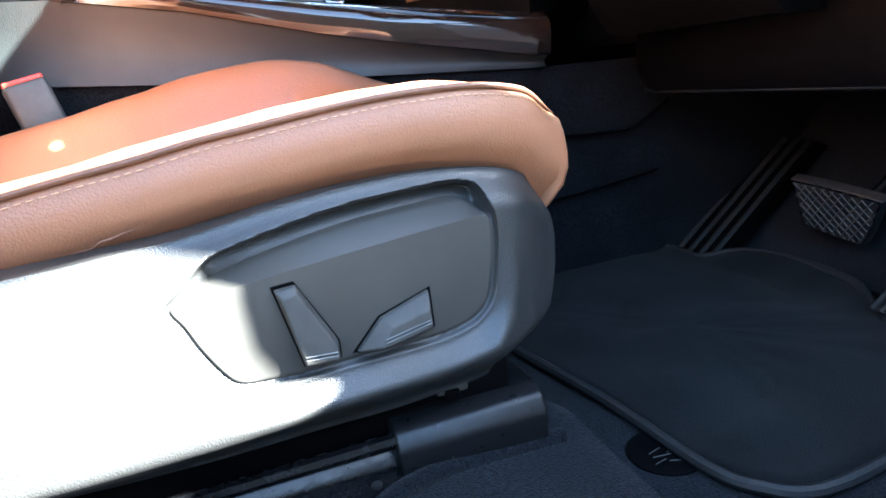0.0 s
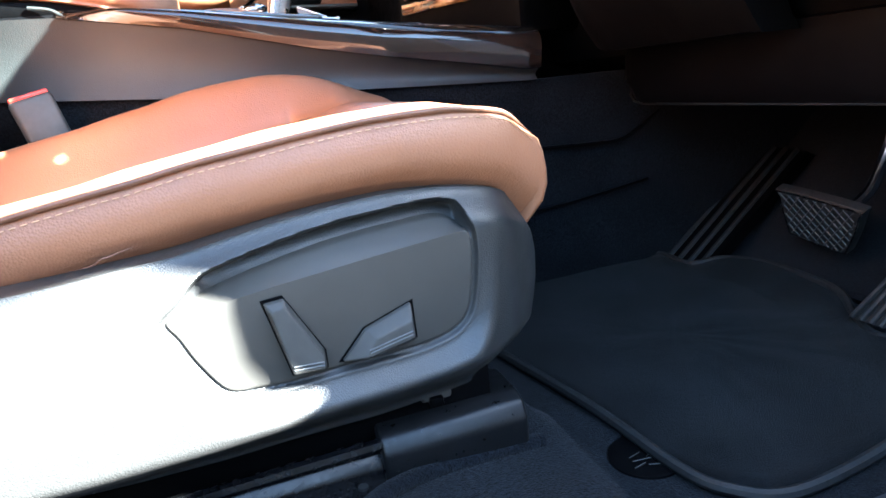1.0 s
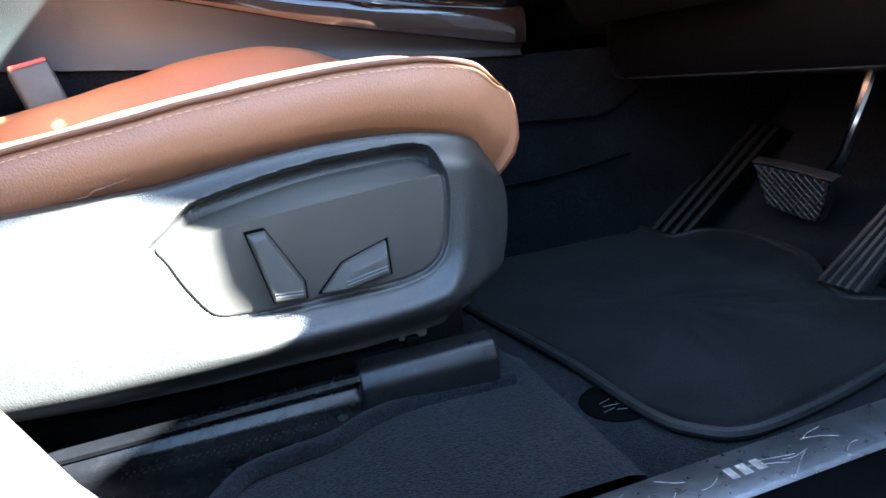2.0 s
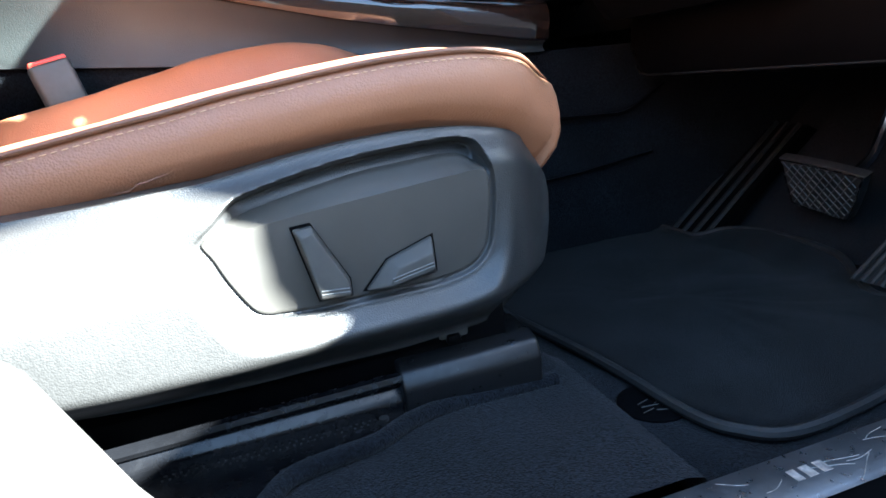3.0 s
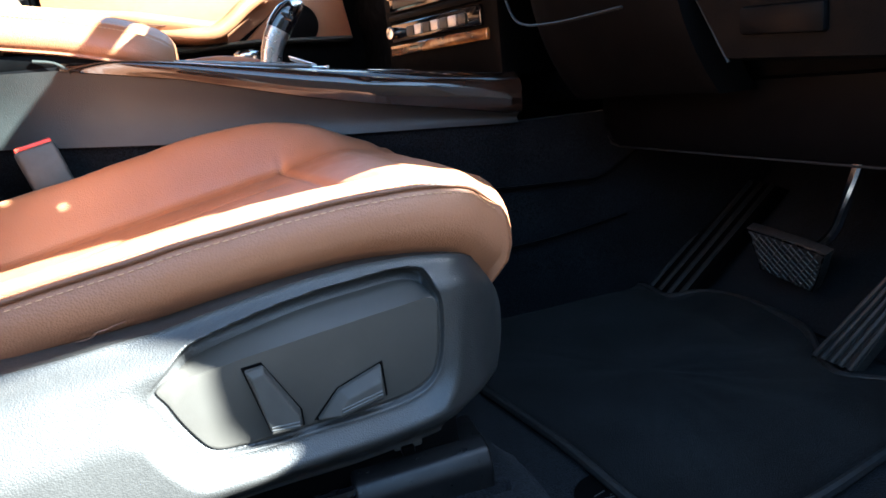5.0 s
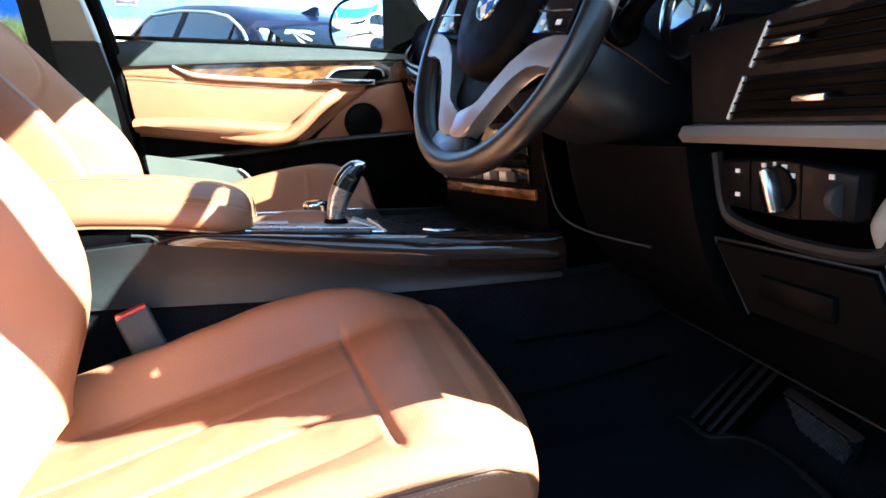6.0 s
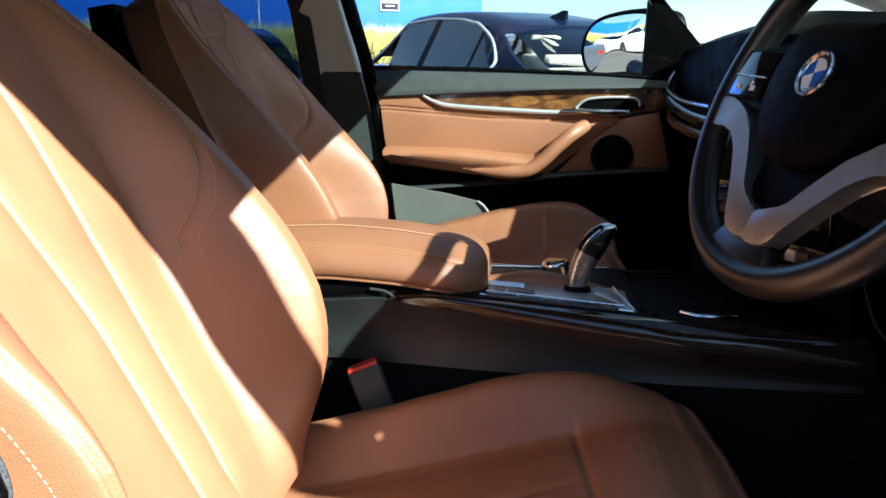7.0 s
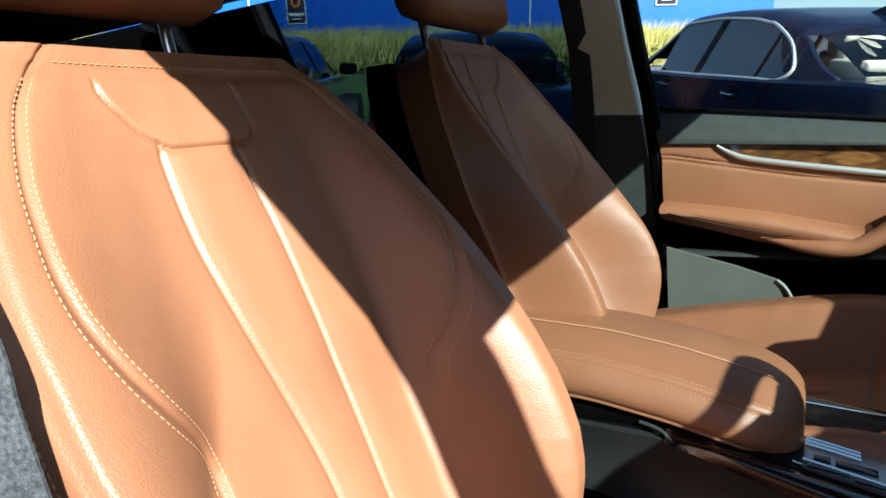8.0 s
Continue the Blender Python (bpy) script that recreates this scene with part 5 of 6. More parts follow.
for p in seal_path:
    r = lerp([(0.852, 0.004), (0.872, 0.010), (0.918, 0.0145), (0.95, 0.011), (0.985, 0.005), (1.03, 0.003)], p.z)
    seal_rings.append([(p.x + r * math.cos(2 * math.pi * k / 14), p.y + r * math.sin(2 * math.pi * k / 14), p.z) for k in range(14)])
SEAL_END = Matrix.Translation((0.0063, 0.0162, -0.0015)) @ Matrix(((1.0000, 0.0030, -0.0028), (-0.0030, 1.0000, 0.0025), (0.0028, -0.0025, 1.0000))).to_4x4() 
part("door_weatherstrip", moved(loft(seal_rings), SEAL_END), PALETRIM, dash, "pale grey door seal", 60)
part("end_cap", prism([(0.505, 0.004), (0.535, 0.022), (0.98, 0.022), (0.98, -0.075), (0.64, -0.060)], "z", 0.72, 1.13, 0.004), DASH, dash, "dark dash end")
part("binnacle_side", loft([[(0.40, 0.118, 1.10), (0.40, 0.130, 1.10), (0.56, 0.130, 1.09), (0.56, 0.118, 1.09)], [(0.41, 0.118, 1.17), (0.41, 0.130, 1.175), (0.56, 0.130, 1.21), (0.56, 0.118, 1.205)]]), DASH, dash)


def cover_section(y):
    up, in_ = 0.085 * ss(0.44, 0.62, y) ** 2, 0.14 * ss(0.46, 0.62, y) ** 2
    return [(0.535 + in_, y, 0.790), (0.533 + in_, y, 0.735 + up * 0.6), (0.545 + in_, y, 0.708 + up), (0.60 + in_, y, 0.699 + up), (0.98, y, 0.690 + up), (0.98, y, 0.79), (0.57 + in_, y, 0.80)]


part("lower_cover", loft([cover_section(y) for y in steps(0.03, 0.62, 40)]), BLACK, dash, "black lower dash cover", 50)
part("cover_edge", tube([(0.541 + 0.14 * ss(0.46, 0.62, y) ** 2, y, 0.7065 + 0.085 * ss(0.44, 0.62, y) ** 2) for y in steps(0.56, 0.035, 24)], 0.0014, 6), EDGE, dash)
# centre stack turned to the driver
stack_m = Matrix.Translation((0.352, 0.69, 0.94)) @ Matrix.Rotation(radians(20), 4, "Z")
stack = thing("centre_stack", (0.36, 0.70, 0.9), "gloss black centre stack with radio and climate controls", "car radio")
part("housing", moved(box(0.0, 0.16, -0.145, 0.145, -0.12, 0.20, 0.012), stack_m), DASH, stack)
part("radio_panel", moved(box(-0.006, 0.01, -0.115, 0.115, 0.008, 0.062, 0.003), stack_m), GLOSSBLACK, stack, "gloss black radio panel")
part("radio_buttons", moved(box(-0.010, 0.0, -0.10, 0.10, 0.014, 0.030, 0.002), stack_m), PLASTIC, stack)
for yy in (-0.072, 0.085):
    part("knob", moved(disc((-0.016, yy, 0.040), (-1, 0, 0), 0.014, 0.022, 28, 0.002), stack_m), CHROME, stack, "chrome radio knob")
part("slot", moved(box(-0.008, 0.0, -0.115, 0.115, -0.006, 0.004, 0.001), stack_m), BLACK, stack)
part("climate_panel", moved(box(-0.007, 0.01, -0.115, 0.115, -0.040, -0.010, 0.003), stack_m), GLOSSBLACK, stack)
for k in range(7):
    part("button", moved(box(-0.011, -0.004, -0.085 + 0.022 * k, -0.066 + 0.022 * k, -0.034, -0.018, 0.0015), stack_m), SILVER if k % 2 else PLASTIC, stack)
part("knob", moved(disc((-0.014, 0.098, -0.025), (-1, 0, 0), 0.010, 0.018, 24, 0.001), stack_m), CHROME, stack)
part("wood_strip", moved(box(-0.006, 0.01, -0.125, 0.125, -0.062, -0.044, 0.003), stack_m), WOOD, stack, "walnut strip")
part("screen_bezel", moved(box(0.01, 0.03, -0.14, 0.14, 0.075, 0.19, 0.006), stack_m), GLOSSBLACK, stack)
# far end of the dash
part("far_trim", tube(spline([(0.365, 0.90, 1.07), (0.352, 1.10, 1.085), (0.345, 1.25, 1.115), (0.365, 1.32, 1.15)], 8), 0.016, 10), GLOSSBLACK, dash, "gloss black dash trim")
part("far_wood", tube(spline([(0.362, 0.90, 1.045), (0.348, 1.10, 1.055), (0.342, 1.24, 1.075), (0.36, 1.315, 1.10)], 8), 0.012, 10), WOOD, dash, "walnut dash trim")
part("far_chrome", tube(spline([(0.352, 0.95, 1.103), (0.340, 1.15, 1.117), (0.338, 1.27, 1.145), (0.365, 1.325, 1.175)], 8), 0.005, 8), CHROME, dash)
# instruments
cluster = thing("instrument_cluster", (0.49, 0.32, 1.10), "instrument cluster with chrome dial rings", "instruments")
for yy in (0.235, 0.40):
    dial = part("dial", disc((0.452, yy, 1.118), (-1, 0, 0.25), 0.052, 0.012, 40, 0.001), GLOSSBLACK, cluster, "black dial")
    part("ring", moved(tube([(0.052 * math.cos(a), 0.052 * math.sin(a), 0) for a in [2 * math.pi * i / 48 for i in range(48)]], 0.0022, 6, True), Matrix.Translation((0.444, yy, 1.12)) @ Vector((-1, 0, 0.25)).to_track_quat("Z", "Y").to_matrix().to_4x4()), CHROME, dial)
    part("needle", tube([(0.443, yy - 0.005, 1.115), (0.440, yy + 0.025, 1.145)], 0.001, 6), WHITE, dial)
part("hood", slab(lambda y, t: (0.40 + 0.12 * t, y, 1.185 + 0.016 * t - 0.035 * abs((y - 0.32) / 0.2) ** 3), steps(0.13, 0.51, 24), steps(0, 1, 6), (0, 0, 0.012)), DASH, cluster)

wheel = thing("steering_wheel", (0.281, 0.332, 1.131), "black leather steering wheel with silver lower spoke", "steering wheel")
za = Vector((-math.cos(radians(27.7)) * math.cos(radians(13)), -math.cos(radians(27.7)) * math.sin(radians(13)), math.sin(radians(27.7))))
xa = Vector((0, 0, 1)).cross(za).normalized()
ya = za.cross(xa)
WM = Matrix.Translation((0.281, 0.332, 1.131)) @ Matrix((xa, ya, za)).transposed().to_4x4()
CM = WM.copy()
# the wheel stands turned a little to the right
WM = WM @ Matrix.Rotation(radians(-7.4), 4, "Z")
RIM = mat("black_wheel_leather", (0.006, 0.006, 0.007), 0.33, 0, 0.15, 20, 0.03, 700, rough_vary=0.03, spec=0.7)


def rim_ring(a):
    c, s = math.cos(a), math.sin(a)
    fat = 1 + 0.10 * (bump(a, 0.65, 0.35) + bump(a, math.pi - 0.65, 0.35))
    out = []
    for k in range(16):
        b = 2 * math.pi * k / 16
        rr = 0.1635 + 0.0145 * fat * math.cos(b)
        out.append((rr * c, rr * s - 0.004, 0.0150 * fat * math.sin(b)))
    return out


rings = [rim_ring(2 * math.pi * i / 96) for i in range(96)]
rings.append(rings[0])
rim_bm = loft(rings, True, False)
bmesh.ops.remove_doubles(rim_bm, verts=rim_bm.verts[:], dist=1e-6)
part("rim", moved(rim_bm, WM), RIM, wheel, "black leather rim", 80)
hubp = spline([(-0.082, 0.035, 0), (-0.05, 0.055, 0), (0.05, 0.055, 0), (0.082, 0.035, 0), (0.080, -0.015, 0), (0.05, -0.055, 0), (0.0, -0.070, 0), (-0.05, -0.055, 0), (-0.080, -0.015, 0)], 5, True)
hub = part("hub", moved(loft([[(p.x * k, p.y * k - 0.002, h) for p in hubp] for k, h in ((0.98, -0.04), (1.0, -0.01), (1.0, 0.004), (0.96, 0.014), (0.75, 0.021), (0.4, 0.024), (0.05, 0.025))]), WM), DASH, wheel, "black airbag cover", 60)
emblem = part("emblem", moved(disc((0, 0.005, 0.0245), (0, 0, 1), 0.019, 0.004, 36, 0.001), WM), CHROME, hub, "round badge with blue and white fields")
BADGEBLUE = mat("badge_blue", (0.02, 0.12, 0.5), 0.2, 0, 0.02, 10)
for k in range(4):
    a0 = k * math.pi / 2 + 0.3
    fan = [(0, 0.005)] + [(0.0125 * math.cos(a0 + i * math.pi / 16), 0.005 + 0.0125 * math.sin(a0 + i * math.pi / 16)) for i in range(9)]
    part("badge_field", moved(prism(fan, "z", 0.0265, 0.0272), WM), BADGEBLUE if k % 2 else WHITE, emblem)
part("badge_ring", moved(tube([(0.018 * math.cos(a), 0.005 + 0.018 * math.sin(a), 0.027) for a in [2 * math.pi * i / 36 for i in range(36)]], 0.0016, 6, True), WM), CHROME, emblem)
for s in (-1, 1):
    arm = part("spoke", moved(loft([[(s * x, y0, -0.016), (s * x, y1, -0.016), (s * x, y1, h), (s * x, y0, h)] for x, y0, y1, h in ((0.07, -0.03, 0.04, 0.008), (0.11, -0.026, 0.032, 0.008), (0.165, -0.02, 0.024, 0.004))]), WM), BLACK, wheel, "black wheel spoke")
    part("button_field", moved(box(min(s * 0.088, s * 0.148), max(s * 0.088, s * 0.148), -0.022, 0.026, 0.006, 0.013, 0.003), WM), GLOSSBLACK, arm)
    part("button_line", moved(tube([(s * 0.09, 0.0, 0.0135), (s * 0.146, 0.0, 0.0135)], 0.0009, 6), WM), CHROME, arm)
    for bx in (0.105, 0.132):
        part("symbol", moved(box(s * bx - 0.004, s * bx + 0.004, -0.014, -0.009, 0.0128, 0.0137), WM), WHITE, arm)
    bez = [(s * 0.157, -0.024), (s * 0.118, -0.026), (s * 0.082, -0.042), (s * 0.052, -0.074), (s * 0.028, -0.104), (s * 0.0, -0.112), (s * 0.0, -0.138), (s * 0.031, -0.136), (s * 0.048, -0.114), (s * 0.073, -0.082), (s * 0.104, -0.054), (s * 0.157, -0.052)]
    sm = [(p.x, p.y) for p in spline([(a, b, 0) for a, b in bez], 3, True)]
    part("lower_spoke", moved(prism(sm, "z", -0.006, 0.012, 0.002), WM), SPOKE, wheel, "satin silver lower spoke")
part("lower_block", moved(prism([(-0.034, -0.134), (0.034, -0.134), (0.046, -0.152), (0.040, -0.168), (-0.040, -0.168), (-0.046, -0.152)], "z", -0.008, 0.0095, 0.003), WM), RIM, wheel, "black leather block at the rim")
part("spoke_back", moved(loft([[(-0.04, -0.06, -0.012), (0.04, -0.06, -0.012), (0.04, -0.06, 0.002), (-0.04, -0.06, 0.002)], [(-0.032, -0.165, -0.010), (0.032, -0.165, -0.010), (0.032, -0.165, 0.003), (-0.032, -0.165, 0.003)]]), WM), BLACK, wheel)
column = thing("steering_column", (0.38, 0.30, 1.06), "black steering column shroud with stalks", "steering column")
cr = []
for d, w, h, dy in ((-0.03, 0.055, 0.055, 0.0), (-0.06, 0.085, 0.066, -0.008), (-0.10, 0.100, 0.070, -0.016), (-0.15, 0.100, 0.066, -0.02), (-0.22, 0.085, 0.055, -0.02)):
    cr.append([(w * math.copysign(abs(math.cos(a)) ** 0.7, math.cos(a)), dy + h * math.copysign(abs(math.sin(a)) ** 0.7, math.sin(a)), d) for a in [2 * math.pi * i / 32 for i in range(32)]])
COLUMN = mat("column_plastic", (0.011, 0.0115, 0.013), 0.42, 0, 0.1, 12, 0.15, 800)
part("shroud", moved(loft(cr), CM), COLUMN, column, "", 60)
part("shroud_gap", moved(tube([(0.086, -0.002, -0.05), (0.101, -0.010, -0.10), (0.101, -0.014, -0.16)], 0.0012, 6), CM), SEAM, column)
for s in (-1, 1):
    stalk = part("stalk", moved(tube(spline([(s * 0.085, 0.012, -0.085), (s * 0.115, 0.02, -0.072), (s * 0.150, 0.035, -0.058), (s * 0.175, 0.046, -0.05)], 6), 0.0105, 12), CM), BLACK, column, "black stalk")
    part("stalk_tip", moved(tube([(s * 0.165, 0.042, -0.053), (s * 0.187, 0.051, -0.046)], 0.0125, 12), CM), SILVER, stalk, "silver stalk tip")
    part("stalk_base", moved(disc((s * 0.093, 0.013, -0.082), (s * 1, 0.2, 0.3), 0.018, 0.02, 20, 0.002), CM), BLACK, column)

# ---- footwell ----
mat_outline = [(0.226, 0.40), (0.226, 0.335), (0.256, 0.168), (0.268, 0.047), (0.286, 0.008), (0.319, -0.012), (0.393, -0.008), (0.491, 0.010), (0.58, 0.030), (0.605, 0.075), (0.585, 0.13), (0.60, 0.17), (0.625, 0.22), (0.63, 0.32), (0.615, 0.39), (0.585, 0.43), (0.58, 0.50), (0.52, 0.525), (0.30, 0.505), (0.235, 0.46)]
mo = spline([(a, b, 0) for a, b in mat_outline], 5, True)
floor_mat = thing("floor_mat", (0.42, 0.25, 0.455), "dark velour floor mat with a stitched edge in the driver footwell", "floor mat")
mc = Vector((0.42, 0.25, 0))
rings = []
for k in (1.0, 0.985, 0.93, 0.84, 0.72, 0.58, 0.42, 0.26, 0.10, 0.01):
    ring = []
    for p in mo:
        q = mc + (p - mc) * k
        h = 0.461 + 0.004 * noise.noise(Vector((q.x * 14, q.y * 14, 2))) + 0.0015 * noise.noise(Vector((q.x * 60, q.y * 60, 5)))
        if k == 1.0:
            h -= 0.006
        ring.append((q.x, q.y, h + 0.03 * ss(0.56, 0.66, q.x)))
    rings.append(ring)
low = [(p.x, p.y, 0.446 + 0.03 * ss(0.56, 0.66, p.x)) for p in mo]
part("mat_top", loft([low] + rings), MATCARPET, floor_mat, "", 70)
part("mat_binding", tube([(p.x, p.y, 0.4585 + 0.03 * ss(0.56, 0.66, p.x)) for p in mo], 0.0052, 8, True), RUBBER, floor_mat, "dark bound edge")
clipm = thing("mat_fastener", (0.258, 0.08, 0.451), "round black plastic mat fastener on the carpet", "fastener")
part("disc", disc((0.258, 0.081, 0.4525), (0, 0, 1), 0.031, 0.004, 36, 0.0015), BLACK, clipm)
for k, (xa, ya, ln, lean) in enumerate(((0.246, 0.070, 0.012, 12), (0.252, 0.076, 0.016, -8), (0.262, 0.080, 0.010, 25), (0.268, 0.072, 0.014, 5), (0.258, 0.066, 0.011, -20), (0.250, 0.084, 0.013, 15))):
    c, d = math.cos(radians(lean)) * ln / 2, math.sin(radians(lean)) * ln / 2
    part("score", tube([(xa - c, ya - d, 0.4547), (xa + c, ya + d, 0.4547)], 0.0004, 5), PLASTIC, clipm)

brake = thing("brake_pedal", (0.655, 0.255, 0.55), "worn rubber brake pedal with a diamond pattern on a steel arm", "pedal")
BM = Matrix.Translation((0.652, 0.262, 0.551)) @ Matrix.Rotation(radians(-24), 4, "Y") @ Matrix.Rotation(radians(4), 4, "X")
padp = spline([(-0.051, 0.037, 0), (-0.056, 0.028, 0), (-0.056, -0.026, 0), (-0.049, -0.035, 0), (0.016, -0.039, 0), (0.029, -0.034, 0), (0.056, 0.024, 0), (0.051, 0.035, 0)], 3, True)
pad = part("pad", moved(loft([[(0.008, -p.x, p.y) for p in padp], [(-0.004, -p.x, p.y) for p in padp], [(-0.007, -p.x * 0.95, p.y * 0.93) for p in padp]]), BM), PEDAL, brake, "worn rubber pad")


def on_pad(x, z):
    hits = False
    for i in range(len(padp)):
        a, b = padp[i - 1] * 0.93, padp[i] * 0.93
        if (a.y > z) != (b.y > z) and x < a.x + (z - a.y) / (b.y - a.y) * (b.x - a.x):
            hits = not hits
    return hits


for lean in (-1, 1):
    for k in range(-7, 8):
        run = [(0.0125 * k + lean * 0.8 * z, z) for z in steps(-0.038, 0.038, 38)]
        run = [q for q in run if on_pad(*q)]
        if len(run) > 6:
            part("tread_rib", moved(tube([(-0.0078, -run[0][0], run[0][1]), (-0.0078, -run[-1][0], run[-1][1])], 0.0012, 5), BM), TREAD, pad)
part("pedal_rim", moved(tube([(-0.0065, -p.x * 0.97, p.y * 0.96) for p in padp], 0.0012, 5, True), BM), PAINTMETAL, brake)
part("arm", tube(spline([(0.664, 0.232, 0.575), (0.668, 0.215, 0.60), (0.674, 0.203, 0.655), (0.69, 0.195, 0.73), (0.72, 0.19, 0.80)], 6), 0.006, 8, section=[(1, 0.35), (0.35, 1), (-0.35, 1), (-1, 0.35), (-1, -0.35), (-0.35, -1), (0.35, -1), (1, -0.35)]), CHROME, brake, "bright steel arm")
gas = thing("accelerator_pedal", (0.61, 0.12, 0.48), "black ribbed accelerator pedal hinged at the floor", "pedal")


def gas_ring(t, dx):
    y0, y1 = 0.168 - 0.074 * t, 0.112 - 0.05 * t
    x, z = 0.585 + 0.06 * t, 0.472 + 0.145 * t
    return [(x + dx, y0, z), (x + dx, y1, z + 0.004), (x + dx + 0.014, y1, z), (x + dx + 0.014, y0, z - 0.004)]


part("plate", loft([gas_ring(t, 0) for t in steps(0, 1, 6)]), RUBBER, gas)
for k in range(5):
    f = (k + 0.5) / 5
    part("rib", tube([(0.582 + 0.06 * t, 0.168 - 0.074 * t + (-0.056 + 0.024 * t) * f, 0.473 + 0.145 * t) for t in steps(0.02, 0.98, 6)], 0.0032, 6), PEDAL, gas)
rest = thing("footrest", (0.72, 0.47, 0.46), "black ribbed footrest beside the tunnel", "footrest")
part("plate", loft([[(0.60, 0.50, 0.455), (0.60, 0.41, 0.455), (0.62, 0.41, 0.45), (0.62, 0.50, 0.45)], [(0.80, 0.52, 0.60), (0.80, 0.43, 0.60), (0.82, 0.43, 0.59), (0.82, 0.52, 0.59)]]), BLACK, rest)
for k in range(4):
    yy = 0.425 + 0.022 * k
    part("rib", tube([(0.602, yy, 0.459), (0.797, yy + 0.018, 0.601)], 0.004, 6), RUBBER, rest)
settle(part("toe_carpet", slab(lambda y, t: (0.66 + 0.30 * t, y, 0.45 + 0.27 * t + 0.01 * math.sin(9 * y)), steps(-0.08, 0.60, 20), steps(0, 1, 10), (0.03, 0, -0.03)), CARPET, car))
part("tunnel_seam", tube(spline([(0.33, 0.553, 0.66), (0.50, 0.549, 0.652), (0.56, 0.545, 0.655), (0.62, 0.54, 0.69)], 6), 0.003, 6), BLACK, car)
part("tunnel_seam", tube(spline([(0.30, 0.556, 0.56), (0.45, 0.552, 0.565), (0.60, 0.545, 0.585)], 6), 0.0025, 6), BLACK, car)

for ob in (floor_mat, clipm, brake, gas, rest):
    settle(ob)

# ---- driver's belt ----
belt_thing = thing("seat_belt", (-0.55, -0.03, 0.9), "grey woven seat belt hanging with its tongue beside the driver seat", "seat belt")


def strap(path, width, wdir, th=0.0012):
    wdir = Vector(wdir).normalized()
    rings = []
    pts = spline(path, 10)
    for i, p in enumerate(pts):
        d = (pts[min(i + 1, len(pts) - 1)] - pts[max(i - 1, 0)]).normalized()
        nrm = d.cross(wdir).normalized()
        rings.append([p + wdir * width / 2 + nrm * th, p - wdir * width / 2 + nrm * th, p - wdir * width / 2 - nrm * th, p + wdir * width / 2 - nrm * th])
    return loft(rings)


part("webbing", strap([(-0.66, 0.06, 1.56), (-0.50, 0.042, 1.38), (-0.385, 0.040, 1.21), (-0.364, 0.038, 1.15), (-0.343, 0.036, 1.089), (-0.319, 0.033, 1.032), (-0.292, 0.030, 0.975), (-0.30, 0.024, 0.93), (-0.36, 0.02, 0.78), (-0.42, 0.015, 0.56)], 0.047, (0.86, 0.5, 0.0)), WEB, belt_thing)
TM = Matrix.Translation((-0.272, 0.026, 0.975)) @ Matrix.Rotation(radians(20), 4, "Y") @ Matrix.Rotation(radians(-37), 4, "Z")
part("tongue", moved(box(-0.030, 0.026, -0.005, 0.006, -0.022, 0.014, 0.0045, 3), TM), BLACK, belt_thing, "black tongue")
part("tongue_blade", moved(box(-0.011, 0.011, -0.0012, 0.0012, -0.055, -0.02, 0.001), TM), CHROME, belt_thing, "steel blade")

carpet_edge = [(0.150, 0.050, 0.520), (0.079, 0.049, 0.524), (0.036, 0.039, 0.5265), (0.007, 0.023, 0.527), (-0.021, 0.019, 0.527), (-0.048, 0.013, 0.527), (-0.061, 0.002, 0.526), (-0.073, -0.02, 0.525), (-0.083, -0.075, 0.520)]
part("carpet_edge", tube(spline(carpet_edge, 5), 0.0065, 10), CARPET, car, "rolled carpet edge")
settle(bpy.data.objects["carpet_edge"])

# ---- the open driver's door, out of view ----
open_door = thing("driver_door", (0.95, -0.13, 0.5), "unseen open driver door that shapes the sunlight on the seat", "car door")
DD = Matrix.Translation((0.95, -0.13, 0)) @ Matrix.Rotation(math.atan2(-0.94, -0.342), 4, "Z")
part("panel", moved(prism([(0.0, 0.42), (1.05, 0.42), (1.10, 0.8), (1.08, 1.13), (0.0, 1.13)], "y", -0.05, 0.04, 0.01), DD), BODY, open_door, "grey outer skin")
part("upper_trim", moved(prism([(0.04, 1.02), (1.06, 1.02), (1.05, 1.125), (0.04, 1.125)], "y", 0.035, 0.055, 0.006), DD), GREYTRIM, open_door, "dark grey belt pad")
part("leather_panel", moved(prism([(0.04, 0.72), (1.07, 0.72), (1.06, 1.015), (0.04, 1.015)], "y", 0.035, 0.062, 0.008), DD), GREYTRIM, open_door, "dark grey door panel")
part("lower_trim", moved(prism([(0.04, 0.44), (1.04, 0.44), (1.07, 0.715), (0.04, 0.715)], "y", 0.035, 0.058, 0.006), DD), BLACK, open_door, "black lower trim")
# outline fitted to the sunlit patch it has to leave on the seat cover
part("window_frame", moved(prism([(0, 1.05), (0.374, 1.05), (0.378, 1.148), (0.384, 1.163), (0.398, 1.182), (0.405, 1.205), (0.407, 1.235), (0.406, 1.262), (0.418, 1.290), (0.434, 1.317), (0.46, 1.330), (0.482, 1.341), (0.555, 1.374), (0.753, 1.40), (1.0, 1.40), (1.05, 1.05), (1.11, 1.05), (1.08, 1.47), (0.70, 1.50), (0.532, 1.452), (0.416, 1.366), (0.30, 1.275), (0.225, 1.20), (0.17, 1.14), (0, 1.07)], "y", -0.008, 0.008), DD), BLACK, open_door)

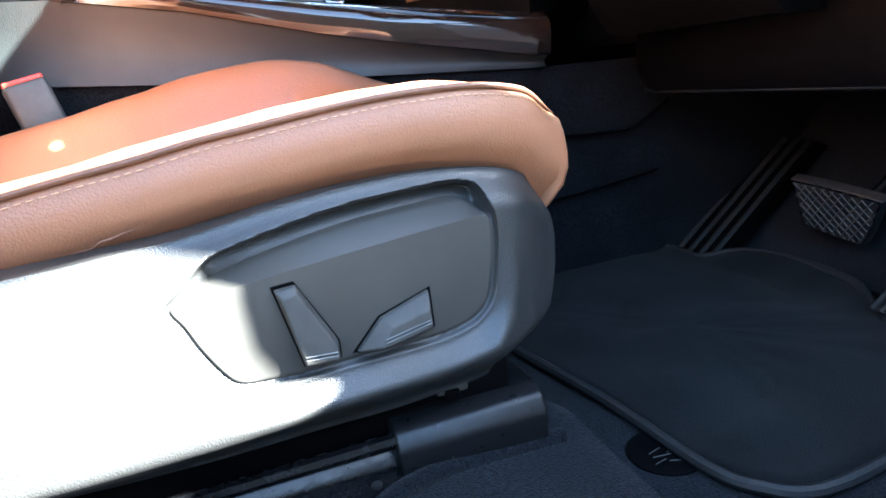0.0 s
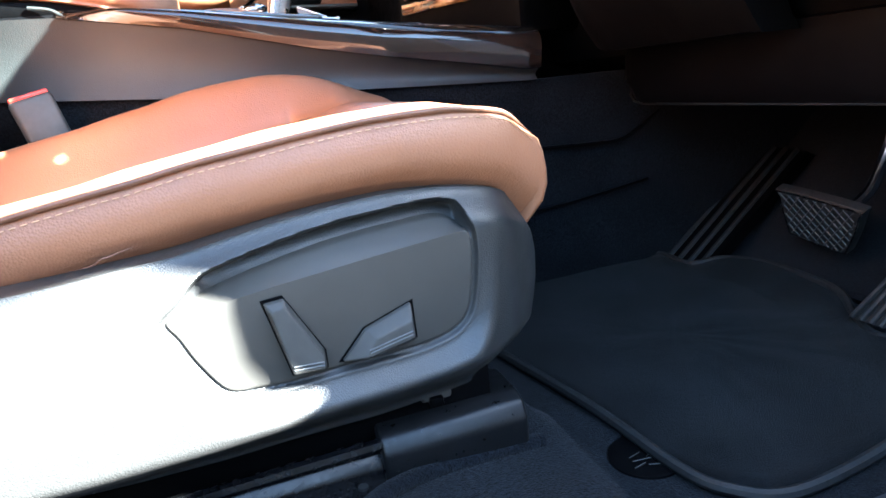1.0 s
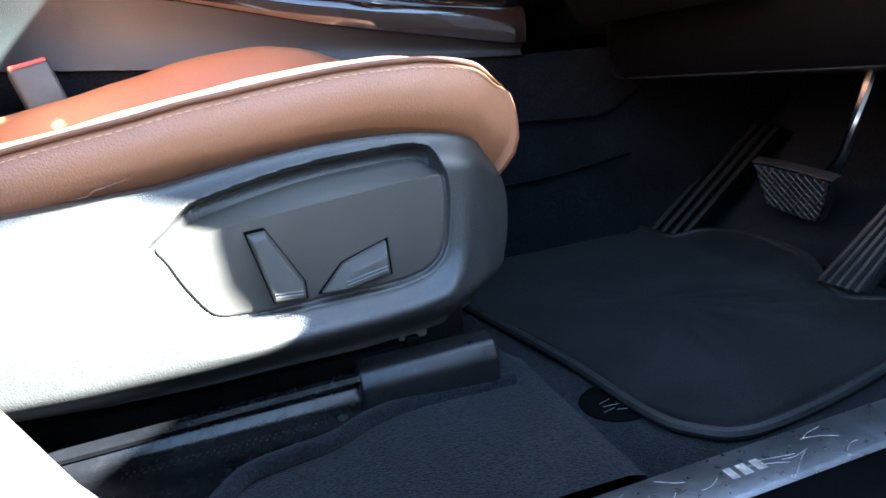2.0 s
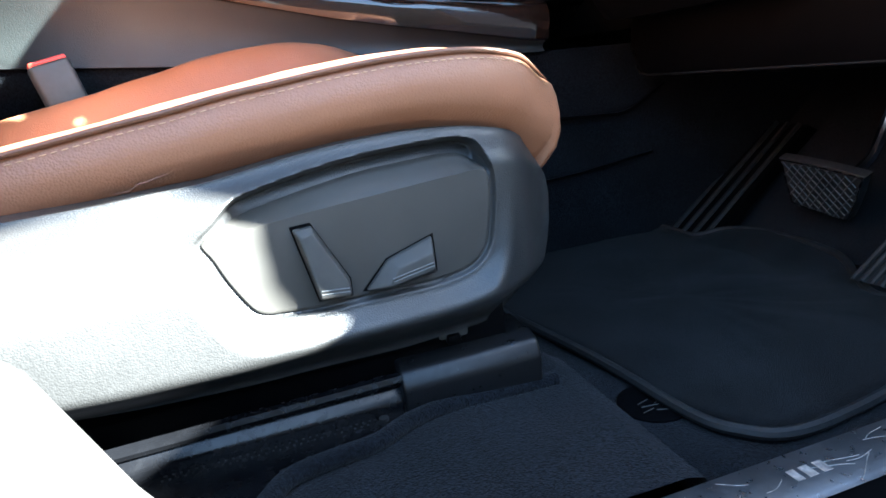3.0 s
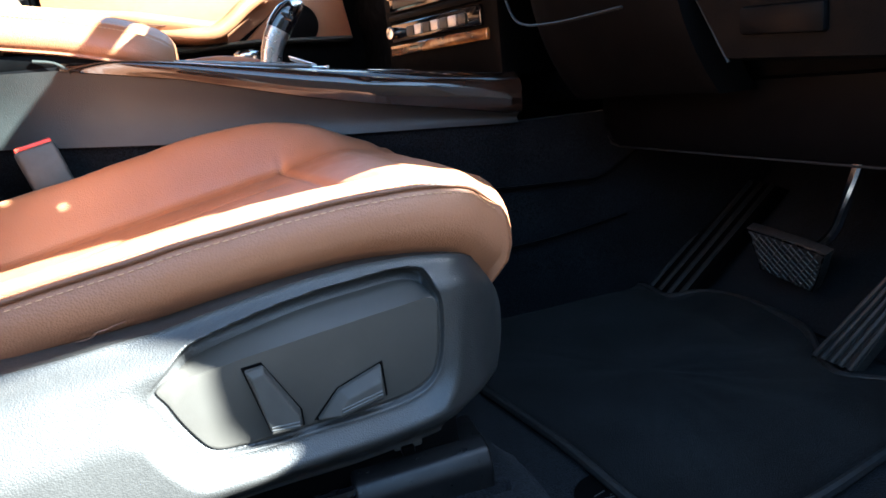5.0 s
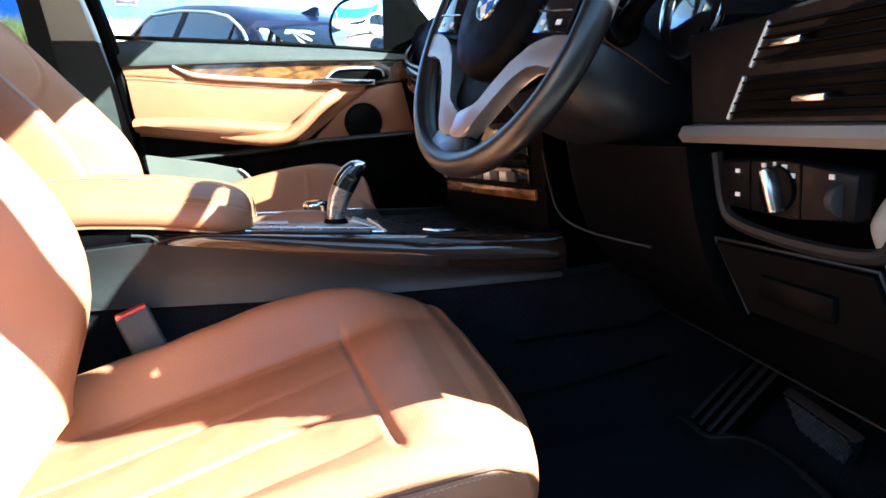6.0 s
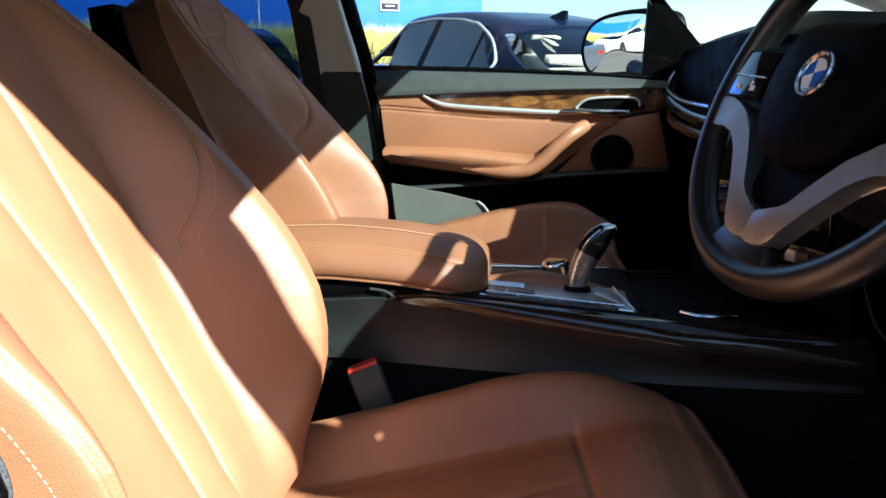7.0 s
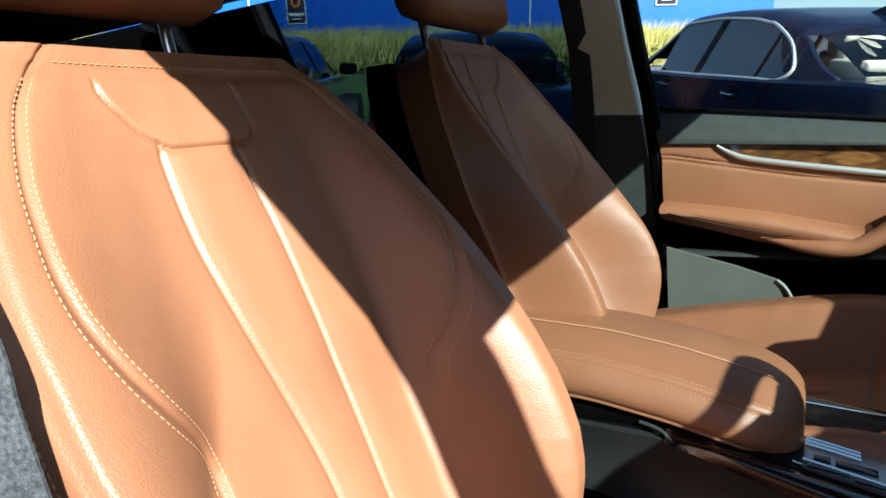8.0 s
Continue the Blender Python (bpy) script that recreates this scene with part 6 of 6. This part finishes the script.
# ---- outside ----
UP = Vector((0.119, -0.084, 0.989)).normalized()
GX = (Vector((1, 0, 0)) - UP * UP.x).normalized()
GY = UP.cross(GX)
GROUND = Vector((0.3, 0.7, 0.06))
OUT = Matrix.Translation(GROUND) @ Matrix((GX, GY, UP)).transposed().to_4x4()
ASPHALT = mat("car_park_asphalt", (0.070, 0.063, 0.055), 0.9, 0, 0.2, 0.6, 0.6, 60)
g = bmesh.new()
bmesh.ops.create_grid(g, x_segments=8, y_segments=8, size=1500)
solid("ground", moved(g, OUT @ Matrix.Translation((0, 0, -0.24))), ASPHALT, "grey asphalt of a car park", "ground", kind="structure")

# the car's own outer body ahead of the windscreen, and its wheels
front = []
for x, w, h in ((1.02, 0.80, 1.10), (1.25, 0.82, 1.07), (1.55, 0.82, 1.03), (1.80, 0.76, 0.97), (1.93, 0.66, 0.86), (1.97, 0.56, 0.70)):
    front.append([(x, 0.65 + w * c, 0.36 + (h - 0.36) * s) for c, s in ((-1, 0), (-1.02, 0.4), (-0.98, 0.75), (-0.86, 0.93), (-0.45, 1.0), (0.45, 1.0), (0.86, 0.93), (0.98, 0.75), (1.02, 0.4), (1, 0))])
part("bonnet", loft(front), BODY, car, "grey car bonnet", 50)
for wx in (1.42, -1.55):
    for wy, s in ((-0.10, -1), (1.40, 1)):
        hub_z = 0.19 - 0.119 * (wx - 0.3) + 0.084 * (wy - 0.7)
        tyre = part("wheel", lathe([(0.24, -0.24), (0.355, -0.24), (0.368, -0.08), (0.368, 0.08), (0.355, 0.11), (0.24, 0.11)], (wx, wy, hub_z), (0, 1, 0), 36), RUBBER, car, "black tyre")
        part("rim", lathe([(0.245, -0.02), (0.24, 0.10), (0.07, 0.105), (0.002, 0.105)], (wx, wy, hub_z), (0, s, 0), 30), SILVER, tyre)

CARPAINT = mat("dark_blue_car_paint", (0.0035, 0.0065, 0.020), 0.16, 0.0, 0.05, 2, coat=0.0, rough_vary=0.02, spec=0.16)
BEIGE = mat("beige_car_seat", (0.55, 0.48, 0.38), 0.7, 0, 0.05, 4)
TAIL = mat("red_tail_lamp", (0.55, 0.01, 0.01), 0.15, 0, 0.05, 10, coat=0.5)
WHITEPAINT = mat("white_car_paint", (0.75, 0.75, 0.75), 0.15, 0, 0.03, 2, coat=1.0)
GREYPAINT = mat("grey_car_paint", (0.10, 0.11, 0.13), 0.15, 0.4, 0.03, 2, coat=1.0)
BLUEGLASS = glass("parked_car_glass", (0.76, 0.83, 0.83), 2.5)
REARGLASS = glass("parked_car_rear_glass", (0.75, 0.80, 0.80))

# half widths and heights along a saloon, from the tail
PLAN = [(0.0, 0.70), (0.06, 0.82), (0.3, 0.90), (1.0, 0.93), (2.4, 0.935), (3.6, 0.93), (4.3, 0.88), (4.75, 0.74), (4.9, 0.55)]
DECK = [(0.0, 0.90), (0.08, 1.0), (0.5, 1.03), (1.2, 1.0), (2.4, 0.965), (3.4, 0.955), (3.6, 0.96), (4.5, 0.84), (4.8, 0.74), (4.9, 0.62)]
ROOF = [(0.62, 1.035), (1.0, 1.22), (1.4, 1.375), (1.9, 1.45), (2.4, 1.465), (2.9, 1.43), (3.3, 1.28), (3.75, 1.0)]


def saloon(pose_m, label, paint, near):
    root = thing("parked_car", (0, 0, 0), label, "car", "parked cars")
    root.matrix_basis = pose_m

    def put(name, bm, material, parent=None, lab="", sm=50):
        return part(name, moved(bm, pose_m), material, parent or root, lab, sm)

    rings = []
    for x in steps(0, 4.9, 44):
        w, h = soft(PLAN, x, 0.12), soft(DECK, x, 0.10)
        pts = [(0.90, 0.20), (0.97, 0.30), (1.0, 0.55), (0.995, 0.70), (0.985, 0.80), (0.965, h - 0.02), (0.94, h), (0.7, h + 0.012), (0.3, h + 0.018)]
        rings.append([(x, w * k, z) for k, z in pts] + [(x, -w * k, z) for k, z in pts[::-1]])
    put("body", loft(rings), paint, None, "", 35)

    def section(x):
        top = soft(ROOF, x, 0.10)
        deck = soft(DECK, x, 0.1)
        wb, wt = 0.875 - 0.12 * ss(1.4, 0.6, x) - 0.05 * ss(3.1, 3.8, x), 0.64 - 0.05 * ss(1.6, 0.7, x) - 0.06 * ss(3.0, 3.7, x)
        f = max(0.02, (top - deck) / 0.5)
        wt = wb + (wt - wb) * min(1.0, f)
        return wb, wt, deck - 0.02, top

    roof_r = []
    for x in steps(1.30, 3.05, 16):
        wb, wt, d, t = section(x)
        roof_r.append([(x, wt + 0.015, t - 0.075), (x, wt - 0.03, t - 0.025), (x, wt * 0.6, t - 0.004), (x, 0, t), (x, -wt * 0.6, t - 0.004), (x, -wt + 0.03, t - 0.025), (x, -wt - 0.015, t - 0.075), (x, 0, t - 0.045)])
    put("roof", loft(roof_r), paint)
    for s in (-1, 1):
        def wall(x, t, s=s, proud=0.0):
            wb, wt, d, tp = section(x)
            return (x, s * (wb + (wt + 0.012 - wb) * t + proud), d + (tp - 0.07 - d) * t)
        # corner posts
        put("rear_pillar", slab(lambda u, t: wall(0.66 + 0.62 * t * 0.9 + (0.52 - 0.18 * t) * u, t * 0.999), steps(0, 1, 8), steps(0, 1, 10), (0, -s * 0.03, 0)), paint)
        put("front_pillar", slab(lambda u, t: wall(3.68 - 0.66 * t - 0.07 * u, t), steps(0, 1, 3), steps(0, 1, 10), (0, -s * 0.03, 0)), paint)
        put("door_pillar", slab(lambda u, t: wall(2.32 - 0.05 * t + 0.09 * u, t, s, 0.004), steps(0, 1, 3), steps(0, 1, 8), (0, -s * 0.03, 0)), BLACK)
        if near:
            put("quarter_bar", slab(lambda u, t: wall(1.52 - 0.03 * t + 0.03 * u, t, s, 0.004), steps(0, 1, 2), steps(0, 1, 8), (0, -s * 0.02, 0)), BLACK)
        put("side_window", slab(lambda x, t: wall(x, t), steps(1.2, 3.0, 16), steps(0.02, 0.99, 6), (0, -s * 0.006, 0)), BLUEGLASS, None, "tinted side window")
        if near:
            lo = [wall(x, 0.05) for x in steps(3.58, 1.28, 10)]
            hi = [wall(x, 0.995) for x in steps(1.62, 2.95, 12)]
            rear = [wall(1.20, 0.25), wall(1.22, 0.5), wall(1.36, 0.82)]
            loop = spline([Vector(p) + Vector((0, s * 0.006, 0)) for p in lo + rear + hi + [wall(3.25, 0.62)]], 3, True)
            put("window_chrome", tube(loop, 0.0115, 6, True), SILVER, None, "chrome window line")
            for hx in (1.72, 2.78):
                bowl = []
                for k, dy in ((1.0, 0.0), (0.94, 0.004), (0.6, 0.003), (0.02, 0.002)):
                    bowl.append([(hx + 0.088 * k * math.cos(a), s * (0.916 - 0.10 * 0.047 * k * math.sin(a) + dy), 0.866 + 0.047 * k * math.sin(a)) for a in [2 * math.pi * i / 24 for i in range(24)]])
                h = put("door_handle", tube(spline([(hx - 0.10, s * 0.916, 0.864), (hx - 0.06, s * 0.940, 0.868), (hx + 0.06, s * 0.940, 0.872), (hx + 0.10, s * 0.916, 0.872)], 5), 0.012, 8), paint, None, "door handle")
                put("handle_chrome", tube([(hx - 0.07, s * 0.951, 0.869), (hx + 0.07, s * 0.951, 0.873)], 0.004, 6), CHROME, h)
                put("handle_bowl", loft(bowl), BLACK, h)
            put("door_gap", tube([(1.45, s * 0.934, 0.50), (1.42, s * 0.930, 0.80), (1.30, s * 0.905, 0.97)], 0.004, 5), BLACK)
            put("door_gap", tube([(2.36, s * 0.939, 0.35), (2.36, s * 0.932, 0.80), (2.36, s * 0.90, 0.955)], 0.004, 5), BLACK)
        mir = put("mirror", moved(box(-0.09, 0.09, -0.11, 0.11, -0.07, 0.07, 0.045, 3), Matrix.Translation((3.32, s * 1.03, 1.03))), BLACK)
        lamp = [(-0.008, 0.40), (-0.004, 0.58), (0.02, 0.03 + soft(PLAN, 0.02, 0.12)), (0.10, 0.012 + soft(PLAN, 0.10, 0.12)), (0.22, 0.006 + soft(PLAN, 0.22, 0.12)), (0.34, 0.004 + soft(PLAN, 0.34, 0.12))]
        lamp = spline([(a, s * b, 0) for a, b in lamp], 4)
        put("tail_lamp", slab(lambda u, t: (lamp[round(u)].x, lamp[round(u)].y * (1 - 0.012 * t), 0.735 + 0.02 * u / len(lamp) + (0.085 - 0.03 * u / len(lamp)) * t), steps(0, len(lamp) - 1, len(lamp) - 1), steps(0, 1, 3), (0.03, -s * 0.03, 0)), TAIL, None, "red tail lamp")
        for wx in (1.0, 3.95):
            tyre = put("wheel", lathe([(0.22, -0.24), (0.325, -0.24), (0.335, -0.09), (0.335, 0.09), (0.325, 0.11), (0.22, 0.11)], (wx, s * 0.83, 0.335), (0, 1, 0), 32), RUBBER, None, "black tyre")
            put("rim", lathe([(0.225, -0.02), (0.22, 0.10), (0.06, 0.112), (0.002, 0.112)], (wx, s * 0.83, 0.335), (0, s, 0), 28), CHROME, tyre)

    def screen(x0, x1, half0, half1):
        def f(u, t):
            x = x0 + (x1 - x0) * t
            return (x, (half0 + (half1 - half0) * t) * (2 * u - 1), soft(ROOF, x, 0.08) - 0.014 - 0.05 * (2 * u - 1) ** 2 * t)
        return slab(f, steps(0, 1, 12), steps(0, 1, 8), (0, 0, -0.006))
    put("rear_window", screen(0.68, 1.33, 0.725, 0.585), REARGLASS, None, "rear window")
    put("windscreen", screen(3.66, 2.98, 0.70, 0.56), BLUEGLASS, None, "windscreen")
    if near:
        put("fin", loft([[(1.42, -0.02, 1.38), (1.62, -0.03, 1.40), (1.62, 0.03, 1.40), (1.42, 0.02, 1.38)], [(1.40, -0.004, 1.45), (1.46, -0.006, 1.455), (1.46, 0.006, 1.455), (1.40, 0.004, 1.45)]]), paint)
        put("parcel_shelf", box(0.80, 1.15, -0.62, 0.62, 0.96, 1.125, 0.02), BEIGE, None, "beige parcel shelf")
        for yy in (-0.36, 0.36):
            put("rear_headrest", box(1.15, 1.27, yy - 0.15, yy + 0.15, 1.02, 1.26, 0.05, 3), BEIGE)
            put("front_headrest", box(2.25, 2.37, yy - 0.13, yy + 0.13, 1.10, 1.32, 0.05, 3), BEIGE)
            put("front_seat_back", box(2.27, 2.42, yy - 0.24, yy + 0.24, 0.50, 1.09, 0.06, 3), BEIGE)
        put("rear_seat_back", box(1.12, 1.3, -0.66, 0.66, 0.55, 1.06, 0.05), BEIGE)
        put("deck_line", tube(spline([(0.55, -0.72, 1.03), (0.35, -0.66, 1.028), (0.30, 0, 1.04), (0.35, 0.66, 1.028), (0.55, 0.72, 1.03)], 6), 0.004, 5), BLACK)
        put("bumper_line", tube([(0.03, -0.7, 0.66), (-0.005, 0, 0.66), (0.03, 0.7, 0.66)], 0.006, 5), BLACK)
    return root


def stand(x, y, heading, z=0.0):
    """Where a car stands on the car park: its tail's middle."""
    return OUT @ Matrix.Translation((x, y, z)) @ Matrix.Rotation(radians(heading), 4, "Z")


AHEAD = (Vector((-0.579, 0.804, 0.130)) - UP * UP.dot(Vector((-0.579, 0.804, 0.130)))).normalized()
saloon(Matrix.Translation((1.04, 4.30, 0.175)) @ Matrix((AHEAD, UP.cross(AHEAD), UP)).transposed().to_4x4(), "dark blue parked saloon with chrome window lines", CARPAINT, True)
saloon(stand(-2.6, 3.7, 118, -0.24), "dark blue parked saloon beside the grassy hedge", CARPAINT, False)
saloon(stand(-5.2, 3.0, 118, -0.24), "dark parked saloon near the blue wall", GREYPAINT, False)
saloon(stand(-2.4, 9.5, 28, -0.24), "grey parked car in the row behind", GREYPAINT, False)
for k, paint in enumerate((WHITEPAINT, GREYPAINT, CARPAINT, WHITEPAINT)):
    saloon(stand(-11.0 - 2.9 * k, 4.4 + 0.6 * k, 205, -0.24), "parked car in the row seen in the wing mirror", paint, False)

# blue wall with posters, hedge with long grass
BLUE = mat("bright_blue_wall", (0.01, 0.10, 0.55), 0.6, 0, 0.06, 0.8, 0.2, 40)
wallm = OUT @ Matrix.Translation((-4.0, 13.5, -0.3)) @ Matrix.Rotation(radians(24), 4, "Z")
wall_b = thing("building", (0, 0, 0), "bright blue building front with posters and a white band", "building")
wall_b.matrix_basis = wallm
part("wall", moved(box(-22, 2.9, 0, 4, 0, 3.2, 0.05), wallm), BLUE, wall_b)
for k in range(4):
    part("wall_joint", moved(box(-20 + 6 * k, -19.97 + 6 * k, -0.012, 0.02, 0, 3.1), wallm), WHITE, wall_b)
POSTER = mat("dark_poster", (0.03, 0.025, 0.05), 0.5, 0, 0.1, 4)
ORANGE = mat("poster_orange", (0.75, 0.18, 0.02), 0.5, 0, 0.05, 4)


def poster(x, z):
    r = thing("poster", (0, 0, 0), "dark poster with an orange mark on the blue wall", "poster", "posters")
    r.matrix_basis = wallm
    part("sheet", moved(box(x - 0.19, x + 0.19, -0.03, -0.01, z, z + 0.62, 0.004), wallm), POSTER, r)
    part("rim", moved(box(x - 0.21, x + 0.21, -0.025, -0.012, z - 0.02, z + 0.64), wallm), WHITE, r)
    part("mark", moved(lathe([(0.11, -0.01), (0.11, 0.01), (0.06, 0.01), (0.06, -0.01)], (x, -0.035, z + 0.42), (0, -1, 0), 24), wallm), ORANGE, r)
    part("bar", moved(box(x - 0.16, x + 0.16, -0.035, -0.03, z + 0.14, z + 0.20), wallm), WHITE, r)
    part("bar", moved(box(x - 0.10, x + 0.10, -0.035, -0.03, z + 0.07, z + 0.09), wallm), WHITE, r)


for x, z in ((-10.1, 1.70), (-6.95, 1.77), (-3.96, 1.83), (0.76, 2.0)):
    poster(x, z)

HEDGE = mat("hedge_leaves", (0.05, 0.085, 0.018), 0.6, 0, 0.4, 3)
GRASS = mat("dry_long_grass", (0.50, 0.43, 0.13), 0.7, 0, 0.35, 3)


def leaves(n, spread, size, seed, m):
    rng = random.Random(seed)
    bm = bmesh.new()
    for _ in range(n):
        p = Vector(spread(rng))
        a, b = rng.uniform(0, 6.28), rng.uniform(-0.9, 0.9)
        u = Vector((math.cos(a), math.sin(a), b)).normalized() * size * rng.uniform(0.6, 1.4)
        w = u.cross(Vector((rng.uniform(-1, 1), rng.uniform(-1, 1), 1))).normalized() * size * 0.45
        vs = [bm.verts.new(m @ (p + q)) for q in (-u, w, u, -w)]
        bm.faces.new(vs)
    return bm


def blades(n, spread, h, seed, m):
    rng = random.Random(seed)
    bm = bmesh.new()
    for _ in range(n):
        p = Vector(spread(rng))
        a = rng.uniform(0, 6.28)
        d = Vector((math.cos(a), math.sin(a), 0))
        hh = h * rng.uniform(0.5, 1.3)
        lean = Vector((rng.uniform(-0.2, 0.6), rng.uniform(-0.4, 0.4), 0)) * hh
        w = d * 0.006
        vs = [bm.verts.new(m @ q) for q in (p - w, p + w, p + lean * 0.5 + Vector((0, 0, hh * 0.6)) + w * 0.7, p + lean + Vector((0, 0, hh)), p + lean * 0.5 + Vector((0, 0, hh * 0.6)) - w * 0.7)]
        bm.faces.new(vs)
    return bm


def in_hedge(r):
    x = r.uniform(-20, 3.2)
    return (x, -2.2 + r.uniform(-0.55, 0.55) + 0.2 * math.sin(x), r.uniform(0.0, 1.25 + 0.15 * math.sin(1.7 * x)))


def on_hedge(r):
    x = r.uniform(-20, 3.2)
    return (x, -2.0 + r.uniform(-0.7, 0.7), 1.05 + r.uniform(-0.2, 0.25))


hedge = solid("hedge", leaves(40000, in_hedge, 0.05, 3, wallm), HEDGE, "green hedge in front of the blue wall", "hedge", kind="stuff", smooth=0)
solid("long_grass", blades(80000, on_hedge, 0.36, 4, wallm), GRASS, "dry yellow long grass over the hedge", "grass", kind="stuff", smooth=0)
solid("hedge_bank", moved(box(-22, 3.2, -2.7, -1.5, -0.3, 0.9, 0.2), wallm), HEDGE, "dense shaded inside of the hedge", "hedge", kind="stuff")

# unseen wall added on the driver's side to block the bright low sky
GREYWALL = mat("low_sky_screen_render", (0.15, 0.120, 0.090), 0.9, 0, 0.15, 0.7, 0.4, 40)
solid("wall_south", box(-16, 16, -5.2, -4.9, -2.5, 2.5, 0.02), GREYWALL, "unseen plain wall added to hold back the low sky", "wall", kind="structure")
